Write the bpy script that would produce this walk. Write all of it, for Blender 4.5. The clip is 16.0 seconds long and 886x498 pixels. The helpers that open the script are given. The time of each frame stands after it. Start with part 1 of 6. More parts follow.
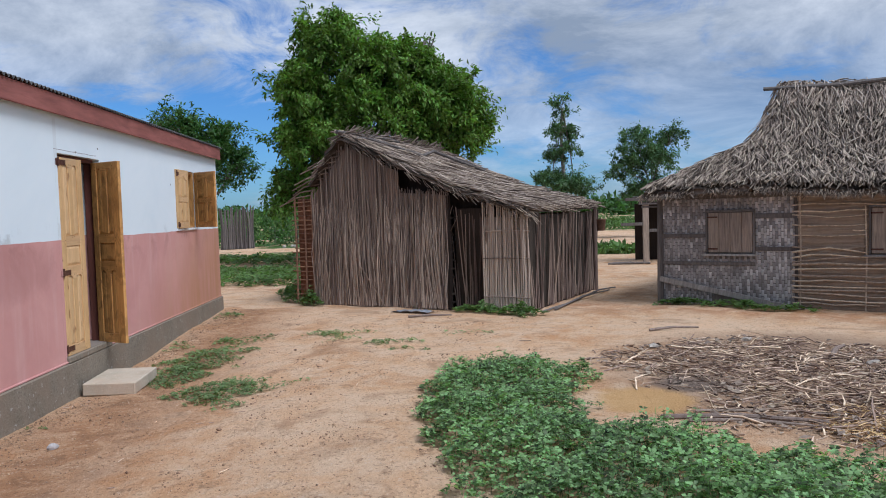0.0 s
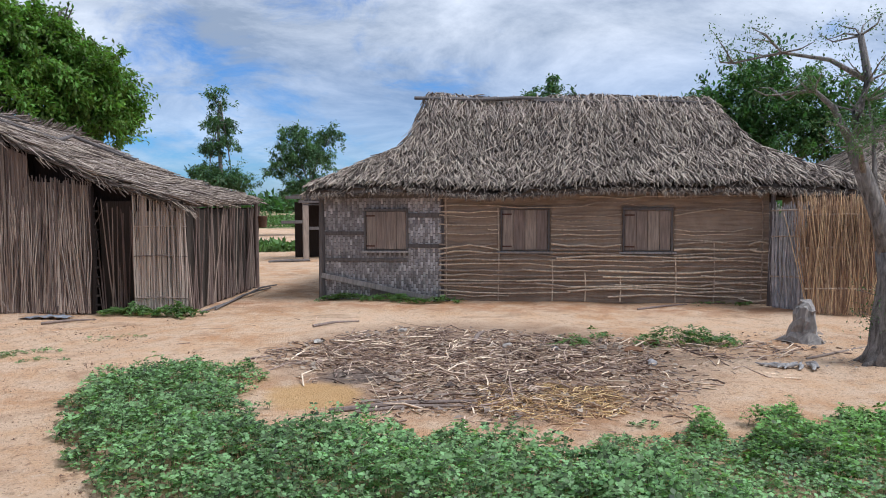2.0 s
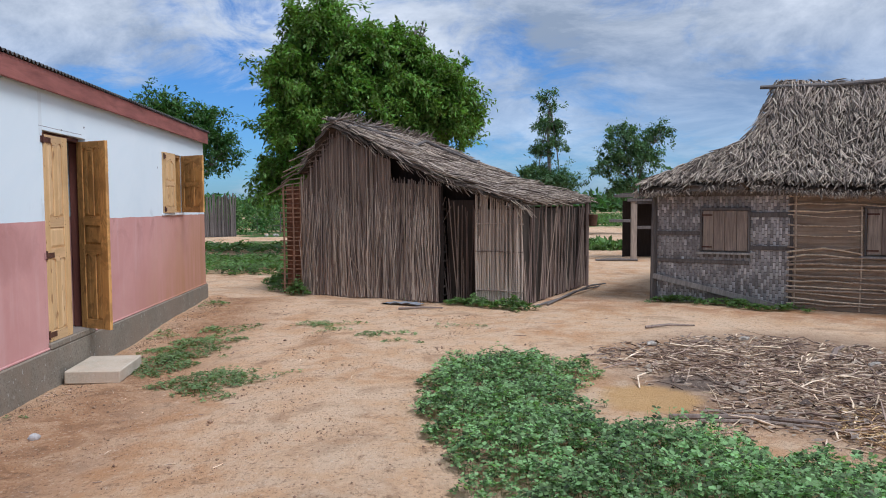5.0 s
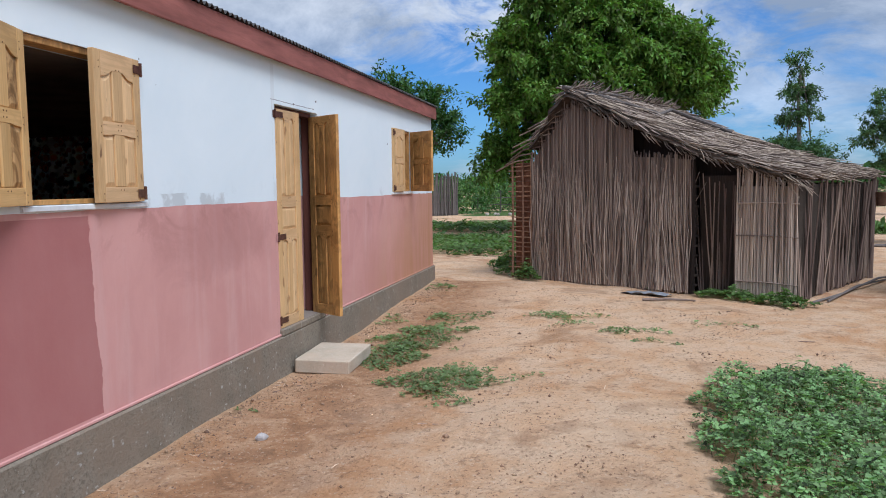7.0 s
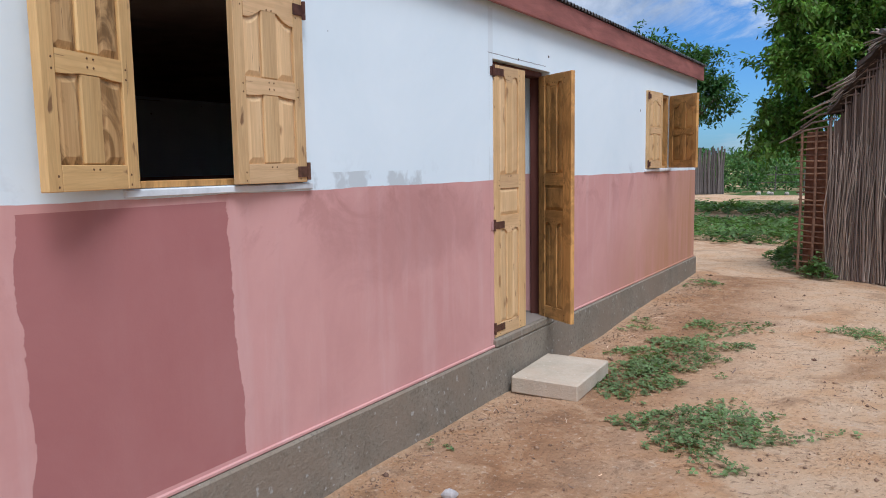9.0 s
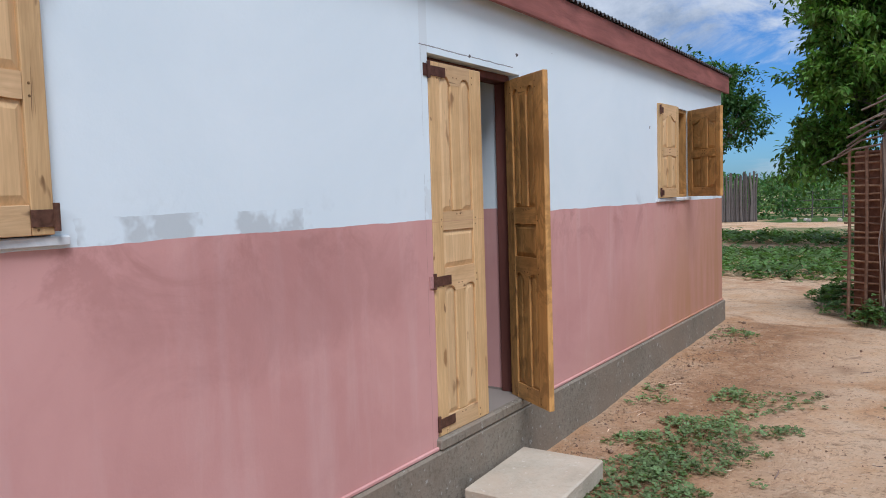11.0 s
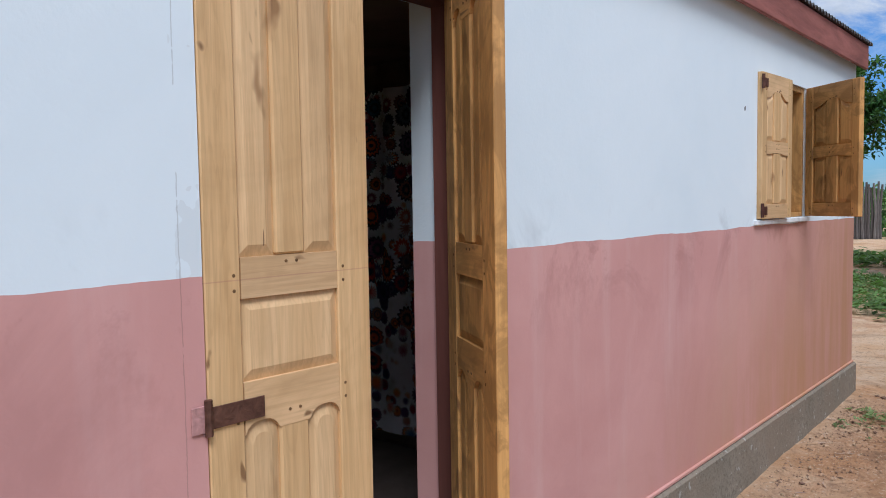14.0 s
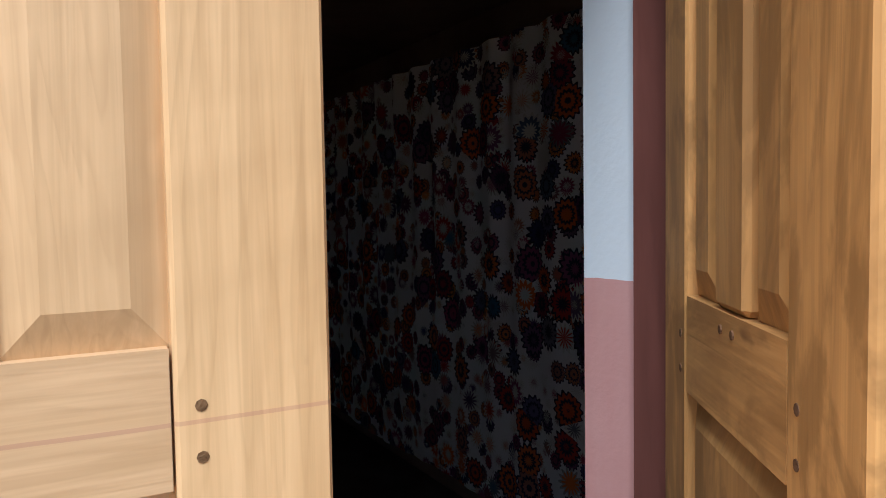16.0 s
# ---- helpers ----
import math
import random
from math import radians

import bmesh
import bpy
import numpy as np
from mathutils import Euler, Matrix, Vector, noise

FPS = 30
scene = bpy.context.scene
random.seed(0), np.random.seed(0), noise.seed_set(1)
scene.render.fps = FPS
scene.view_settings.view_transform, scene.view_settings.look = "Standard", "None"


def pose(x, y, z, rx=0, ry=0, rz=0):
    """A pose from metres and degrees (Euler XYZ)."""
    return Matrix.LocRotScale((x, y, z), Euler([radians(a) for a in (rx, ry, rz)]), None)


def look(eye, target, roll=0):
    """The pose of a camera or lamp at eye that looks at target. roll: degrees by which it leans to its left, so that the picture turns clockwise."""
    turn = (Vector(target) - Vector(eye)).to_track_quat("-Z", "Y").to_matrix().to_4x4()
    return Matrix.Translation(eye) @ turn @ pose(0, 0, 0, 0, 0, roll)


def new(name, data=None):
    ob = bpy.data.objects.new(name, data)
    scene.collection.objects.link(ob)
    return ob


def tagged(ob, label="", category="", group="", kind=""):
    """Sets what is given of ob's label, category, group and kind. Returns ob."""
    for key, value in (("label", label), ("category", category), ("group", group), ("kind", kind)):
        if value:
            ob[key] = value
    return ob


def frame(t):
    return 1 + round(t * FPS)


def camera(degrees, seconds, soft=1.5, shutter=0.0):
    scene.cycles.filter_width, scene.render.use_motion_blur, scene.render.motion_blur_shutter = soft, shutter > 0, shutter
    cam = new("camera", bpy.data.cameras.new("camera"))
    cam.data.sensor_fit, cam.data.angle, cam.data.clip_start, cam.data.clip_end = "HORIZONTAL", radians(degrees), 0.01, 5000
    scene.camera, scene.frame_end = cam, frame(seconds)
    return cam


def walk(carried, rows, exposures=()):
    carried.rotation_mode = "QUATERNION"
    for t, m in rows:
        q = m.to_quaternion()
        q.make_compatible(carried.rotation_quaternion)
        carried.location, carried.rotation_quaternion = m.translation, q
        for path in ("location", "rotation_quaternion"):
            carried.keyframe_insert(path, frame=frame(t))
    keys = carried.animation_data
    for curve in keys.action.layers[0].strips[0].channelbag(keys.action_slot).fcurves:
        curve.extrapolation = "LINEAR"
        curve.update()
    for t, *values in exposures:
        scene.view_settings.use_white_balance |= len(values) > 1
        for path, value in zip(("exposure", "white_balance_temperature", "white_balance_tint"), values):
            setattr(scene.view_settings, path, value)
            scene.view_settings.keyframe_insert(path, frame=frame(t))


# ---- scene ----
cam = camera(61.4, 16.0, 1.0)
PATH = [
    (0, (-0.135, -0.591, 1.666), (-0.047, 1.404, 1.568), -1.7),
    (0.5, (-0.065, -0.539, 1.638), (0.483, 1.381, 1.51), -1.8),
    (1, (-0.169, -0.428, 1.635), (0.792, 1.32, 1.482), -1.1),
    (1.5, (-0.151, -0.415, 1.635), (0.89, 1.287, 1.49), -0.7),
    (2, (-0.176, -0.431, 1.635), (0.774, 1.325, 1.517), -0.3),
    (2.5, (-0.193, -0.443, 1.635), (0.634, 1.375, 1.535), -0.3),
    (3, (-0.159, -0.44, 1.648), (0.539, 1.432, 1.558), -0.4),
    (3.5, (-0.169, -0.424, 1.652), (0.429, 1.482, 1.568), -0.2),
    (4, (-0.214, -0.428, 1.673), (0.26, 1.513, 1.585), -0.1),
    (4.5, (-0.283, -0.433, 1.671), (0.059, 1.535, 1.572), -0.1),
    (5, (-0.314, -0.37, 1.634), (-0.174, 1.622, 1.517), -0.3),
    (5.2, (-0.372, -0.308, 1.606), (-0.306, 1.687, 1.483), -0.3),
    (7.3, (-0.717, 0.917, 1.621), (-1.204, 2.849, 1.446), -0.7),
    (7.5, (-0.743, 1.044, 1.614), (-1.269, 2.965, 1.436), -0.7),
    (8, (-0.859, 1.429, 1.597), (-1.542, 3.3, 1.409), -0.9),
    (8.5, (-0.984, 1.75, 1.604), (-1.832, 3.55, 1.403), -1.0),
    (9, (-1.05, 2.176, 1.613), (-2.097, 3.865, 1.391), -0.9),
    (9.2, (-1.067, 2.347, 1.636), (-2.18, 3.994, 1.411), -1.0),
    (11.3, (-1.413, 3.983, 1.621), (-2.532, 5.636, 1.495), -1.8),
    (11.5, (-1.451, 4.123, 1.635), (-2.578, 5.771, 1.519), -1.7),
    (12, (-1.527, 4.546, 1.603), (-2.679, 6.179, 1.521), -1.7),
    (12.5, (-1.585, 4.912, 1.633), (-2.748, 6.537, 1.557), -1.2),
    (13, (-1.771, 5.314, 1.629), (-2.947, 6.93, 1.549), -0.8),
    (13.5, (-1.846, 5.648, 1.642), (-3.075, 7.222, 1.529), -0.3),
    (14, (-2.051, 6.078, 1.658), (-3.368, 7.579, 1.541), -0.9),
    (14.5, (-2.26, 6.386, 1.681), (-3.703, 7.765, 1.55), -1.3),
    (15, (-2.507, 6.723, 1.667), (-4.071, 7.961, 1.527), -0.5),
    (15.5, (-2.757, 7.031, 1.671), (-4.417, 8.138, 1.53), -0.4),
    (16, (-3.054, 7.314, 1.633), (-4.798, 8.288, 1.525), -0.9),
]
EXPOSURES = [(0.0, 0.57, 5620, 10), (1.2, 0.84, 5620, 10), (3.5, 0.76, 5620, 10), (5.0, 0.66, 5620, 10), (8.0, 0.72, 5620, 10), (8.5, 0.76, 5620, 10), (9.2, 0.66, 5620, 10), (12.0, 0.60, 5620, 10), (13.0, 0.60, 5620, 10), (14.5, 0.70, 5620, 10), (15.3, 0.76, 5620, 10), (16.0, 1.28, 5620, 10)]
walk(cam, [(t, look(eye, target, roll)) for t, eye, target, roll in PATH], EXPOSURES)

# ---- world, sun ----
SUN_ELEV, SUN_ROT = 56.0, 130.0


def make_world():
    w = bpy.data.worlds.new("sky_world")
    scene.world = w
    w.use_nodes = True
    nt = w.node_tree
    nt.nodes.clear()
    n, l = nt.nodes, nt.links
    sky = n.new("ShaderNodeTexSky")
    sky.sky_type, sky.sun_disc = "NISHITA", False
    sky.sun_elevation, sky.sun_rotation = radians(SUN_ELEV), radians(SUN_ROT)
    sky.air_density, sky.dust_density, sky.ozone_density = 1.0, 0.6, 2.0
    bg = n.new("ShaderNodeBackground")
    bg.inputs[1].default_value = 0.05
    tint = n.new("ShaderNodeMix")
    tint.data_type, tint.blend_type = "RGBA", "MULTIPLY"
    tint.inputs[0].default_value = 1.0
    tint.inputs[7].default_value = (0.60, 0.98, 1.42, 1)
    l.new(sky.outputs[0], tint.inputs[6])
    l.new(tint.outputs[2], bg.inputs[0])
    tc = n.new("ShaderNodeTexCoord")
    sep = n.new("ShaderNodeSeparateXYZ")
    l.new(tc.outputs["Generated"], sep.inputs[0])

    def m(op, a, b=None, c=None):
        k = n.new("ShaderNodeMath")
        k.operation = op
        for i, v in enumerate((a, b, c)):
            if v is None:
                continue
            if isinstance(v, (int, float)):
                k.inputs[i].default_value = v
            else:
                l.new(v, k.inputs[i])
        return k.outputs[0]

    up = m("ADD", m("MAXIMUM", sep.outputs[2], 0.0), 0.26)
    comb = n.new("ShaderNodeCombineXYZ")
    l.new(m("DIVIDE", sep.outputs[0], up), comb.inputs[0])
    l.new(m("DIVIDE", sep.outputs[1], up), comb.inputs[1])
    comb.inputs[2].default_value = CLOUD_SEED

    def noise_tex(scale, detail, rough, dist):
        t = n.new("ShaderNodeTexNoise")
        t.inputs["Scale"].default_value, t.inputs["Detail"].default_value = scale, detail
        t.inputs["Roughness"].default_value, t.inputs["Distortion"].default_value = rough, dist
        l.new(comb.outputs[0], t.inputs["Vector"])
        return t.outputs[0]

    big = noise_tex(0.55, 3, 0.5, 0.4)
    fine = noise_tex(3.2, 10, 0.64, 0.5)
    # thicker cloud to the east and overhead, clearer to the west and low down
    east = m("MULTIPLY_ADD", sep.outputs[0], 0.15, m("MULTIPLY", m("SUBTRACT", m("MINIMUM", sep.outputs[2], 0.5), 0.20), 0.42))
    cover = m("ADD", m("ADD", m("MULTIPLY", big, 0.75), m("MULTIPLY", fine, 0.55)), east)
    ramp = n.new("ShaderNodeMapRange")
    ramp.interpolation_type = "SMOOTHSTEP"
    l.new(cover, ramp.inputs[0])
    ramp.inputs[1].default_value, ramp.inputs[2].default_value = 0.545, 0.70
    # clouds thin out into blue haze low down
    low = n.new("ShaderNodeMapRange")
    l.new(sep.outputs[2], low.inputs[0])
    low.inputs[1].default_value, low.inputs[2].default_value = 0.0, 0.22
    low.inputs[3].default_value, low.inputs[4].default_value = 0.25, 0.93
    fac = m("MULTIPLY", ramp.outputs[0], low.outputs[0])
    shade = n.new("ShaderNodeValToRGB")
    l.new(noise_tex(1.6, 9, 0.66, 0.4), shade.inputs[0])
    e = shade.color_ramp.elements
    e[0].position, e[0].color = 0.36, (0.40, 0.45, 0.52, 1)
    e[1].position, e[1].color = 0.66, (1.0, 1.0, 1.0, 1)
    bg2 = n.new("ShaderNodeBackground")
    bg2.inputs[1].default_value = 0.52
    l.new(shade.outputs[0], bg2.inputs[0])
    mix = n.new("ShaderNodeMixShader")
    l.new(fac, mix.inputs[0])
    l.new(bg.outputs[0], mix.inputs[1])
    l.new(bg2.outputs[0], mix.inputs[2])
    out = n.new("ShaderNodeOutputWorld")
    l.new(mix.outputs[0], out.inputs[0])


CLOUD_SEED = 3.7
make_world()
sun = new("sun", bpy.data.lights.new("sun", "SUN"))
sun.data.energy, sun.data.angle, sun.data.color = 2.05, radians(25), (1.0, 0.975, 0.95)
sun.matrix_world = pose(0, 0, 30, 90 - SUN_ELEV, 0, 180 - SUN_ROT)


# ---- materials ----
class Mat:
    """A small wrapper for building node materials."""

    def __init__(self, name, rough=0.8, metal=0.0, spec=0.3):
        self.m = bpy.data.materials.new(name)
        self.m.use_nodes = True
        self.t = self.m.node_tree
        self.b = self.t.nodes["Principled BSDF"]
        self.b.inputs["Roughness"].default_value = rough
        self.b.inputs["Metallic"].default_value = metal
        self.b.inputs["Specular IOR Level"].default_value = spec
        self.c = self.t.nodes.new("ShaderNodeTexCoord").outputs["Object"]

    def node(self, kind, **kw):
        k = self.t.nodes.new(kind)
        for a, v in kw.items():
            k.inputs[a].default_value = v
        return k

    def link(self, a, b):
        self.t.links.new(a, b)

    def coords(self, scale=(1, 1, 1), loc=(0, 0, 0)):
        k = self.node("ShaderNodeMapping")
        k.inputs["Scale"].default_value = scale
        k.inputs["Location"].default_value = loc
        self.link(self.c, k.inputs[0])
        return k.outputs[0]

    def noise(self, scale, detail=5, rough=0.55, dist=0.0, vec=None):
        k = self.node("ShaderNodeTexNoise", Scale=scale, Detail=detail, Roughness=rough, Distortion=dist)
        self.link(vec if vec else self.c, k.inputs["Vector"])
        return k.outputs[0]

    def ramp(self, src, *stops):
        k = self.node("ShaderNodeValToRGB")
        e = k.color_ramp.elements
        while len(e) < len(stops):
            e.new(0.5)
        for i, (p, col) in enumerate(stops):
            e[i].position = p
            e[i].color = (*col, 1) if not isinstance(col, (int, float)) else (col, col, col, 1)
        self.link(src, k.inputs[0])
        return k.outputs[0]

    def math(self, op, a, b=0.0, c=0.0):
        k = self.t.nodes.new("ShaderNodeMath")
        k.operation = op
        for i, v in enumerate((a, b, c)):
            if isinstance(v, (int, float)):
                k.inputs[i].default_value = v
            else:
                self.link(v, k.inputs[i])
        return k.outputs[0]

    def mix(self, fac, a, b, kind="MIX"):
        k = self.t.nodes.new("ShaderNodeMix")
        k.data_type, k.blend_type = "RGBA", kind
        for i, v in ((0, fac), (6, a), (7, b)):
            if isinstance(v, (int, float)):
                k.inputs[i].default_value = v
            elif isinstance(v, tuple):
                k.inputs[i].default_value = (*v, 1)
            else:
                self.link(v, k.inputs[i])
        return k.outputs[2]

    def axis(self, i):
        k = self.t.nodes.new("ShaderNodeSeparateXYZ")
        self.link(self.c, k.inputs[0])
        return k.outputs[i]

    def vary(self, col, amount=0.35, island=False, hue=0.0):
        """Brightness that differs from piece to piece."""
        r = self.t.nodes.new("ShaderNodeObjectInfo").outputs["Random"]
        if island:
            i = self.t.nodes.new("ShaderNodeNewGeometry").outputs["Random Per Island"]
            r = self.math("FRACT", self.math("ADD", r, i))
        h = self.t.nodes.new("ShaderNodeHueSaturation")
        self.link(self.math("MULTIPLY_ADD", r, 2 * amount, 1 - amount), h.inputs["Value"])
        if hue:
            self.link(self.math("MULTIPLY_ADD", r, hue, 0.5 - hue / 2), h.inputs["Hue"])
        self.link(col, h.inputs["Color"])
        return h.outputs[0]

    def done(self, col, bump=None, strength=0.3, dist=0.01, rough=None):
        if isinstance(col, tuple):
            self.b.inputs["Base Color"].default_value = (*col, 1)
        else:
            self.link(col, self.b.inputs["Base Color"])
        if rough is not None:
            self.link(rough, self.b.inputs["Roughness"])
        if bump is not None:
            k = self.node("ShaderNodeBump", Strength=strength, Distance=dist)
            self.link(bump, k.inputs["Height"])
            self.link(k.outputs[0], self.b.inputs["Normal"])
        return self.m


def soil():
    k = Mat("sandy_soil", 0.95, spec=0.1)
    big = k.noise(0.35, 4, 0.6, 0.6)
    mid = k.noise(2.2, 6, 0.65, 0.4)
    fine = k.noise(38, 4, 0.7)
    col = k.ramp(big, (0.36, (0.56, 0.305, 0.15)), (0.5, (0.67, 0.42, 0.245)), (0.64, (0.74, 0.505, 0.325)))
    col = k.mix(k.ramp(mid, (0.40, 0.0), (0.60, 0.8)), col, (0.72, 0.525, 0.36))
    col = k.mix(k.ramp(k.noise(1.1, 5, 0.6, 1.0), (0.55, 0.0), (0.66, 0.55)), col, (0.36, 0.215, 0.125))
    spots = k.noise(7.0, 6, 0.72, 0.8)
    # reddish strip where rain splashes from the roof, beside the painted wall
    wall = k.math("SUBTRACT", 1.0, k.math("DIVIDE", k.math("ABSOLUTE", k.math("ADD", k.axis(0), 2.9)), 1.0))
    along = k.math("LESS_THAN", k.axis(1), 13.2)
    splash = k.math("MULTIPLY", k.math("MAXIMUM", k.math("MULTIPLY", wall, k.math("ADD", mid, 0.45)), 0.0), along)
    earth = k.ramp(k.noise(3.2, 7, 0.7, 0.7), (0.36, (0.26, 0.135, 0.07)), (0.5, (0.40, 0.215, 0.11)), (0.64, (0.54, 0.355, 0.215)))
    col = k.mix(k.math("MINIMUM", splash, 0.85), col, earth)
    col = k.mix(k.ramp(spots, (0.56, 0.0), (0.68, 0.65)), col, (0.25, 0.155, 0.095))
    crumbs = k.noise(30, 3, 0.6, 0.4)
    col = k.mix(k.ramp(crumbs, (0.58, 0.0), (0.66, 0.6)), col, (0.22, 0.13, 0.08))
    col = k.mix(k.ramp(crumbs, (0.32, 0.5), (0.40, 0.0)), col, (0.72, 0.58, 0.45))
    # darker earth under the crop litter
    cx, cy = k.math("SUBTRACT", k.axis(0), 4.0), k.math("SUBTRACT", k.axis(1), 6.4)
    rad = k.math("ADD", k.math("MULTIPLY", cx, cx), k.math("MULTIPLY", k.math("MULTIPLY", cy, cy), 0.8))
    heap = k.t.nodes.new("ShaderNodeMapRange")
    heap.inputs[1].default_value, heap.inputs[2].default_value = 6.2, 2.4
    k.link(k.math("ADD", rad, k.math("MULTIPLY", k.math("SUBTRACT", mid, 0.5), 4.0)), heap.inputs[0])
    col = k.mix(k.math("MULTIPLY", heap.outputs[0], 0.7), col, (0.235, 0.155, 0.108))
    sx, sy = k.math("SUBTRACT", k.axis(0), 1.85), k.math("SUBTRACT", k.axis(1), 5.72)
    sr = k.math("ADD", k.math("ADD", k.math("MULTIPLY", sx, sx), k.math("MULTIPLY", sy, sy)), k.math("MULTIPLY", k.math("SUBTRACT", mid, 0.5), 0.3))
    sand = k.t.nodes.new("ShaderNodeMapRange")
    sand.inputs[1].default_value, sand.inputs[2].default_value = 0.24, 0.12
    k.link(sr, sand.inputs[0])
    col = k.mix(k.math("MULTIPLY", sand.outputs[0], 0.85), col, (0.60, 0.365, 0.155))
    ax, ay = k.math("SUBTRACT", k.axis(0), 2.46), k.math("MULTIPLY", k.math("SUBTRACT", k.axis(1), 6.2), 0.8)
    ar = k.math("ADD", k.math("ADD", k.math("MULTIPLY", ax, ax), k.math("MULTIPLY", ay, ay)), k.math("MULTIPLY", k.math("SUBTRACT", mid, 0.5), 0.4))
    ash = k.t.nodes.new("ShaderNodeMapRange")
    ash.inputs[1].default_value, ash.inputs[2].default_value = 0.16, 0.05
    k.link(ar, ash.inputs[0])
    col = k.mix(k.math("MULTIPLY", ash.outputs[0], 0.8), col, (0.17, 0.135, 0.115))
    # redder clods in the drip line before the long house
    line = k.math("ADD", k.math("MULTIPLY", k.axis(0), 0.6), k.math("MULTIPLY", k.axis(1), 0.8))
    drip = k.math("SUBTRACT", 1.0, k.math("DIVIDE", k.math("ABSOLUTE", k.math("SUBTRACT", line, 11.35)), 0.75))
    drip = k.math("MULTIPLY", k.math("MAXIMUM", drip, 0.0), k.ramp(k.noise(2.6, 7, 0.7, 0.6), (0.42, 0.0), (0.58, 0.9)))
    col = k.mix(drip, col, (0.45, 0.225, 0.115))
    # green cover far off
    dist = k.t.nodes.new("ShaderNodeMapRange")
    dist.inputs[1].default_value, dist.inputs[2].default_value = 24.0, 34.0
    k.link(k.math("ADD", k.axis(1), k.math("MULTIPLY", k.axis(0), 0.5)), dist.inputs[0])
    green = k.math("MULTIPLY", dist.outputs[0], k.ramp(k.noise(0.12, 5, 0.6), (0.46, 0.0), (0.52, 1.0)))
    u = k.math("ADD", k.axis(1), k.math("MULTIPLY", k.axis(0), 0.5))
    field = k.math("MULTIPLY", k.math("MULTIPLY", k.math("GREATER_THAN", k.math("ADD", u, k.math("MULTIPLY", mid, 2.0)), 38.0), k.math("LESS_THAN", u, 55.0)), k.math("GREATER_THAN", k.axis(0), 2.0))
    green = k.math("MULTIPLY", green, k.math("SUBTRACT", 1.0, field))
    col = k.mix(green, col, (0.075, 0.13, 0.035))
    col = k.mix(k.math("MULTIPLY", fine, 0.45), col, k.mix(1.0, col, (0.5, 0.47, 0.44), "MULTIPLY"))
    return k.done(col, k.math("ADD", k.math("MULTIPLY", fine, 0.4), k.noise(9, 8, 0.75)), 0.9, 0.05)


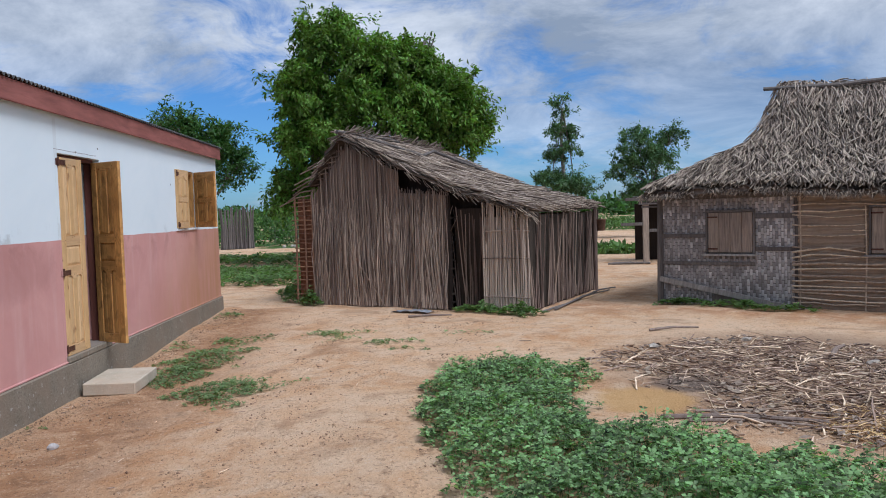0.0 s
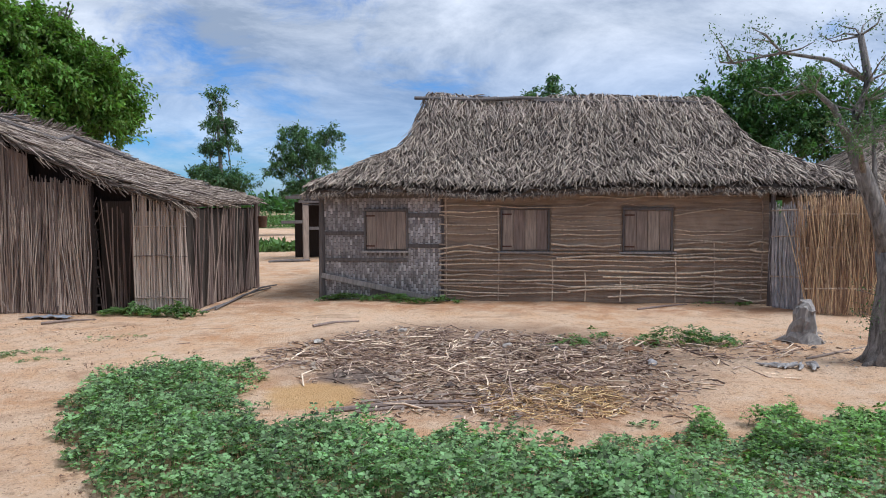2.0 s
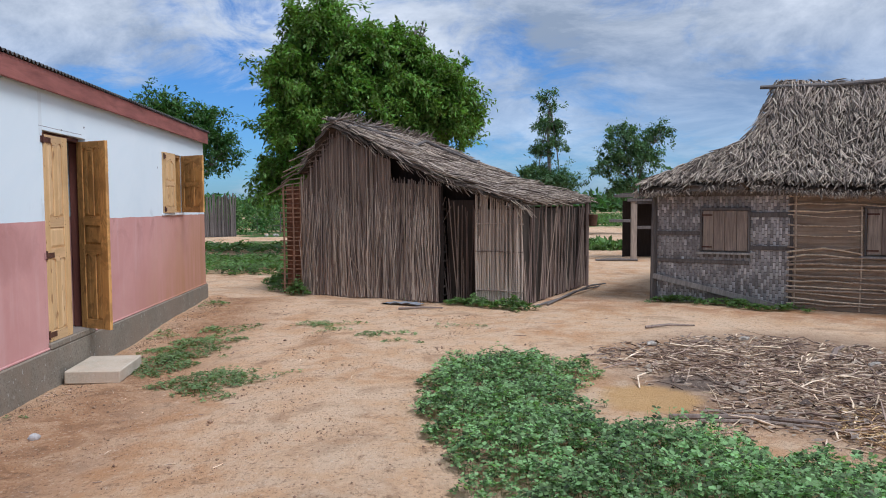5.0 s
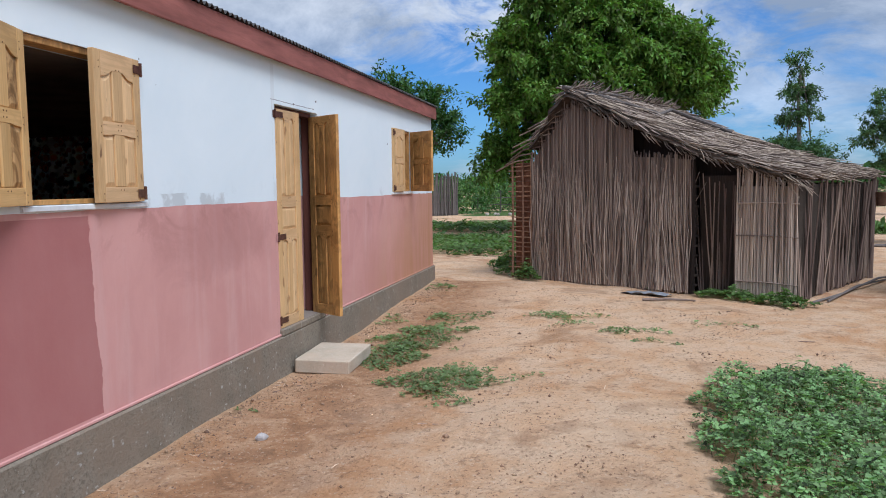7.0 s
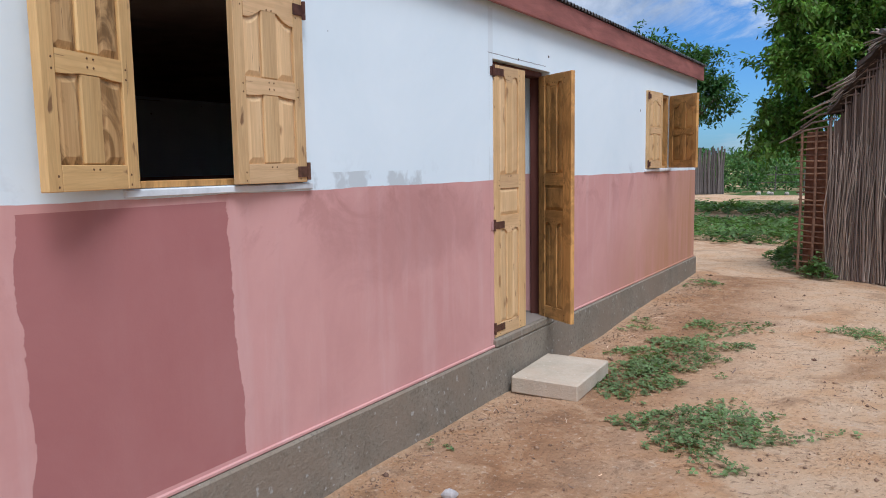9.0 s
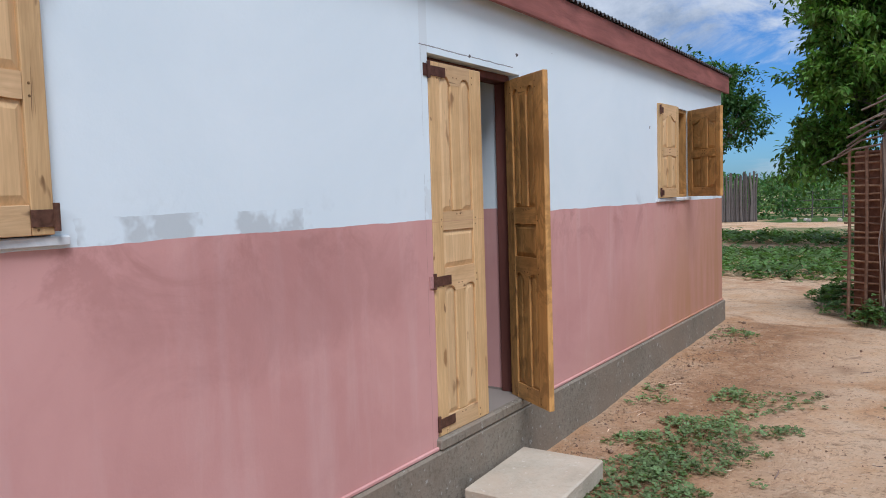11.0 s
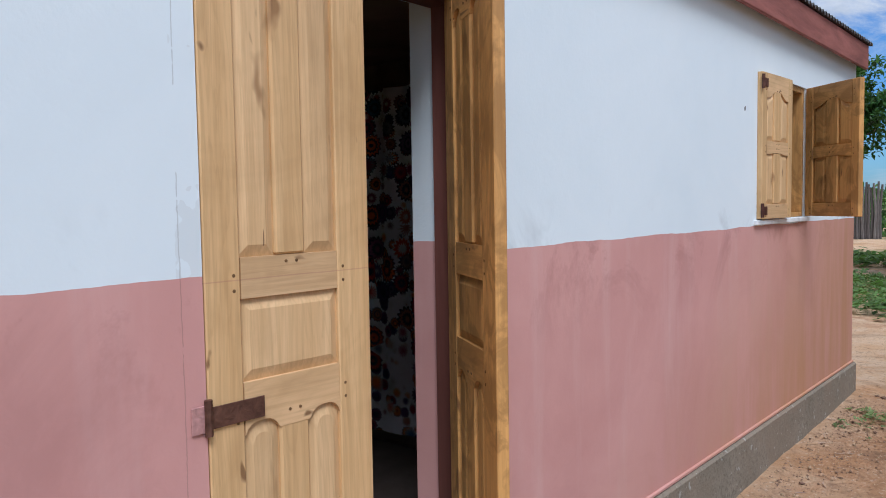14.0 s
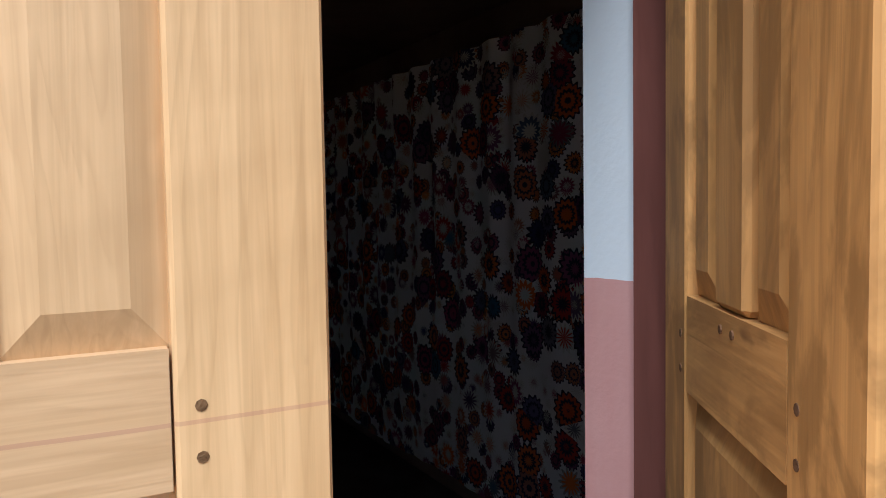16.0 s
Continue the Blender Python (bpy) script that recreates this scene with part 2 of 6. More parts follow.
def paint_wall():
    """White over pink lime wash, with a repainted patch, drips and dirt."""
    k = Mat("painted_render", 0.75, spec=0.25)
    z, y = k.axis(2), k.axis(1)
    wob = k.noise(2.5, 4, 0.6)
    edge = k.math("GREATER_THAN", k.math("ADD", z, k.math("MULTIPLY", k.math("SUBTRACT", wob, 0.5), 0.03)), k.math("MULTIPLY_ADD", k.math("LESS_THAN", k.axis(0), -3.62), 0.033, 1.502))
    streak = k.noise(1.0, 5, 0.6, 0.2, k.coords((6, 6, 0.7)))
    blot = k.noise(0.9, 5, 0.6, 0.5)
    pink = k.ramp(blot, (0.3, (0.52, 0.258, 0.235)), (0.7, (0.63, 0.345, 0.315)))
    pink = k.mix(k.ramp(streak, (0.5, 0.0), (0.75, 0.45)), pink, (0.64, 0.42, 0.40))
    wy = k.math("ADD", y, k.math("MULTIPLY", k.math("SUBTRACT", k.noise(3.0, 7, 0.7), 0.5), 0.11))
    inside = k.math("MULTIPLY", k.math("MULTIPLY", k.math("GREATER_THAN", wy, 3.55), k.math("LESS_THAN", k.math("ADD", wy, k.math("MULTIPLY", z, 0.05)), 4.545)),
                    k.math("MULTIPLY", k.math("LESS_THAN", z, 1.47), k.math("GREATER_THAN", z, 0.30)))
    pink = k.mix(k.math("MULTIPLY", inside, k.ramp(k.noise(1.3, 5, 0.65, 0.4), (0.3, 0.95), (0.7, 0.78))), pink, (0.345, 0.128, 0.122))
    damp = k.math("MULTIPLY", k.ramp(k.noise(1.6, 6, 0.7, 0.8), (0.52, 0.0), (0.62, 0.55)), k.ramp(k.math("MULTIPLY", z, 0.5), (0.55, 0.15), (0.72, 1.0)))
    pink = k.mix(damp, pink, (0.40, 0.19, 0.17))
    ry, rz = k.math("DIVIDE", k.math("SUBTRACT", y, 5.95), 0.95), k.math("DIVIDE", k.math("SUBTRACT", z, 1.22), 0.34)
    round_ = k.math("ADD", k.math("ADD", k.math("MULTIPLY", ry, ry), k.math("MULTIPLY", rz, rz)), k.math("MULTIPLY", k.math("SUBTRACT", k.noise(2.4, 6, 0.7, 0.6), 0.5), 2.4))
    pink = k.mix(k.ramp(round_, (0.2, 0.42), (1.0, 0.0)), pink, (0.37, 0.18, 0.165))
    # soil splash at the far corner and darker damp at the top of the pink
    far = k.t.nodes.new("ShaderNodeMapRange")
    far.inputs[1].default_value, far.inputs[2].default_value = 9.2, 12.3
    k.link(k.math("ADD", y, k.math("MULTIPLY", k.math("SUBTRACT", 0.8, z), 1.6)), far.inputs[0])
    pink = k.mix(k.math("MULTIPLY", k.math("MULTIPLY", far.outputs[0], 0.95), k.ramp(streak, (0.25, 0.3), (0.6, 1.0))), pink, (0.44, 0.225, 0.12))
    white = k.ramp(blot, (0.3, (0.675, 0.755, 0.80)), (0.7, (0.745, 0.81, 0.845)))
    smear = k.math("MULTIPLY", k.ramp(k.math("MULTIPLY", z, 0.5), (0.76, 1.0), (0.85, 0.0)), k.ramp(k.noise(1.7, 5, 0.7, 0.6), (0.52, 0.0), (0.66, 0.6)))
    white = k.mix(smear, white, (0.46, 0.50, 0.53))
    marks = k.ramp(k.noise(5.0, 8, 0.75, 1.5), (0.68, 0.0), (0.74, 0.5))
    white = k.mix(marks, white, (0.55, 0.57, 0.58))
    def band(v, at, half):
        return k.math("LESS_THAN", k.math("ABSOLUTE", k.math("SUBTRACT", v, at)), half)
    wz = k.math("ADD", z, k.math("MULTIPLY", k.math("SUBTRACT", k.noise(6.0, 6, 0.7), 0.5), 0.02))
    crack = k.math("MULTIPLY", band(wz, 2.405, 0.0028), band(y, 7.43, 0.5))
    seam = k.math("MULTIPLY", band(k.math("ADD", y, k.math("MULTIPLY", k.math("SUBTRACT", k.noise(4.0, 6, 0.7), 0.5), 0.02)), 6.945, 0.0014), k.math("MULTIPLY", k.math("LESS_THAN", z, 2.40), k.math("GREATER_THAN", k.noise(3.0, 5, 0.7), 0.44)))
    filler = k.math("MULTIPLY", band(y, 6.97, 0.035), k.math("GREATER_THAN", k.noise(2.0, 5, 0.6), 0.47))
    white = k.mix(k.math("MULTIPLY", filler, 0.5), white, (0.60, 0.64, 0.66))
    dab = k.math("MULTIPLY", k.math("MULTIPLY", band(wy, 5.55, 0.5), band(wz, 1.545, 0.045)), k.ramp(k.noise(4.0, 4, 0.6), (0.42, 0.0), (0.5, 0.9)))
    white = k.mix(dab, white, (0.50, 0.54, 0.56))
    specks = k.math("GREATER_THAN", k.noise(11.0, 2, 0.4, 0.0, k.coords((1, 1, 1), (4, 9, 2))), 0.80)
    white = k.mix(specks, white, (0.12, 0.11, 0.11))
    col = k.mix(edge, pink, white)
    col = k.mix(k.math("MULTIPLY", band(y, 7.515, 0.52), k.math("LESS_THAN", z, 0.345)), col, (0.25, 0.21, 0.18))
    col = k.mix(k.math("MAXIMUM", k.math("MULTIPLY", crack, 0.75), k.math("MULTIPLY", seam, 0.3)), col, (0.10, 0.07, 0.065))
    return k.done(col, k.math("ADD", k.noise(14, 6, 0.6), k.math("MULTIPLY", k.noise(90, 3, 0.6), 0.3)), 0.12, 0.012)


def concrete(name="rough_concrete", base=0.26, speck=0.7):
    k = Mat(name, 0.9, spec=0.2)
    n = k.noise(3.0, 7, 0.65, 0.3)
    f = k.noise(45, 4, 0.7)
    col = k.ramp(n, (0.3, (base * 0.86, base * 0.73, base * 0.56)), (0.7, (base * 1.28, base * 1.12, base * 0.89)))
    col = k.mix(k.ramp(f, (0.50, 0.0), (0.66, speck)), col, (base * 0.42, base * 0.36, base * 0.28))
    col = k.mix(k.ramp(k.noise(1.4, 6, 0.7, 0.5), (0.42, 0.10), (0.58, 0.75)), col, (base * 1.10, base * 0.86, base * 0.64))
    col = k.mix(k.ramp(k.noise(24, 3, 0.5), (0.66, 0.0), (0.7, speck)), col, (base * 1.9, base * 1.85, base * 1.7))
    return k.done(col, k.math("ADD", n, k.math("MULTIPLY", f, 0.6)), 0.6, 0.02)


def pine(name, light, dark, stain=0.0, scale=(15, 15, 0.9), gloss=0.5, flat=False, mark=False):
    """Sawn pine with grain running up the boards."""
    k = Mat(name, gloss, spec=0.35)
    turn = (lambda v: (v[2], v[1], v[0])) if flat else (lambda v: v)
    g = k.noise(1.0, 3, 0.5, 1.6, k.coords(turn(tuple(0.55 * q for q in scale))))
    w = k.noise(3.5, 4, 0.6, 2.5, k.coords(turn((2.2, 2.2, 0.35))))
    mid = tuple(0.45 * a + 0.55 * b for a, b in zip(dark, light))
    col = k.ramp(g, (0.25, mid), (0.62, light))
    col = k.mix(k.ramp(w, (0.42, 0.0), (0.66, 0.7)), col, mid)
    knots = k.noise(2.6, 3, 0.5, 0.2, k.coords(turn((2.4, 2.4, 1.0)), (3, 1, 2)))
    col = k.mix(k.ramp(knots, (0.685, 0.0), (0.735, 0.8)), col, (0.20, 0.09, 0.035))
    if stain:
        s = k.noise(4.5, 5, 0.6, 1.8, k.coords(turn((1.6, 1.6, 0.8))))
        col = k.mix(k.ramp(s, (0.46, 0.0), (0.56, stain)), col, tuple(c * 0.42 for c in dark))
    rings = k.noise(1.0, 3, 0.5, 3.0, k.coords(turn((5, 5, 0.5)), (1, 5, 0)))
    col = k.mix(k.ramp(k.math("FRACT", k.math("MULTIPLY", rings, 9.0)), (0.0, 0.20), (0.35, 0.0), (0.9, 0.0), (1.0, 0.20)), col, tuple(c * 0.72 for c in dark))
    crack = k.noise(1.0, 3, 0.6, 0.8, k.coords(turn((34, 34, 1.6)), (7, 2, 3)))
    col = k.mix(k.ramp(crack, (0.70, 0.0), (0.72, 0.85)), col, (0.13, 0.06, 0.03))
    streak = k.noise(1.0, 4, 0.65, 0.5, k.coords(turn((70, 70, 2.0)), (5, 3, 1)))
    col = k.mix(k.ramp(streak, (0.42, 0.0), (0.62, 0.34)), col, tuple(c * 0.75 for c in dark))
    eye = k.noise(1.0, 2, 0.4, 0.3, k.coords(turn((17, 17, 7)), (2, 8, 4)))
    col = k.mix(k.ramp(eye, (0.71, 0.0), (0.75, 0.85)), col, (0.15, 0.07, 0.03))
    if mark:
        drawn = k.math("LESS_THAN", k.math("ABSOLUTE", k.math("SUBTRACT", k.math("ADD", k.axis(2), k.math("MULTIPLY", k.noise(3.0, 3, 0.5), 0.006)), 1.160)), 0.0016)
        col = k.mix(k.math("MULTIPLY", drawn, 0.35), col, (0.36, 0.14, 0.11))
    grime = k.noise(1.6, 5, 0.6, 0.8)
    col = k.mix(k.ramp(grime, (0.48, 0.0), (0.7, 0.5)), col, tuple(c * 0.62 for c in dark))
    col = k.vary(col, 0.10)
    return k.done(col, k.math("SUBTRACT", g, k.math("MULTIPLY", crack, 0.6)), 0.35, 0.005)


def weathered(name, base, amount=0.35, rough=0.85, scale=(60, 60, 3), island=True, hue=0.02):
    k = Mat(name, rough, spec=0.15)
    g = k.noise(1.0, 5, 0.6, 0.4, k.coords(scale))
    b = k.noise(0.9, 4, 0.6)
    col = k.ramp(g, (0.3, tuple(c * 0.55 for c in base)), (0.7, tuple(min(1, c * 1.3) for c in base)))
    col = k.mix(k.ramp(b, (0.4, 0.0), (0.65, 0.5)), col, tuple(c * 0.6 for c in base))
    col = k.vary(col, amount, island, hue)
    return k.done(col, g, 0.5, 0.01)


def leaf_mat(name, base, amount=0.4, hue=0.05, rough=0.55):
    k = Mat(name, rough, spec=0.25)
    k.b.inputs["Subsurface Weight"].default_value = 0.0
    col = k.ramp(k.noise(0.7, 4, 0.6), (0.35, tuple(c * 0.7 for c in base)), (0.65, tuple(c * 1.2 for c in base)))
    col = k.vary(col, amount, True, hue)
    m = k.done(col)
    tr = k.node("ShaderNodeBsdfTranslucent")
    k.link(k.mix(1.0, col, (1.5, 1.7, 0.8), "MULTIPLY"), tr.inputs[0])
    ms = k.node("ShaderNodeMixShader")
    ms.inputs[0].default_value = 0.3
    out = k.t.nodes["Material Output"]
    k.link(k.b.outputs[0], ms.inputs[1])
    k.link(tr.outputs[0], ms.inputs[2])
    k.link(ms.outputs[0], out.inputs[0])
    return m


def mud():
    k = Mat("mud_daub", 0.95, spec=0.08)
    n = k.noise(2.2, 7, 0.65, 0.5)
    rows = k.noise(1.0, 5, 0.6, 0.6, k.coords((1.3, 1.3, 16)))
    col = k.ramp(n, (0.3, (0.26, 0.19, 0.138)), (0.7, (0.40, 0.305, 0.228)))
    col = k.mix(k.ramp(rows, (0.45, 0.0), (0.6, 0.55)), col, (0.18, 0.125, 0.09))
    return k.done(col, k.math("ADD", rows, k.math("MULTIPLY", k.noise(22, 5, 0.7), 0.5)), 0.8, 0.04)


def bark():
    k = Mat("grey_bark", 0.9, spec=0.15)
    n = k.noise(1.0, 7, 0.7, 0.8, k.coords((22, 22, 5)))
    col = k.ramp(n, (0.32, (0.075, 0.064, 0.056)), (0.68, (0.36, 0.32, 0.285)))
    return k.done(col, n, 0.9, 0.03)


def flower_cloth():
    """White cotton printed with rings and rosettes of red, navy and orange."""
    k = Mat("printed_cotton", 0.9, spec=0.1)
    flat = k.coords((1, 0.0, 1))

    def rings(scale, seed, pal):
        v = k.node("ShaderNodeTexVoronoi", Scale=scale, Randomness=0.75)
        k.link(k.coords((1, 0.0, 1), seed), v.inputs["Vector"])
        d = v.outputs["Distance"]
        sc = k.t.nodes.new("ShaderNodeSeparateColor")
        k.link(v.outputs["Color"], sc.inputs[0])
        size = k.math("MULTIPLY_ADD", sc.outputs[2], 0.16, 0.47)
        vs = k.t.nodes.new("ShaderNodeVectorMath")
        vs.operation = "SUBTRACT"
        k.link(k.coords((scale, 0.0, scale), tuple(q * scale for q in seed)), vs.inputs[0])
        vm = k.t.nodes.new("ShaderNodeVectorMath")
        vm.operation = "SCALE"
        k.link(v.outputs["Position"], vm.inputs[0])
        vm.inputs["Scale"].default_value = scale
        k.link(vm.outputs[0], vs.inputs[1])
        sx = k.t.nodes.new("ShaderNodeSeparateXYZ")
        k.link(vs.outputs[0], sx.inputs[0])
        ang = k.math("ARCTAN2", sx.outputs[2], sx.outputs[0])
        size = k.math("MULTIPLY", size, k.math("MULTIPLY_ADD", k.math("SINE", k.math("MULTIPLY", ang, 14.0)), 0.10, 0.95))
        pick = k.ramp(sc.outputs[0], *pal)
        inside = k.math("LESS_THAN", d, size)
        ring = k.math("GREATER_THAN", k.math("SINE", k.math("MULTIPLY", k.math("DIVIDE", d, size), 15.0)), 0.25)
        pick2 = k.ramp(sc.outputs[1], (0.0, (0.03, 0.035, 0.08)), (0.45, (0.03, 0.03, 0.06)), (0.55, (0.65, 0.62, 0.6)), (1.0, (0.65, 0.62, 0.6)))
        return k.mix(ring, pick, pick2), inside

    a, ia = rings(8.2, (0, 0, 0), ((0.0, (0.04, 0.06, 0.16)), (0.3, (0.42, 0.04, 0.06)), (0.55, (0.72, 0.20, 0.05)), (0.75, (0.05, 0.16, 0.26)), (1.0, (0.36, 0.06, 0.16))))
    b, ib = rings(14.0, (3.3, 0, 1.7), ((0.0, (0.45, 0.06, 0.08)), (0.4, (0.06, 0.08, 0.2)), (0.7, (0.70, 0.27, 0.07)), (1.0, (0.25, 0.06, 0.18))))
    col = k.mix(ib, (0.78, 0.75, 0.77), b)
    col = k.mix(ia, col, a)
    return k.done(col, k.noise(240, 2, 0.5, 0, flat), 0.15, 0.002)


M = {
    "soil": soil(),
    "paint": paint_wall(),
    "concrete": concrete("rough_concrete", 0.22),
    "slab": concrete("pale_concrete", 0.46, 0.2),
    "fascia": weathered("red_brown_fascia_paint", (0.33, 0.125, 0.105), 0.1, 0.6, (1.5, 1.5, 9), False, 0.0),
    "frame": weathered("dark_red_frame_paint", (0.15, 0.058, 0.045), 0.1, 0.55, (8, 8, 1), False, 0.0),
    "pine": pine("pale_pine", (0.67, 0.445, 0.225), (0.49, 0.285, 0.115), mark=True),
    "pine_panel": pine("pale_pine_panel", (0.70, 0.475, 0.255), (0.55, 0.335, 0.15)),
    "pine_in": pine("unvarnished_pine", (0.65, 0.35, 0.115), (0.41, 0.205, 0.065), 0.5),
    "pine_worn": pine("water_stained_pine", (0.60, 0.38, 0.17), (0.42, 0.22, 0.075), 0.95),
    "pine_rail": pine("pale_pine_rail", (0.68, 0.455, 0.25), (0.54, 0.33, 0.15), flat=True, mark=True),
    "pine_in_rail": pine("unvarnished_pine_rail", (0.64, 0.34, 0.112), (0.40, 0.20, 0.063), 0.45, flat=True),
    "pine_honey_rail": pine("honey_pine_rail", (0.68, 0.44, 0.19), (0.54, 0.31, 0.11), flat=True),
    "pine_honey": pine("honey_pine", (0.68, 0.44, 0.19), (0.54, 0.31, 0.11)),
    "peg": weathered("dark_wood_peg", (0.17, 0.09, 0.045), 0.2, 0.8, (60, 60, 60), False),
    "iron": weathered("rusty_iron", (0.10, 0.045, 0.032), 0.2, 0.6, (30, 30, 30), False),
    "iron_pink": weathered("pink_painted_iron", (0.50, 0.27, 0.25), 0.1, 0.6, (30, 30, 30), False),
    "roof_iron": weathered("galvanised_sheet", (0.16, 0.155, 0.15), 0.05, 0.55, (3, 3, 3), False, 0.0),
    "reed": weathered("grey_brown_reed", (0.38, 0.295, 0.245), 0.6, 0.8, (70, 70, 2.5), True, 0.03),
    "reed_upper": weathered("dark_brown_reed", (0.27, 0.205, 0.168), 0.55, 0.8, (70, 70, 2.5), True, 0.03),
    # near-black reed: shade of recesses and gaps put into the colour
    "reed_black": weathered("shade_black_reed", (0.045, 0.034, 0.028), 0.5, 0.9, (70, 70, 2.5), True, 0.03),
    "plank_pale": weathered("pale_grey_plank", (0.36, 0.33, 0.305), 0.2, 0.85, (30, 30, 3), False),
    "tuft": leaf_mat("dusty_weed_leaf", (0.165, 0.225, 0.095), 0.45, 0.05),
    "lush": leaf_mat("lush_weed_leaf", (0.18, 0.30, 0.08), 0.7, 0.04, 0.45),
    "stick_red": weathered("mud_stained_stick", (0.27, 0.155, 0.10), 0.45, 0.85, (20, 20, 20), False),
    "reed_pale": weathered("pale_reed", (0.53, 0.43, 0.355), 0.3, 0.8, (70, 70, 2.5), True, 0.02),
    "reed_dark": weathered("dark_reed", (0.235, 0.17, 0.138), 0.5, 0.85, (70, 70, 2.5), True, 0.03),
    "thatch": weathered("grey_thatch", (0.34, 0.275, 0.222), 0.65, 0.9, (40, 40, 40), True, 0.03),
    "thatch_under": weathered("gap_shade_thatch", (0.105, 0.082, 0.066), 0.2, 0.95, (20, 20, 20), False),
    "thatch_brown": weathered("brown_thatch", (0.30, 0.232, 0.182), 0.6, 0.9, (40, 40, 40), True, 0.03),
    "straw": weathered("golden_straw", (0.72, 0.48, 0.25), 0.45, 0.8, (60, 60, 3), True, 0.03),
    "mat_grey": weathered("grey_woven_mat", (0.35, 0.322, 0.31), 0.30, 0.85, (20, 20, 6), True, 0.02),
    "mat_pale": weathered("pale_woven_mat", (0.56, 0.525, 0.51), 0.25, 0.85, (20, 20, 6), True, 0.02),
    "plank": weathered("grey_plank", (0.155, 0.135, 0.125), 0.25, 0.85, (30, 30, 3), False),
    "plank_brown": weathered("brown_plank", (0.29, 0.225, 0.185), 0.22, 0.85, (40, 40, 3), False),
    "stick": weathered("bare_stick", (0.58, 0.46, 0.345), 0.4, 0.8, (20, 20, 20), False),
    "debris": weathered("dry_stalks", (0.62, 0.455, 0.345), 0.75, 0.9, (20, 20, 20), True, 0.04),
    "debris_dark": weathered("dark_dry_stalks", (0.43, 0.305, 0.225), 0.75, 0.9, (20, 20, 20), True, 0.04),
    "mud": mud(),
    "mud_red": weathered("red_mud", (0.215, 0.105, 0.062), 0.2, 0.95, (12, 12, 12), False),
    "bark": bark(),
    "stump_wood": weathered("grey_stump_wood", (0.27, 0.235, 0.21), 0.2, 0.9, (24, 24, 4), False),
    "screen_straw": weathered("rusty_straw", (0.54, 0.36, 0.225), 0.55, 0.85, (60, 60, 3), True, 0.03),
    "clover": leaf_mat("clover_leaf", (0.185, 0.282, 0.118), 0.85, 0.04, 0.45),
    "weed": leaf_mat("weed_leaf", (0.115, 0.185, 0.06), 0.45, 0.03),
    "tree_leaf": leaf_mat("tamarind_leaf", (0.122, 0.208, 0.038), 0.6, 0.05),
    "dark_leaf": leaf_mat("dark_leaf", (0.065, 0.13, 0.04), 0.45, 0.04),
    "gum_leaf": leaf_mat("gum_leaf", (0.085, 0.15, 0.07), 0.45, 0.04),
    "acacia_leaf": leaf_mat("acacia_leaf", (0.10, 0.16, 0.07), 0.4, 0.05),
    "stone": weathered("pebble", (0.36, 0.235, 0.155), 0.45, 0.9, (30, 30, 30), True, 0.03),
    "white_stone": weathered("white_rubble", (0.42, 0.37, 0.32), 0.3, 0.9, (30, 30, 30), True),
    "white": weathered("white_lime_wash", (0.74, 0.76, 0.78), 0.05, 0.8, (3, 3, 3), False, 0.0),
    "cloth": flower_cloth(),
    "inner": weathered("brown_plaster", (0.26, 0.18, 0.14), 0.1, 0.9, (2, 2, 2), False),
    "inner_dark": weathered("dark_floor_screed", (0.10, 0.075, 0.065), 0.1, 0.8, (3, 3, 3), False),
    "sheet": weathered("grey_plastic_sheet", (0.27, 0.28, 0.31), 0.1, 0.45, (9, 9, 9), False),
    "bucket": weathered("clay_brown_bucket", (0.16, 0.085, 0.055), 0.1, 0.6, (10, 10, 10), False),
}


# ---- mesh helpers ----
def mesh_of(name, verts, faces, mat, smooth=False):
    me = bpy.data.meshes.new(name)
    verts = np.asarray(verts, dtype=np.float32)
    if isinstance(faces, np.ndarray):
        n, k = faces.shape
        me.vertices.add(len(verts))
        me.vertices.foreach_set("co", verts.ravel())
        me.loops.add(n * k)
        me.loops.foreach_set("vertex_index", faces.astype(np.int32).ravel())
        me.polygons.add(n)
        me.polygons.foreach_set("loop_start", np.arange(0, n * k, k, dtype=np.int32))
        me.update(calc_edges=True)
        me.validate()
    else:
        me.from_pydata([tuple(v) for v in verts], [], faces)
    if smooth:
        me.polygons.foreach_set("use_smooth", np.ones(len(me.polygons), dtype=bool))
    for m in mat if isinstance(mat, (list, tuple)) else (mat,):
        me.materials.append(m)
    return me


def mesh_bm(name, bm, mat, smooth=False):
    me = bpy.data.meshes.new(name)
    bmesh.ops.recalc_face_normals(bm, faces=bm.faces[:])
    bm.to_mesh(me)
    bm.free()
    if smooth:
        for p in me.polygons:
            p.use_smooth = True
    for m in mat if isinstance(mat, (list, tuple)) else (mat,):
        me.materials.append(m)
    return me


def part(name, bm, material, parent, label="", smooth=False, kind=""):
    me = bm if isinstance(bm, bpy.types.Mesh) else mesh_bm(name, bm, material, smooth)
    ob = new(name, me)
    ob.parent = parent
    if label:
        ob["label"] = label
    if kind:
        ob["kind"] = kind
    return ob


def thing(name, label, category, m=None, group="", kind=""):
    ob = tagged(new(name), label, category, group, kind)
    ob.empty_display_size = 0.2
    if m is not None:
        ob.matrix_basis = m
    return ob


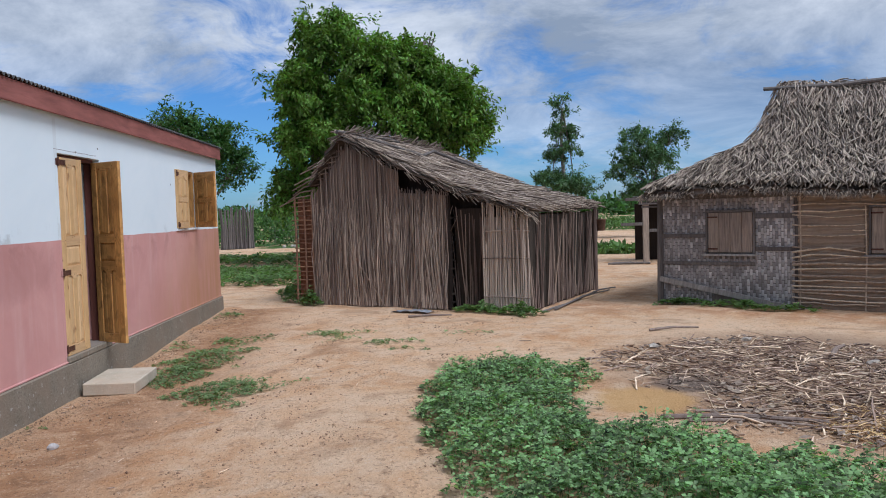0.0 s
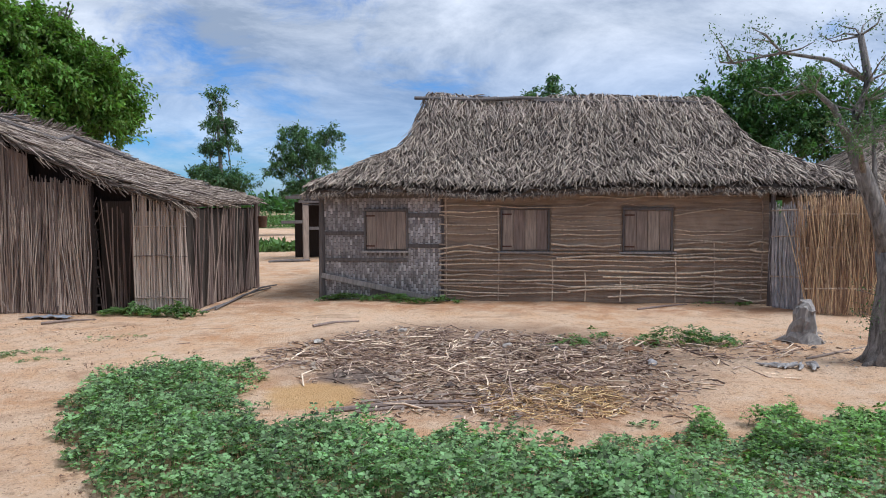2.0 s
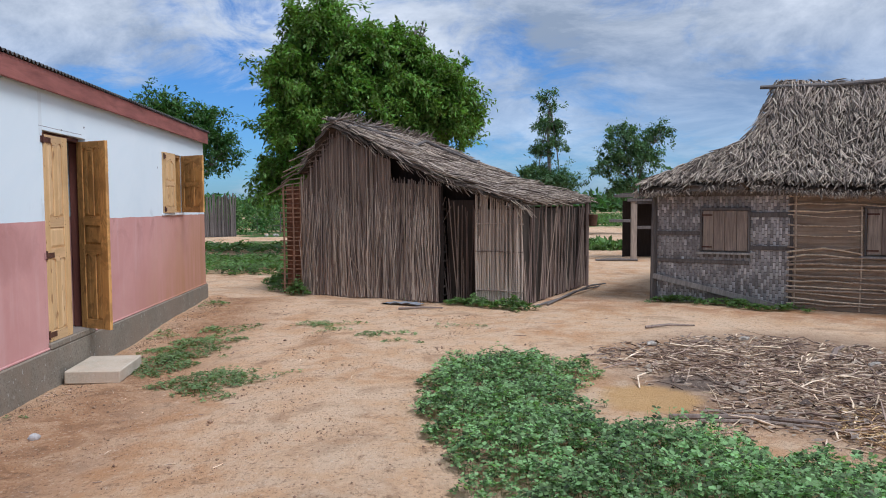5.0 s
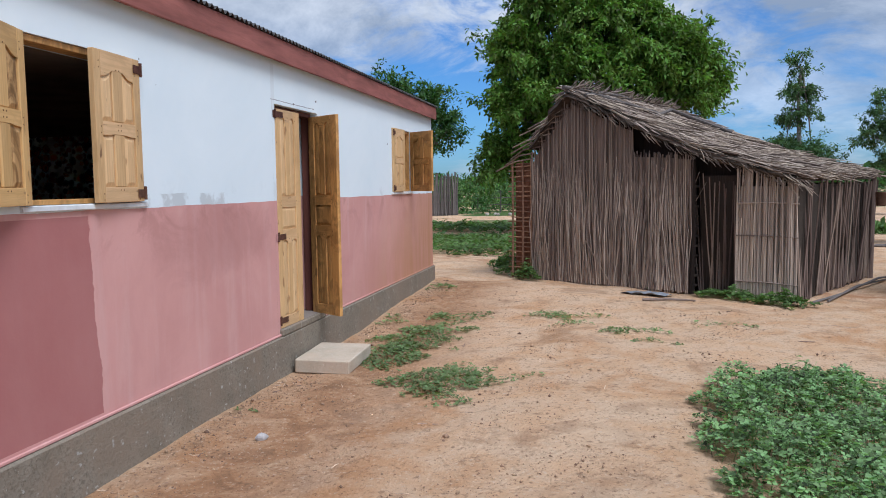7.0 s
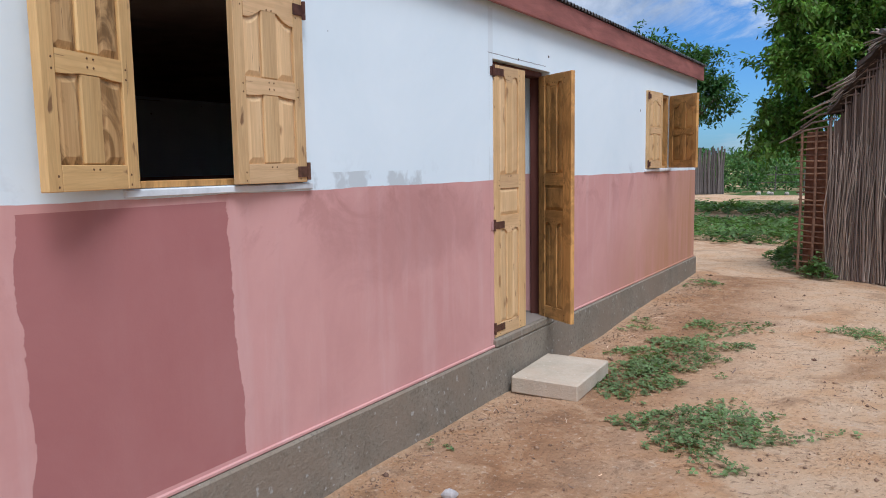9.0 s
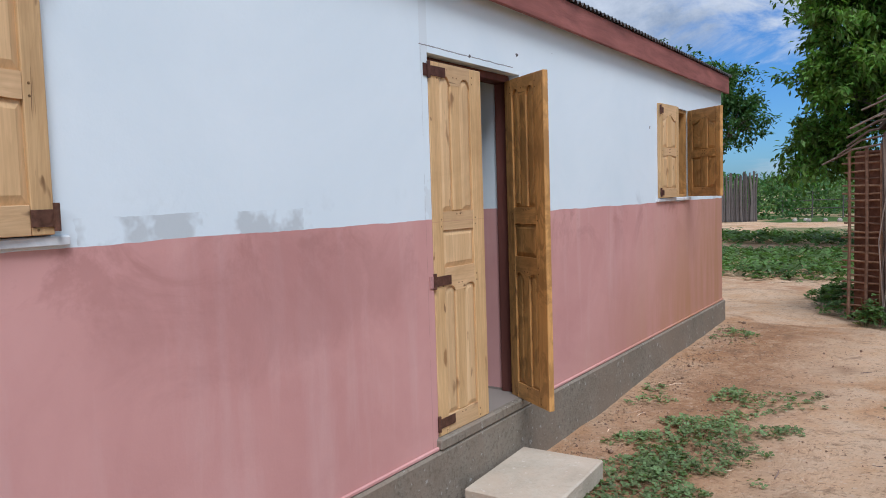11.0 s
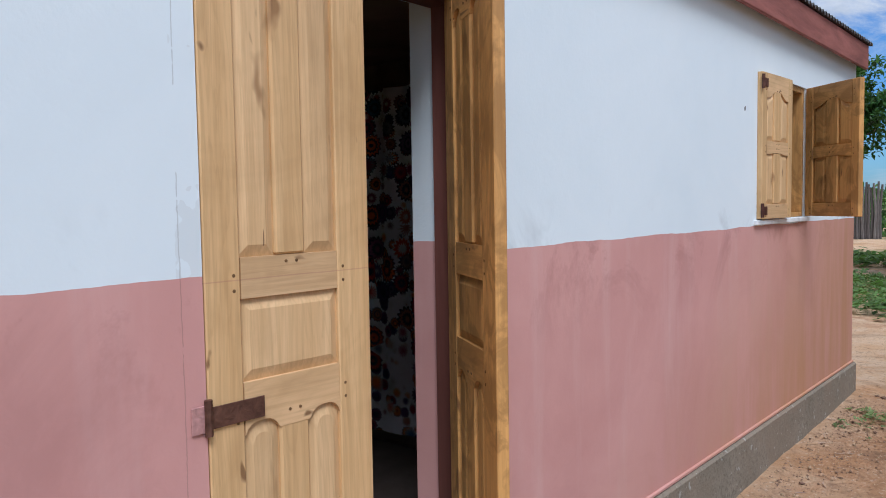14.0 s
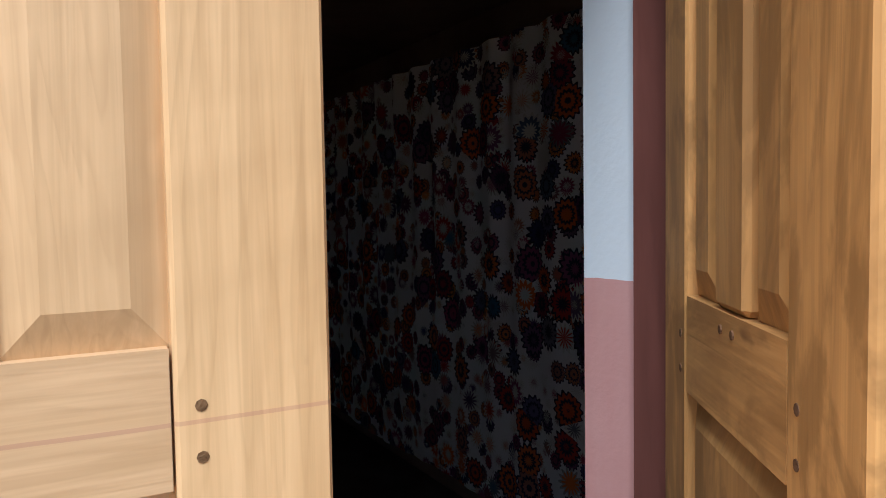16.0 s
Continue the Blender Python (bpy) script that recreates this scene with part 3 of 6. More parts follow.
def box(bm, x0, x1, y0, y1, z0, z1, bevel=0.0):
    v = [bm.verts.new(p) for p in ((x0, y0, z0), (x1, y0, z0), (x1, y1, z0), (x0, y1, z0), (x0, y0, z1), (x1, y0, z1), (x1, y1, z1), (x0, y1, z1))]
    f = [bm.faces.new([v[i] for i in q]) for q in ((3, 2, 1, 0), (4, 5, 6, 7), (0, 1, 5, 4), (1, 2, 6, 5), (2, 3, 7, 6), (3, 0, 4, 7))]
    if bevel:
        es = list({e for q in f for e in q.edges})
        bmesh.ops.bevel(bm, geom=es, offset=bevel, segments=1, affect="EDGES")
    return v


def boxes(*rows, bevel=0.0):
    bm = bmesh.new()
    for r in rows:
        box(bm, *r, bevel=bevel)
    return bm


def prism(bm, pts, y0, y1):
    """A polygon in x, z, pushed out from y0 to y1."""
    a = [bm.verts.new((x, y0, z)) for x, z in pts]
    b = [bm.verts.new((x, y1, z)) for x, z in pts]
    bm.faces.new(a)
    bm.faces.new(b[::-1])
    for i in range(len(pts)):
        j = (i + 1) % len(pts)
        bm.faces.new((a[j], a[i], b[i], b[j]))


def tube(bm, pts, radii, sides=6, cap=True):
    pts = [Vector(p) for p in pts]
    rings = []
    for i, p in enumerate(pts):
        d = (pts[min(i + 1, len(pts) - 1)] - pts[max(i - 1, 0)]).normalized()
        a = d.orthogonal().normalized() if abs(d.z) > 0.98 else d.cross(Vector((0, 0, 1))).normalized()
        b = d.cross(a)
        rings.append([bm.verts.new(p + (a * math.cos(t) + b * math.sin(t)) * radii[i]) for t in (2 * math.pi * q / sides for q in range(sides))])
    for r, s in zip(rings, rings[1:]):
        for q in range(sides):
            bm.faces.new((r[q], r[(q + 1) % sides], s[(q + 1) % sides], s[q]))
    if cap:
        bm.faces.new(rings[0][::-1])
        bm.faces.new(rings[-1])


def strands(starts, dirs, lengths, widths, rng, bend=0.25, sides=3):
    """Many thin tapered stalks, each a bent three-sided rod. Returns vertices and quads."""
    n = len(starts)
    dirs = dirs / np.linalg.norm(dirs, axis=1, keepdims=True)
    ref = np.where(np.abs(dirs[:, 2:3]) > 0.9, np.array([[1.0, 0, 0]]), np.array([[0, 0, 1.0]]))
    a = np.cross(dirs, ref)
    a /= np.linalg.norm(a, axis=1, keepdims=True)
    b = np.cross(dirs, a)
    off = (a * rng.normal(0, 1, (n, 1)) + b * rng.normal(0, 1, (n, 1))) * bend * lengths[:, None] * 0.12
    rings = []
    for u, w, o in ((0, 1.0, 0.0), (0.5, 1.0, 1.0), (1.0, 0.55, 0.0)):
        c = starts + dirs * (lengths * u)[:, None] + off * o
        ring = [c + (a * math.cos(2 * math.pi * q / sides) + b * math.sin(2 * math.pi * q / sides)) * (widths * w)[:, None] for q in range(sides)]
        rings.append(np.stack(ring, 1))
    v = np.stack(rings, 1).reshape(-1, 3)
    base = (np.arange(n) * 3 * sides)[:, None]
    quads = []
    for r in range(2):
        for q in range(sides):
            p = (q + 1) % sides
            quads.append(base + np.array([[r * sides + q, r * sides + p, (r + 1) * sides + p, (r + 1) * sides + q]]))
    return v, np.concatenate(quads, 0)


def leaves(centers, normals, ups, length, width, rng, fold=0.25):
    """Pointed leaves: two folded quads sharing the midrib. Returns vertices and quads."""
    n = len(centers)
    t = ups / np.linalg.norm(ups, axis=1, keepdims=True)
    s = np.cross(t, normals)
    s /= np.linalg.norm(s, axis=1, keepdims=True) + 1e-9
    m = np.cross(s, t)
    L, W = length[:, None], width[:, None]
    p0 = centers
    p1 = centers + t * L * 0.5 + s * W * 0.5 + m * W * fold
    p2 = centers + t * L
    p3 = centers + t * L * 0.5 - s * W * 0.5 + m * W * fold
    v = np.stack((p0, p1, p2, p3), 1).reshape(-1, 3)
    return v, (np.arange(n) * 4)[:, None] + np.array([[0, 1, 2, 3]])


def unit(rng, n):
    d = rng.normal(0, 1, (n, 3))
    return d / np.linalg.norm(d, axis=1, keepdims=True)


def smooth01(a, b, x):
    t = np.clip((x - a) / (b - a), 0, 1)
    return t * t * (3 - 2 * t)


def ground_z(x, y):
    """Height of the yard: a little lower along the painted house."""
    x, y = np.asarray(x, float), np.asarray(y, float)
    dip = -0.11 * smooth01(-1.0, -2.8, x) * (1 - smooth01(8.0, 12.5, y))
    roll = 0.012 * np.sin(x * 1.7 + 0.6 * y) * np.cos(y * 1.3 - 0.4 * x) + 0.008 * np.sin(3.1 * x - 2.3 * y)
    near = 1 - smooth01(30, 60, np.hypot(x, y - 8))
    return dip + roll * near


# ---- ground ----
def make_ground():
    def lines(lo, hi, step, far):
        core = list(np.arange(lo, hi + step / 2, step))
        out, d = [], step
        a = hi
        while a < far:
            d *= 1.35
            a += d
            out.append(a)
        inn, d, a = [], step, lo
        while a > -far:
            d *= 1.35
            a -= d
            inn.append(a)
        return np.array(inn[::-1] + core + out)

    xs, ys = lines(-9, 13, 0.12, 2500), lines(-3, 20, 0.12, 2500)
    gx, gy = np.meshgrid(xs, ys, indexing="ij")
    gz = ground_z(gx, gy)
    rng = np.random.default_rng(3)
    bump = rng.normal(0, 1, gz.shape)
    for _ in range(2):
        bump = (bump + np.roll(bump, 1, 0) + np.roll(bump, -1, 0) + np.roll(bump, 1, 1) + np.roll(bump, -1, 1)) / 5
    gz = gz + bump * 0.012 * (np.hypot(gx, gy - 8) < 25)
    v = np.stack((gx, gy, gz), -1).reshape(-1, 3)
    ny = len(ys)
    i, j = np.meshgrid(np.arange(len(xs) - 1), np.arange(ny - 1), indexing="ij")
    a = (i * ny + j).ravel()
    f = np.stack((a, a + ny, a + ny + 1, a + 1), 1)
    ob = new("ground", mesh_of("ground", v, f, M["soil"], True))
    tagged(ob, "bare sandy tan and reddish soil yard", "ground", kind="structure")


make_ground()

# ---- painted house ----
WX, WT = -3.6, 0.29
HY0, HY1 = 0.6, 13.12
DOOR = (7.0, 8.013, 0.33, 2.37)
WIN1 = (4.02, 4.98, 1.54, 2.43)
WIN2 = (10.72, 11.71, 1.54, 2.43)
HX1 = -8.4


def wall_cells(bm, a0, a1, z0, z1, holes, x0, x1):
    """Wall along y with openings, as butted blocks sharing faces where they meet."""
    ya = sorted({a0, a1, *[h[0] for h in holes], *[h[1] for h in holes]})
    za = sorted({z0, z1, *[h[2] for h in holes], *[h[3] for h in holes]})
    keep = {}
    for i in range(len(ya) - 1):
        for j in range(len(za) - 1):
            cy, cz = (ya[i] + ya[i + 1]) / 2, (za[j] + za[j + 1]) / 2
            keep[i, j] = not any(h[0] < cy < h[1] and h[2] < cz < h[3] for h in holes)
    vs = {}

    def vert(x, i, j):
        if (x, i, j) not in vs:
            vs[x, i, j] = bm.verts.new((x, ya[i], za[j]))
        return vs[x, i, j]

    for (i, j), on in keep.items():
        if not on:
            continue
        bm.faces.new([vert(x1, i, j), vert(x1, i + 1, j), vert(x1, i + 1, j + 1), vert(x1, i, j + 1)])
        bm.faces.new([vert(x0, i, j), vert(x0, i, j + 1), vert(x0, i + 1, j + 1), vert(x0, i + 1, j)])
        for di, dj, q in ((-1, 0, ((i, j), (i, j + 1))), (1, 0, ((i + 1, j), (i + 1, j + 1))), (0, -1, ((i, j), (i + 1, j))), (0, 1, ((i, j + 1), (i + 1, j + 1)))):
            if not keep.get((i + di, j + dj), False):
                (a, b), (c, d) = q
                bm.faces.new([vert(x0, a, b), vert(x0, c, d), vert(x1, c, d), vert(x1, a, b)])


bm = bmesh.new()
wall_cells(bm, HY0, HY1, 0.28, 2.86, [DOOR, WIN1, WIN2], WX - WT, WX)
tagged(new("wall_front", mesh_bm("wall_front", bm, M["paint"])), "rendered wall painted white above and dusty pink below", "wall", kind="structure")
tagged(new("wall_gable_far", mesh_bm("wall_gable_far", boxes((HX1, WX - WT, HY1 - WT, HY1, 0.28, 2.86)), M["paint"])), "painted side wall of the house", "wall", kind="structure")
tagged(new("wall_gable_near", mesh_bm("wall_gable_near", boxes((HX1, WX - WT, HY0, HY0 + WT, 0.28, 2.86)), M["paint"])), "painted side wall of the house", "wall", kind="structure")
tagged(new("wall_back", mesh_bm("wall_back", boxes((HX1 - WT, HX1, HY0, HY1, 0.28, 2.86)), M["paint"])), "painted back wall of the house", "wall", kind="structure")
bm = boxes((HX1 - WT - 0.02, WX + 0.03, HY0 - 0.03, HY1 + 0.04, -0.35, 0.262), bevel=0.012)
tagged(new("foundation", mesh_bm("foundation", bm, M["concrete"])), "rough grey concrete plinth with soil stains", "foundation", kind="structure")
bm = boxes((WX - 0.002, WX + 0.014, HY0, 6.995, 0.264, 0.285), (WX - 0.002, WX + 0.014, 8.06, HY1 + 0.01, 0.264, 0.285), bevel=0.005)
tagged(new("trim", mesh_bm("trim", bm, M["paint"])), "thin pink painted lip above the plinth", "trim", kind="structure")
bm = boxes((HX1, WX - WT - 0.002, HY0 + WT, HY1 - WT, 0.27, 0.318))
tagged(new("floor", mesh_bm("floor", bm, M["inner_dark"])), "dark screed floor inside the house", "floor", kind="structure")
bm = boxes((WX - WT, WX + 0.034, 6.98, 8.05, 0.264, 0.328), bevel=0.01)
tagged(new("door_sill", mesh_bm("door_sill", bm, M["concrete"])), "worn grey concrete threshold under the door", "sill", kind="structure")
bm = boxes((HX1 + 0.01, WX - WT - 0.01, HY0 + WT, HY1 - WT, 2.44, 2.47))
tagged(new("ceiling", mesh_bm("ceiling", bm, M["inner"])), "brown board ceiling", "ceiling", kind="structure")
bm = boxes((HX1 + 0.01, WX - WT - 0.003, 9.0, 9.12, 0.32, 2.438))
tagged(new("wall_partition", mesh_bm("wall_partition", bm, M["inner"])), "dim brown plastered partition wall indoors", "wall", kind="structure")


def make_roof():
    """Low gable of corrugated sheet over the painted house."""
    xr, ze, zr = (WX + HX1 - WT) / 2, 2.945, 3.42
    per, amp, ny = 0.076, 0.015, 6
    ys = np.arange(HY0 - 0.25, HY1 + 0.12, per / ny)
    wave = amp * np.sin(2 * np.pi * ys / per)
    for name, xe in (("roof", WX + 0.10), ("roof_back", HX1 - WT - 0.12)):
        xs = np.linspace(xe, xr, 4)
        v = [(x, y, ze + (zr - ze) * abs(x - xe) / abs(xr - xe) + w + dz) for dz in (0.0, -0.004) for x in xs for y, w in zip(ys, wave)]
        n, f = len(ys), []
        for layer in range(2):
            o = layer * 4 * n
            for i in range(3):
                for j in range(n - 1):
                    q = (o + i * n + j, o + i * n + j + 1, o + (i + 1) * n + j + 1, o + (i + 1) * n + j)
                    f.append(q if layer == 0 else q[::-1])
        for j in range(n - 1):
            f.append((j, j + 1, 4 * n + j + 1, 4 * n + j))
        tagged(new(name, mesh_of(name, v, np.array(f), M["roof_iron"])), "grey corrugated iron roof sheets", "roof", kind="structure")
    bm = boxes((WX + 0.05, WX + 0.078, HY0 - 0.15, HY1 + 0.06, 2.735, 2.93), bevel=0.004)
    tagged(new("fascia", mesh_bm("fascia", bm, M["fascia"])), "long red-brown painted fascia board under the eave", "fascia", kind="structure")
    bm = boxes((WX + 0.001, WX + 0.05, HY0 - 0.15, HY1 + 0.06, 2.84, 2.86))
    tagged(new("soffit", mesh_bm("soffit", bm, M["frame"])), "narrow dark board under the eave", "soffit", kind="structure")
    bm = bmesh.new()
    for y in (HY0 + 0.002, HY1 - WT + 0.002):
        vs = [bm.verts.new(p) for p in ((HX1 - WT, y, 2.862), (WX, y, 2.862), (WX, y, 2.90), (xr, y, 3.38), (HX1 - WT, y, 2.90))]
        r = bmesh.ops.extrude_face_region(bm, geom=[bm.faces.new(vs)])
        bmesh.ops.translate(bm, vec=(0, WT - 0.004, 0), verts=[e for e in r["geom"] if isinstance(e, bmesh.types.BMVert)])
    tagged(new("wall_gable", mesh_bm("wall_gable", bm, M["paint"])), "white gable triangles under the iron roof", "wall", kind="structure")


make_roof()


def arch_pts(x0, x1, z, rise, n=11):
    """Shallow bell arch from x0 to x1."""
    return [(x0 + (x1 - x0) * i / (n - 1), z + rise * (1 - abs(2 * i / (n - 1) - 1) ** 3.2)) for i in range(n)]


def ogee_pts(x0, x1, z, rise, a, b, n=11):
    """Part of one curve that rises from a and b to the middle between them."""
    xs = [x0 + (x1 - x0) * i / (n - 1) for i in range(n)]
    return [(x, z + rise * (0.5 - 0.5 * math.cos(2 * math.pi * min(max((x - a) / (b - a), 0), 1))) ** 1.4) for x in xs]


def raised_panel(bm, x0, x1, z0, z1, top):
    """Bevelled raised field on both faces of a thin plate."""
    loop = [(x0, z0), (x1, z0)] + top[::-1]
    cx, cz = (x0 + x1) / 2, (z0 + z1) / 2
    mx, mz = 0.026, 0.03
    kx, kz = 1 - 2 * mx / (x1 - x0), 1 - 2 * mz / (z1 - z0)
    inner = [(cx + (x - cx) * kx, cz + (z - cz) * kz) for x, z in loop]
    for sgn in (-1, 1):
        o = [bm.verts.new((x, sgn * 0.004, z)) for x, z in loop]
        i = [bm.verts.new((x, sgn * 0.014, z)) for x, z in inner]
        bm.faces.new(i)
        for a in range(len(loop)):
            b = (a + 1) % len(loop)
            bm.faces.new((o[a], o[b], i[b], i[a]))


def leaf(parent, m, w, h, stile, rows, mats, hinge_side, hinges, name="leaf", label="", hinge_len=0.11, ogee=False):
    """A panelled leaf, hinge at x = 0. rows: (z0, z1, panels across, arch rise)."""
    th = 0.018
    bm = bmesh.new()
    s0, s1 = stile
    box(bm, 0, s0, -th, th, 0, h, 0.003)
    box(bm, w - s1, w, -th, th, 0, h, 0.003)
    zs = [0.0] + [z for r in rows for z in (r[0], r[1])] + [h]
    inner = w - s0 - s1

    def head(x0, x1, z, rise):
        return ogee_pts(x0, x1, z, rise, s0, w - s1) if ogee else arch_pts(x0, x1, z, rise)

    box(bm, s0 - 0.006, w - s1 + 0.006, -0.003, 0.003, 0.01, h - 0.01)
    jt = 0.0024
    ob = part(name, bm, mats[0], parent, label)
    ob.matrix_basis = m
    for i in range(len(rows) + 1):
        lo, hi = zs[2 * i], zs[2 * i + 1]
        rb = bmesh.new()
        if i == 0:
            box(rb, s0 + jt, w - s1 - jt, -th + 0.001, th - 0.001, lo, hi, 0.002)
        else:
            _, _, n, rise = rows[i - 1]
            pw = inner / (n + (n - 1) * 0.9)
            bot = []
            for q in range(n):
                x0 = s0 + q * pw * 1.9
                bot += head(x0, x0 + pw, lo, rise)
            bot[0], bot[-1] = (bot[0][0] + jt, bot[0][1]), (bot[-1][0] - jt, bot[-1][1])
            prism(rb, bot + [(w - s1 - jt, hi), (s0 + jt, hi)], -th + 0.001, th - 0.001)
            if n == 2:
                x0 = s0 + pw
                mb = boxes((x0 + 0.001, x0 + 0.9 * pw - 0.001, -th + 0.002, th - 0.002, rows[i - 1][0] + 0.001, lo + (rise - 0.002 if ogee else 0.010)), bevel=0.006)
                part("muntin", mb, mats[0], ob)
        part("rail", rb, mats[2], ob)
    for z0, z1, n, rise in rows:
        pw = inner / (n + (n - 1) * 0.9)
        for q in range(n):
            x0 = s0 + q * pw * 1.9
            b = bmesh.new()
            raised_panel(b, x0 - 0.001, x0 + pw + 0.001, z0 - 0.001, z1, head(x0 - 0.001, x0 + pw + 0.001, z1, rise))
            part("panel", b, mats[1], ob)
    for z in hinges:
        b = bmesh.new()
        y = hinge_side * (th + 0.002)
        box(b, 0.0, hinge_len, min(y, y + hinge_side * 0.004), max(y, y + hinge_side * 0.004), z - 0.026, z + 0.026, 0.001)
        tube(b, [(-0.004, y + hinge_side * 0.004, z - 0.04), (-0.004, y + hinge_side * 0.004, z + 0.045)], [0.010, 0.010], 8)
        part("hinge", b, M["iron"], ob, "rusty dark iron strap hinge")
    b = bmesh.new()
    mid = s0 + inner / 2
    rails = [(zs[2 * i] + zs[2 * i + 1]) / 2 for i in range(len(rows) + 1)]
    for zz in rails:
        for x in (s0 - 0.018, w - s1 + 0.018):
            for sgn in (-1, 1):
                for dz in (-0.029, 0.008):
                    tube(b, [(x, sgn * (th - 0.002), zz + dz), (x, sgn * (th + 0.0006), zz + dz)], [0.0048, 0.0045], 8)
    for z0, z1, n, rise in rows:
        if n == 2:
            for zz in (z0 - 0.016, z1 + rise * 0.3 + 0.03):
                for dx in (-0.016, 0.016):
                    for sgn in (-1, 1):
                        tube(b, [(mid + dx, sgn * (th - 0.002), zz), (mid + dx, sgn * (th + 0.0006), zz)], [0.0045, 0.004], 8)
    part("dowel", b, M["peg"], ob, "small dark wooden pegs")
    return ob


def make_door():
    y0, y1, z0, z1 = DOOR
    d = thing("door_1", "open two-leaf panelled pine door in a dark red frame", "door", pose(WX, y0, z0), kind="structure")
    w = y1 - y0
    bm = boxes((-0.172, -0.066, 0.002, 0.042, 0, z1 - z0 - 0.002), (-0.172, -0.072, w - 0.020, w - 0.002, 0, z1 - z0 - 0.002), (-0.172, -0.066, 0.044, w - 0.022, z1 - z0 - 0.045, z1 - z0 - 0.002), bevel=0.003)
    part("door_frame", bm, M["frame"], d, "dark red painted wooden frame")
    rows = ((0.10, 0.775, 2, 0.03), (0.905, 1.11, 1, 0.0), (1.21, 1.89, 2, 0.045))
    leaf(d, pose(-0.014, 0.003, 0.0, 0, 0, 89.0), 0.510, 2.0, (0.095, 0.114), rows, (M["pine"], M["pine_panel"], M["pine_rail"]), -1, (0.07, 0.84, 1.95), label="pale varnished pine leaf", hinge_len=0.15)
    leaf(d, pose(-0.066, 0.968, 0.0, 0, 0, -33.0), 0.468, 2.0, (0.090, 0.112), rows, (M["pine_in"], M["pine_in"], M["pine_in_rail"]), 1, (0.07, 0.84, 1.95), label="orange-brown unvarnished inner side of leaf")
    for z in (0.84, 1.95):
        part("hinge_plate", boxes((0.001, 0.006, -0.042, -0.004, z - 0.032, z + 0.032), bevel=0.001), M["iron_pink"] if z < 1.5 else M["iron"], d, "hinge plate screwed to the wall")


def make_window(name, win, left_open, right_open, worn):
    y0, y1, z0, z1 = win
    w, h = y1 - y0, z1 - z0
    d = thing(name, "open window with two panelled pine shutters", "window", pose(WX, y0, z0), kind="structure")
    fr = boxes((-0.12, -0.014, 0.002, 0.038, 0.002, h - 0.002), (-0.12, -0.014, w - 0.038, w - 0.002, 0.002, h - 0.002), (-0.12, -0.014, 0.04, w - 0.04, h - 0.038, h - 0.002), (-0.12, -0.014, 0.04, w - 0.04, 0.002, 0.03), bevel=0.003)
    part("window_frame", fr, M["pine_in"], d, "dark painted wooden window frame")
    part("window_sill", boxes((-WT, 0.022, -0.05, w + 0.05, -0.032, -0.001), bevel=0.004), M["white"], d, "white rendered sill")
    rows = ((0.09, 0.395, 2, 0.012), (0.475, 0.735, 2, 0.06))
    mats = (M["pine_honey"], M["pine_worn"], M["pine_honey_rail"]) if worn else (M["pine"], M["pine_panel"], M["pine_rail"])
    leaf(d, pose(0.012, 0.003, 0.004, 0, 0, 90 - left_open), w / 2 - 0.004, h - 0.008, (0.07, 0.065), rows, mats, -1, (0.05, h - 0.07), "shutter", "stained pine shutter" if worn else "pale pine shutter", 0.075, True)
    leaf(d, pose(0.014, w - 0.003, 0.004, 0, 0, -90 + right_open), w / 2 - 0.004, h - 0.008, (0.07, 0.065), rows, (M["pine"], M["pine_panel"], M["pine_rail"]) if worn else (M["pine_in"], M["pine_in"], M["pine_in_rail"]), 1, (0.05, h - 0.07), "shutter", "pale pine shutter", 0.075, True)


make_door()
make_window("window_1", WIN1, 162, 4, True)
make_window("window_2", WIN2, 3, 54, False)

# step slab before the door
bm = boxes((-0.262, 0.262, -0.38, 0.38, 0.0, 0.128), bevel=0.010)
for v in bm.verts:
    v.co.x += 0.008 * noise.noise(v.co * 9)
    v.co.z += 0.006 * noise.noise(v.co * 7 + Vector((3, 0, 0)))
ob = new("doorstep", mesh_bm("doorstep", bm, M["slab"]))
ob.matrix_basis = pose(-3.282, 7.51, -0.105, 0.6, 0.5, 2.5)
tagged(ob, "pale grey cast concrete slab lying below the door", "step")


def make_curtain():
    rng = np.random.default_rng(5)
    xs = np.linspace(-8.3, -3.92, 330)
    zs = np.linspace(0.42, 2.29, 24)
    ph = np.cumsum(rng.uniform(0.5, 1.5, len(xs))) * 0.42
    v = []
    for side in (0.0, 0.002):
        for z in zs:
            amp = 0.006 + 0.010 * (z - 0.5) / 1.8
            for x, p in zip(xs, ph):
                v.append((x, 8.93 + side + amp * math.sin(p) + 0.006 * math.sin(z * 5 + x * 3), z + 0.015 * math.sin(x * 4) * (2.3 - z) / 1.8))
    n, f = len(xs), []
    for i in range(len(zs) - 1):
        for j in range(n - 1):
            f.append((i * n + j, i * n + j + 1, (i + 1) * n + j + 1, (i + 1) * n + j))
    ob = new("curtain", mesh_of("curtain", v[: len(zs) * n], np.array(f), M["cloth"], True))
    tagged(ob, "white cotton curtain printed with red, navy and orange rosettes", "curtain")


make_curtain()


# ---- reed hut ----
HUT = pose(-1.95, 13.6, 0.0, 0, 0, -30.5)
HUT_W, HUT_D = 4.37, 3.5


def lerp_table(x, pts):
    return np.interp(x, [p[0] for p in pts], [p[1] for p in pts])


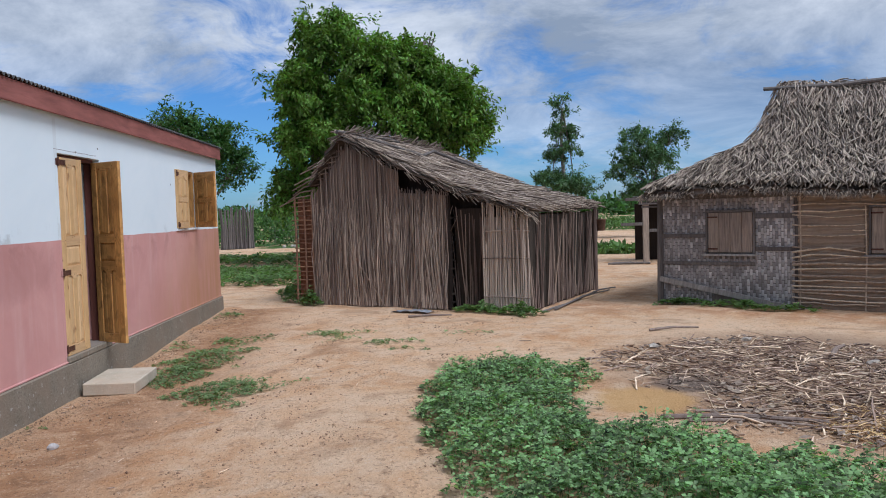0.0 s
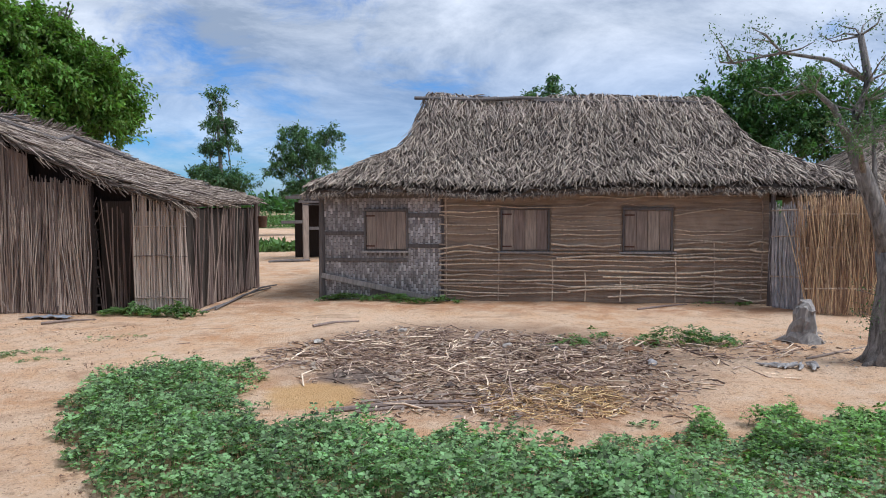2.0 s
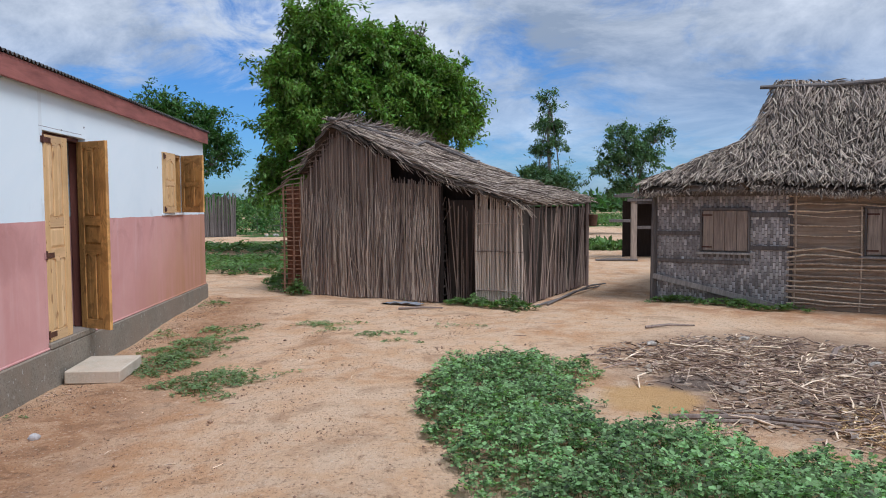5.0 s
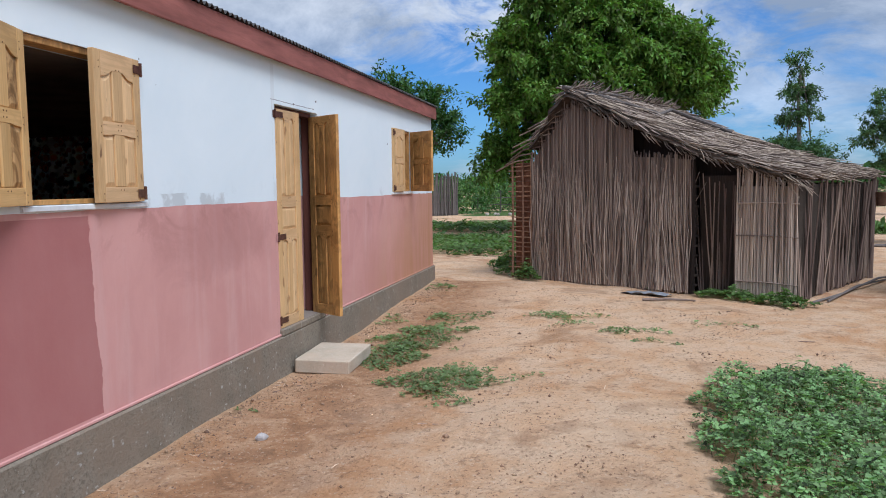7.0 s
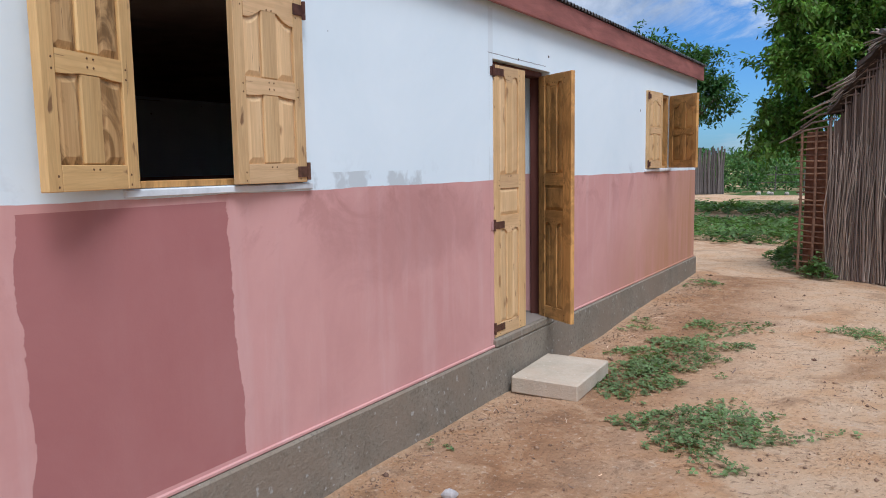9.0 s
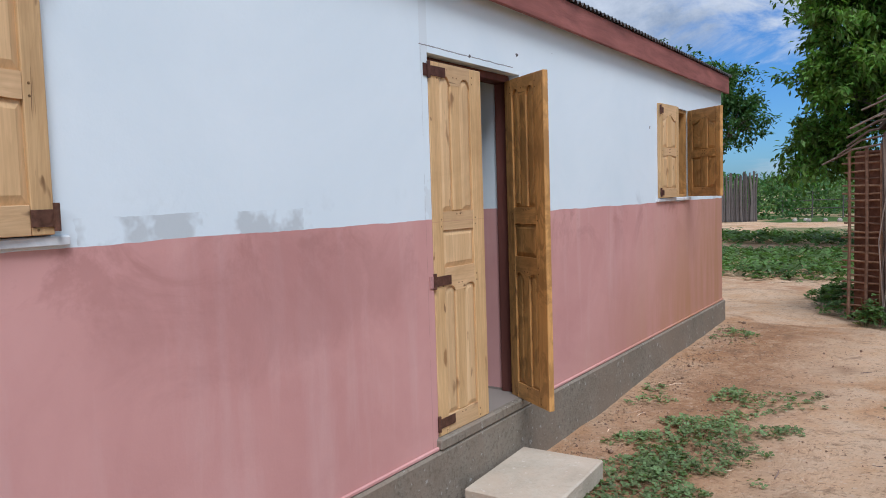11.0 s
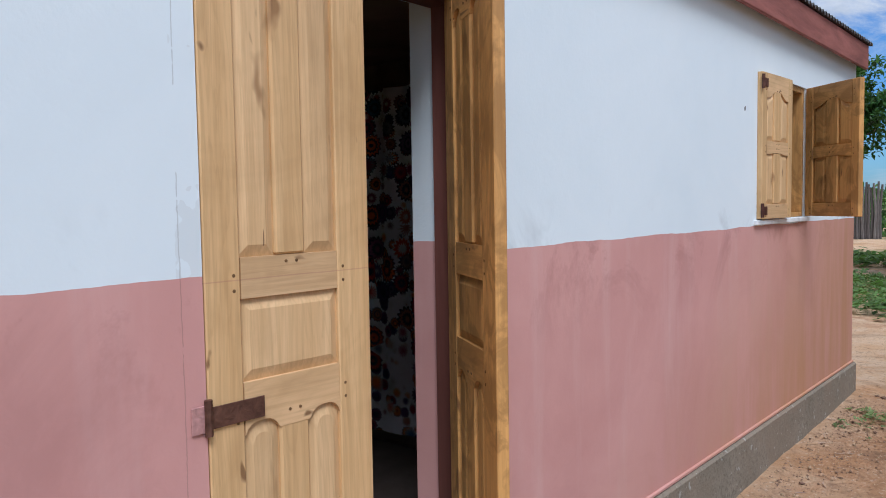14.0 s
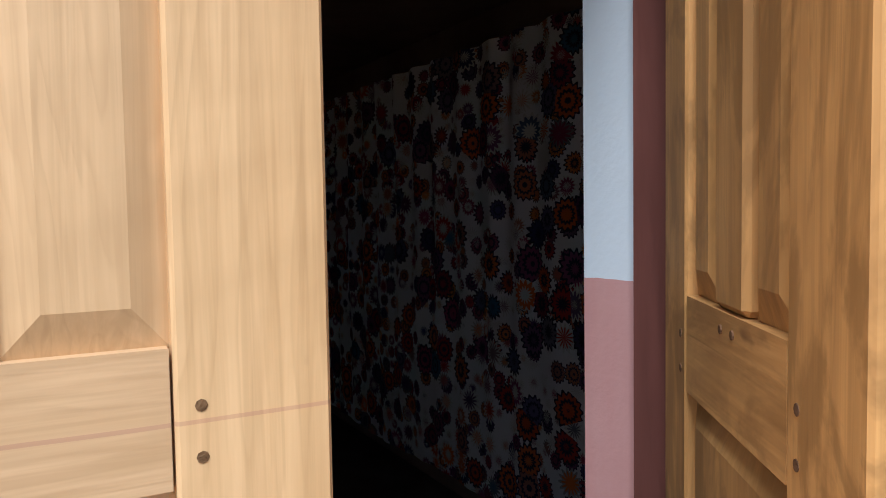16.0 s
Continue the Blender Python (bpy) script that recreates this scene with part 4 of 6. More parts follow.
def hut_roof_z(s, v):
    """Height of the hut's thatch, s along the gable, v away from it."""
    z = lerp_table(s, ((-0.45, 1.86), (0.05, 2.26), (0.78, 3.10), (1.37, 2.82), (2.2, 2.42), (2.87, 2.12), (4.36, 1.66), (4.75, 1.52)))
    sag = lerp_table(v, ((-0.3, 0.0), (3.9, 1.0)))
    return z - sag * 0.16 * np.clip((z - 1.6) / 1.5, 0, 1) + sag * 0.05


def roof_shell(name, zfun, s0, s1, v0, v1, step, thick, rng, rough=0.03):
    """A lumpy slab of thatch over a rectangle."""
    ss, vv = np.arange(s0, s1 + step / 2, step), np.arange(v0, v1 + step / 2, step)
    gs, gv = np.meshgrid(ss, vv, indexing="ij")
    edge = np.minimum(np.minimum(gs - s0, s1 - gs), np.minimum(gv - v0, v1 - gv))
    top = zfun(gs, gv) + rng.normal(0, rough, gs.shape)
    bot = zfun(gs, gv) - thick * np.clip(0.35 + edge / 0.4, 0.35, 1)
    js, jv = rng.normal(0, step * 0.22, gs.shape), rng.normal(0, step * 0.22, gs.shape)
    v = np.concatenate((np.stack((gs + js, gv + jv, top), -1).reshape(-1, 3), np.stack((gs + js, gv + jv, bot), -1).reshape(-1, 3)))
    ni, nj = gs.shape
    i, j = np.meshgrid(np.arange(ni - 1), np.arange(nj - 1), indexing="ij")
    a = (i * nj + j).ravel()
    f = np.stack((a, a + nj, a + nj + 1, a + 1), 1)
    o = ni * nj
    g = f[:, ::-1] + o
    rim = [k for k in range(nj - 1)]
    sides = [(k + 1, k, k + o, k + 1 + o) for k in rim] + [((ni - 1) * nj + k, (ni - 1) * nj + k + 1, (ni - 1) * nj + k + 1 + o, (ni - 1) * nj + k + o) for k in rim]
    sides += [(k * nj, (k + 1) * nj, (k + 1) * nj + o, k * nj + o) for k in range(ni - 1)] + [((k + 1) * nj + nj - 1, k * nj + nj - 1, k * nj + nj - 1 + o, (k + 1) * nj + nj - 1 + o) for k in range(ni - 1)]
    # shell coloured darker than the straw, as shade between the stalks
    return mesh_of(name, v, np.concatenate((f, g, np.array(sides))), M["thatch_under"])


def thatch_on(name, zfun, s0, s1, v0, v1, n, length, width, mat, rng, parent, label, wild=0.25, lift=0.03):
    """Straw laid down the slope of a roof, thousands of stalks in one mesh."""
    s, v = rng.uniform(s0, s1, n), rng.uniform(v0, v1, n)
    e = 0.05
    ds, dv = (zfun(s + e, v) - zfun(s - e, v)) / (2 * e), (zfun(s, v + e) - zfun(s, v - e)) / (2 * e)
    g = np.stack((-ds, -dv, -(ds * ds + dv * dv)), 1)
    g /= np.linalg.norm(g, axis=1, keepdims=True) + 1e-6
    nrm = np.stack((-ds, -dv, np.ones(n)), 1)
    nrm /= np.linalg.norm(nrm, axis=1, keepdims=True)
    side = np.cross(nrm, g)
    d = g + side * rng.normal(0, wild, (n, 1)) + nrm * np.abs(rng.normal(0.02, 0.07, (n, 1)))
    L = length * rng.uniform(0.5, 1.3, n)
    p = np.stack((s, v, zfun(s, v)), 1) + nrm * rng.uniform(0.0, lift, (n, 1)) - g * (L * 0.5)[:, None]
    p[:, 2] += 0.012
    verts, quads = strands(p, d, L, width * rng.uniform(0.5, 1.5, n), rng, 0.14)
    return part(name, mesh_of(name, verts, quads, mat), None, parent, label, kind="stuff")


def reed_mesh(rng, h, r):
    bm = bmesh.new()
    x = y = 0.0
    pts, rad = [], []
    for i in range(4):
        pts.append((x, y, h * i / 3))
        rad.append(r * (1.0 - 0.12 * i))
        x += rng.normal(0, 0.010)
        y += rng.normal(0, 0.006)
    tube(bm, pts, rad, 5)
    return bm


def reed_wall(parent, wall, mat, name, length, height, place, rng, step=0.021, gap=0.0, lean=0.012, r0=0.011, low=0.02, jitter=0.06):
    """Upright reeds side by side along a wall, each a part of its own. place(a) gives x, y and the way along."""
    protos = [mesh_bm(name, reed_mesh(rng, 1.0, r0 * rng.uniform(0.8, 1.25)), mat) for _ in range(14)]
    a = 0.0
    while a < length:
        if rng.uniform() > gap:
            x, y = place(a)
            h = max(0.2, height(a) + rng.normal(0, jitter))
            ob = new(name, protos[rng.integers(len(protos))])
            ob.parent = wall
            ob.matrix_basis = Matrix.Translation((x, y + rng.normal(0, 0.006), low + rng.uniform(-0.02, 0.04))) @ pose(0, 0, 0, rng.normal(0, 1) * degrees_of(lean), rng.normal(0, 1) * degrees_of(lean), rng.uniform(0, 360)) @ Matrix.Diagonal((1, 1, h, 1))
        a += step * rng.uniform(0.7, 1.35)


def degrees_of(a):
    return math.degrees(a)


def make_hut():
    rng = np.random.default_rng(11)
    hut = thing("reed_hut", "low weathered hut of upright reeds with brown thatch", "hut", HUT)
    top = lambda s: hut_roof_z(s, 0.0) - 0.10
    W, D = HUT_W, HUT_D
    # dark inner skin behind the reeds, split by the doorway
    def skin(s0, s1):
        bm = bmesh.new()
        n = 10
        ss = [s0 + (s1 - s0) * i / n for i in range(n + 1)]
        prism(bm, [(s0, 0.0), (s1, 0.0)] + [(s, float(top(s)) - 0.02) for s in ss[::-1]], 0.03, 0.07)
        return bm
    low_top = lambda a: 2.06 - 0.06 * (a - 1.9)
    wall_top = lambda a: float(top(a)) - 0.04 if a < 1.88 else min(float(top(a)) - 0.04, low_top(a))
    b = bmesh.new()
    prism(b, [(0.03, 0.0), (2.86, 0.0)] + [(q, wall_top(q) - 0.03) for q in (2.86, 2.4, 1.89, 1.87, 1.5, 1.2, 0.95, 0.78, 0.5, 0.25, 0.03)], 0.03, 0.07)
    wall = part("gable_wall", b, M["reed_dark"], hut, "gable wall of grey-brown upright reeds")
    reed_wall(hut, wall, M["reed_upper"], "reed", 2.88, wall_top, lambda a: (a, 0.0), rng, 0.0165, 0.04, 0.014, 0.0112, 0.02, 0.03)
    # second ragged layer of thicker reeds standing against the foot, leaning in drifts
    for n, mt, r0, r1, lab in ((400, "reed", 0.007, 0.0125, "weathered reeds standing against the wall"), (110, "reed_pale", 0.006, 0.0095, "pale reeds standing against the wall")):
        s = rng.uniform(0.02, 2.84, n)
        hgt = np.where(rng.uniform(size=n) < 0.7, rng.uniform(1.55, 2.02, n), rng.uniform(0.5, 1.5, n))
        hgt = np.minimum(hgt, np.array([wall_top(q) - 0.08 for q in s]))
        p = np.stack((s, rng.uniform(-0.045, -0.016, n), rng.uniform(-0.01, 0.03, n)), 1)
        drift = 0.05 * np.sin(s * 3.7 + 0.6) + 0.03 * np.sin(s * 9.1)
        d = np.stack((drift + rng.normal(0, 0.034, n) + 0.25 * (rng.uniform(size=n) < 0.04) * rng.normal(0, 1, n), rng.normal(0.008, 0.004, n), np.ones(n)), 1)
        v, q = strands(p, d, hgt, rng.uniform(r0, r1, n), rng, 0.16)
        part("loose_reeds", mesh_of("loose_reeds", v, q, M[mt]), None, hut, lab, kind="stuff")
    # black sheet in place of the shade inside the hut
    part("inner_wall", (lambda b: (prism(b, [(0.90, 0.0), (4.34, 0.0)] + [(q, float(top(q)) + 0.04) for q in (4.34, 3.9, 3.4, 2.87, 2.45, 1.80, 0.90)], 0.30, 0.34), b)[1])(bmesh.new()), M["reed_black"], hut, "black backing for the shade behind the doorway and under the roof")
    # doorway: recess shade put in as a black sheet with uneven dark reeds
    door = part("door", boxes((2.93, 3.52, 0.17, 0.20, 0.0, 1.72)), M["reed_black"], hut, "dark doorway: black panel for its shade, with dark sticks")
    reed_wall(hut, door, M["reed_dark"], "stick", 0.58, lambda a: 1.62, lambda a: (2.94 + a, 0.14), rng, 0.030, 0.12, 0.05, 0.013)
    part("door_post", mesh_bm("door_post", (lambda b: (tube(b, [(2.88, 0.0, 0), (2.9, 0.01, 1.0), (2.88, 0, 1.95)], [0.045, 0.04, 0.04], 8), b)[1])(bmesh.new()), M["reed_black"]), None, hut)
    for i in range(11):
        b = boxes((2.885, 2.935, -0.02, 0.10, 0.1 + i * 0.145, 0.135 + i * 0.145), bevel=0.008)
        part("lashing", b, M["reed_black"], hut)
    # light reed panel
    pan = part("panel", boxes((3.55, 4.33, 0.05, 0.07, 0.02, 1.56)), M["reed_pale"], hut, "paler newer reed panel tied with cross canes")
    reed_wall(hut, pan, M["reed_pale"], "reed", 0.80, lambda a: float(top(3.54 + a)) + 0.02, lambda a: (3.54 + a, -0.01), rng, 0.0155, 0.0, 0.012, 0.0118, 0.0, 0.012)
    for z in (0.24, 0.88, 1.33):
        b = bmesh.new()
        tube(b, [(3.53, -0.028, z), (3.95, -0.032, z + 0.01), (4.36, -0.026, z - 0.005)], [0.009, 0.010, 0.008], 6)
        part("cross_cane", b, M["reed"], pan)
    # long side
    # black backing paints the shade in the gaps between the sticks
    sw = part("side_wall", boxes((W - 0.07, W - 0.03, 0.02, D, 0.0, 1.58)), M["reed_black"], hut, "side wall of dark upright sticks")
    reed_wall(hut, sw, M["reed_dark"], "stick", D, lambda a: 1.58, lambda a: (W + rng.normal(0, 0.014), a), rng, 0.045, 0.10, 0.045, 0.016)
    b = bmesh.new()
    tube(b, [(W + 0.02, D + 0.02, 0), (W + 0.03, D + 0.02, 1.7)], [0.05, 0.045], 8)
    part("corner_post", b, M["reed_dark"], hut)
    # back and left sides close the hut
    part("back_wall", boxes((-0.42, W, D, D + 0.05, 0.0, 1.6)), M["reed_dark"], hut)
    # left end: mud wall laid over with horizontal sticks
    lat = part("lattice_wall", boxes((-0.40, -0.01, 0.05, 0.22, 0.0, 2.0), bevel=0.02), M["mud_red"], hut, "red mud end wall with stick lattice")
    for i in range(22):
        z = 0.10 + i * 0.088
        b = bmesh.new()
        tube(b, [(-0.47 + rng.uniform(-0.06, 0.03), 0.02, z + rng.normal(0, 0.01)), (-0.2, 0.015, z + rng.normal(0, 0.012)), (0.05, 0.02, z + rng.normal(0, 0.012))], [0.012, 0.013, 0.011], 6)
        part("stick", b, M["stick_red"], lat)
    for x in (-0.42, -0.20, -0.02):
        b = bmesh.new()
        tube(b, [(x, 0.0, 0), (x + 0.01, 0.0, 1.0), (x, 0.0, 2.05)], [0.020, 0.018, 0.018], 6)
        part("post", b, M["stick_red"], lat)
    part("end_wall", boxes((-0.42, -0.36, 0.24, D, 0.0, 2.0)), M["mud_red"], hut, "red mud end wall")
    for i in range(9):
        b = bmesh.new()
        z = 1.96 + 0.10 * i
        x = -0.50 + 0.10 * i
        tube(b, [(x - 0.22 + rng.normal(0, 0.12), -0.06, z - 0.10), (x + 0.15, -0.03, z + 0.06), (x + 0.5, -0.02, z + 0.10)], [0.011, 0.014, 0.012], 6)
        part("eave_stick", b, M["reed_dark"], hut)
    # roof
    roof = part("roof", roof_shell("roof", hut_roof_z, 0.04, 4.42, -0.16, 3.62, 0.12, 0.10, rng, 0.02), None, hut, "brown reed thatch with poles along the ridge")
    thatch_on("thatch", hut_roof_z, 0.26, 4.34, -0.10, 3.6, 6800, 0.58, 0.0115, M["thatch_brown"], rng, roof, "brown reed thatch stalks", 0.2, 0.06)
    thatch_on("thatch", hut_roof_z, 0.26, 4.34, -0.10, 3.6, 900, 0.6, 0.008, M["reed_pale"], rng, roof, "pale loose thatch stalks", 0.45, 0.09)
    n = 260
    s = rng.uniform(0.2, 4.5, n)
    p = np.stack((s, rng.uniform(-0.16, -0.02, n), hut_roof_z(s, 0 * s) + rng.uniform(-0.10, 0.03, n)), 1)
    d = np.stack((np.where(s < 0.8, -1, 1) * rng.uniform(0.4, 1.0, n), -rng.uniform(0.05, 0.5, n), -rng.uniform(0.25, 0.75, n)), 1)
    v, q = strands(p, d, rng.uniform(0.08, 0.26, n), rng.uniform(0.005, 0.009, n), rng, 0.3)
    part("eave_fringe", mesh_of("eave_fringe", v, q, M["thatch_brown"]), None, roof, "ragged stalks hanging at the gable edge", kind="stuff")
    for pts, r in ((((0.80, -0.25, 3.17), (1.0, 1.2, 3.12), (0.9, 2.4, 3.04), (0.95, 3.6, 2.95)), 0.035), (((1.0, 0.25, 3.10), (1.75, 1.2, 2.76), (1.55, 2.0, 2.90), (2.3, 2.8, 2.50)), 0.032),
                   (((1.15, -0.15, 3.02), (1.05, 0.35, 3.08), (1.2, 0.8, 3.0)), 0.03), (((1.6, 2.8, 2.82), (2.1, 3.2, 2.56), (2.0, 3.6, 2.58)), 0.028)):
        b = bmesh.new()
        tube(b, pts, [r] * len(pts), 7)
        part("roof_pole", b, M["plank"], roof, "crooked grey pole holding the thatch")
    # poles lying along the foot of the side wall
    for i, (y0, y1, x) in enumerate(((0.0, 2.2, 0.16), (0.3, 3.4, 0.28), (1.6, 3.9, 0.22))):
        b = bmesh.new()
        tube(b, [(0, y0, 0.02), (0.10 - 0.12 * (i % 2), (y0 + y1) / 2, 0.03 + 0.03 * i), (0.05 * i, y1, 0.02)], [0.016, 0.018, 0.013], 7)
        ob = new("pole", mesh_bm("pole", b, M["plank"]))
        ob.matrix_basis = HUT @ pose(W + x, 0, 0)
        tagged(ob, "bare grey pole lying at the foot of the hut", "pole", "poles beside the hut")
    b = bmesh.new()
    tube(b, [(0, 0, 0), (0, 0, 0.02), (0, 0, 0.22), (0, 0, 0.235)], [0.085, 0.09, 0.11, 0.118], 16)
    ob = new("bucket", mesh_bm("bucket", b, M["bucket"], True))
    ob.matrix_basis = HUT @ pose(W + 0.12, D + 0.1, 1.20)
    tagged(ob, "small brown bucket hanging at the hut's corner", "bucket")
    b = bmesh.new()
    tube(b, [(W + 0.03, D + 0.03, 1.47), (W + 0.12, D + 0.1, 1.45), (W + 0.14, D + 0.1, 1.43)], [0.008, 0.008, 0.008], 5)
    part("peg", b, M["plank"], hut)


make_hut()

# ---- long thatched house ----
H2 = pose(4.2, 12.05, 0.0, 0, 0, -36.87)
H2L, H2D = 7.4, 4.2


def h2_roof_z(s, v):
    front = lerp_table(v, ((-0.5, 1.79), (0.0, 2.06), (0.8, 2.56), (2.05, 3.66), (2.15, 3.70)))
    back = lerp_table(-v, ((-4.8, 1.70), (-4.2, 1.98), (-3.4, 2.50), (-2.25, 3.66), (-2.15, 3.70)))
    left = lerp_table(s, ((-0.35, 1.86), (0.4, 2.15), (1.24, 2.55), (1.42, 2.86), (1.56, 3.70), (1.57, 9.0)))
    right = lerp_table(-s, ((-8.75, 1.93), (-8.0, 2.22), (-7.45, 2.50), (-7.2, 2.85), (-6.85, 3.66), (-6.84, 9.0)))
    sag = 0.03 * np.sin(s * 1.3 + 0.5) - 0.025 * np.cos(s * 2.1)
    z = np.minimum(np.minimum(front, back), np.minimum(left, right)) + sag
    return z - 0.036 * np.clip(s - 1.5, 0, 5.5) * np.clip((z - 2.1) / 1.6, 0, 1)


def board_window(parent, s, z0, w, h, name="window"):
    oy = -0.034
    win = part(name, boxes((s - 0.03, s + w + 0.03, oy - 0.012, 0.03, z0 - 0.05, z0 - 0.012), (s - 0.03, s, oy - 0.010, 0.03, z0 - 0.010, z0 + h), (s + w, s + w + 0.03, oy - 0.010, 0.03, z0 - 0.010, z0 + h), (s - 0.03, s + w + 0.03, oy - 0.012, 0.03, z0 + h + 0.002, z0 + h + 0.045), bevel=0.004), M["plank"], parent, "grey wooden window frame with board shutters")
    part("sill", boxes((s - 0.09, s + w + 0.09, oy - 0.05, oy - 0.013, z0 - 0.055, z0 - 0.022), bevel=0.004), M["plank_pale"], win)
    cuts = [0.0, 0.25, 0.5, 0.76, 1.0]
    for a, c in zip(cuts, cuts[1:]):
        b = boxes((s + 0.006 + (w - 0.012) * a + 0.003, s + 0.006 + (w - 0.012) * c - 0.003, oy + 0.004, 0.018, z0 + 0.004, z0 + h - 0.006), bevel=0.003)
        part("board", b, M["plank_brown"], win)
    for z in (z0 + 0.05, z0 + h - 0.09):
        part("strap", boxes((s - 0.02, s + 0.16, oy - 0.004, oy + 0.004, z, z + 0.025)), M["iron"], win)


def make_house2():
    rng = np.random.default_rng(21)
    h = thing("thatched_house", "long mud and woven-mat house under shaggy grey thatch", "house", H2)
    L, D, wt = H2L, H2D, 0.14
    wall = part("mud_wall", boxes((2.12, L, 0.0, wt, 0.0, 2.05)), M["mud"], h, "brown mud wall laced with horizontal sticks")
    # uneven daub: courses of mud between the sticks
    ni, nj = 180, 72
    ss, zz = np.linspace(2.13, L - 0.01, ni), np.linspace(0.0, 2.0, nj)
    gs, gz = np.meshgrid(ss, zz, indexing="ij")
    dep = -0.012 - 0.016 * np.abs(np.sin(gz * 34 + 0.8 * np.sin(gs * 3.0))) - 0.01 * rng.uniform(0, 1, gs.shape)
    for s0 in (3.09, 5.10):
        dep = np.where((gs > s0 - 0.02) & (gs < s0 + 0.85) & (gz > 0.80) & (gz < 1.62), 0.02, dep)
    v = np.stack((gs, dep, gz), -1).reshape(-1, 3)
    i, j = np.meshgrid(np.arange(ni - 1), np.arange(nj - 1), indexing="ij")
    a = (i * nj + j).ravel()
    part("daub", mesh_of("daub", v, np.stack((a, a + nj, a + nj + 1, a + 1), 1), M["mud"], True), None, wall, "ridged brown mud daub")
    zrow = 0.10
    while zrow < 1.93:
        s = 2.06
        while s < L:
            ln = rng.uniform(0.9, 2.2)
            e = min(s + ln, L + 0.03)
            blocked = any(s < w1 and e > w0 and 0.80 < zrow < 1.60 for w0, w1 in ((3.08, 3.94), (5.09, 5.93)))
            if blocked:
                w0, w1 = next((q for q in ((3.08, 3.94), (5.09, 5.93)) if s < q[1] and e > q[0]))
                if s < w0 - 0.15:
                    e = w0
                else:
                    s = w1
                    continue
            if e - s > 0.12 and rng.uniform() < (0.98 if zrow < 1.0 else 0.72):
                b = bmesh.new()
                n = 5
                r = rng.uniform(0.012, 0.021) if zrow < 1.0 else rng.uniform(0.009, 0.014)
                dip = rng.normal(0, 0.032)
                tube(b, [(s + (e - s) * t / (n - 1), (-0.066 if zrow < 1.0 else -0.045) + rng.normal(0, 0.009), zrow + dip * math.sin(math.pi * t / (n - 1)) + rng.normal(0, 0.009)) for t in range(n)], [r * (1 - 0.1 * t) for t in range(n)], 5)
                part("stick", b, M["stick"], wall)
            s = e - rng.uniform(0, 0.12)
        zrow += rng.uniform(0.05, 0.095)
    for s, z1 in ((2.17, 1.95), (3.06, 1.58), (3.96, 0.72), (4.5, 0.5), (5.07, 0.45), (5.95, 0.75), (6.55, 1.0), (7.28, 1.95)):
        b = bmesh.new()
        tube(b, [(s, -0.060, 0.02), (s + 0.015, -0.064, z1 / 2), (s, -0.060, z1)], [0.012, 0.011, 0.010], 6)
        part("stake", b, M["stick"], wall)
    # woven mat end
    mat_wall = part("mat_wall", boxes((0.0, 2.12, 0.012, wt, 0.0, 2.05)), M["plank"], h, "front wall of grey woven split-bamboo mats")
    V, F, pale = [], [], []
    col, s = 0, 0.0
    while s < 2.10:
        z = 0.0 - (0.055 if col % 2 else 0.0) + rng.normal(0, 0.004)
        while z < 1.98:
            clear = (0.74 < s + 0.02 < 1.50 and 0.80 < z + 0.05 < 1.58) or (z < 0.14 and 0.80 < s < 1.30)
            if not clear:
                w, hh, y = 0.041 + rng.normal(0, 0.0015), 0.100, 0.002 + rng.normal(0, 0.0015)
                o = len(V)
                V += [(s, 0.011, z), (s + w, 0.011, z), (s + w, 0.011, z + hh), (s, 0.011, z + hh), (s + 0.003, y, z + 0.014), (s + w - 0.003, y, z + 0.014), (s + w - 0.003, y, z + hh - 0.014), (s + 0.003, y, z + hh - 0.014)]
                F += [(o + 4, o + 5, o + 6, o + 7), (o, o + 1, o + 5, o + 4), (o + 1, o + 2, o + 6, o + 5), (o + 2, o + 3, o + 7, o + 6), (o + 3, o, o + 4, o + 7)]
                light = (s > 1.5 and rng.uniform() < (0.75 if (col // 2 + int(z / 0.11)) % 2 else 0.35)) or rng.uniform() < 0.12
                pale += [1 if light else 0] * 5
            z += 0.110
        s += 0.043
        col += 1
    weave = mesh_of("weave", V, np.array(F), (M["mat_grey"], M["mat_pale"]))
    weave.polygons.foreach_set("material_index", np.array(pale, dtype=np.int32))
    part("weave", weave, None, mat_wall, "interlaced grey bamboo strips", kind="stuff")
    for rows in (((-0.03, 2.12, 1.76, 1.83), (-0.03, 0.74, 1.12, 1.185), (1.48, 2.16, 0.90, 0.97), (1.48, 2.10, 1.42, 1.50), (-0.03, 1.5, 0.66, 0.72)),):
        for s0, s1, z0, z1 in rows:
            part("batten", boxes((s0, s1, -0.026, -0.006, z0, z1), bevel=0.004), M["plank"], mat_wall)
    b = boxes((0, 2.42, -0.012, 0.012, -0.045, 0.045), bevel=0.005)
    ob = part("brace", b, M["plank_pale"], mat_wall, "long grey plank sloping across the wall foot")
    ob.matrix_basis = pose(-0.02, -0.075, 0.42, 0, 11.3, 0)
    for x in (0.0, 2.12):
        b = bmesh.new()
        tube(b, [(x - 0.01, -0.01, -0.02), (x, -0.012, 1.0), (x - 0.01, -0.01, 2.0)], [0.035, 0.03, 0.03], 7)
        part("post", b, M["plank"], mat_wall)
    board_window(h, 0.77, 0.87, 0.71, 0.66)
    board_window(h, 3.13, 0.87, 0.76, 0.68)
    board_window(h, 5.14, 0.87, 0.74, 0.66)
    part("end_wall", boxes((0.0, wt, wt, D, 0.0, 2.0)), M["plank"], h, "dark plank end wall")
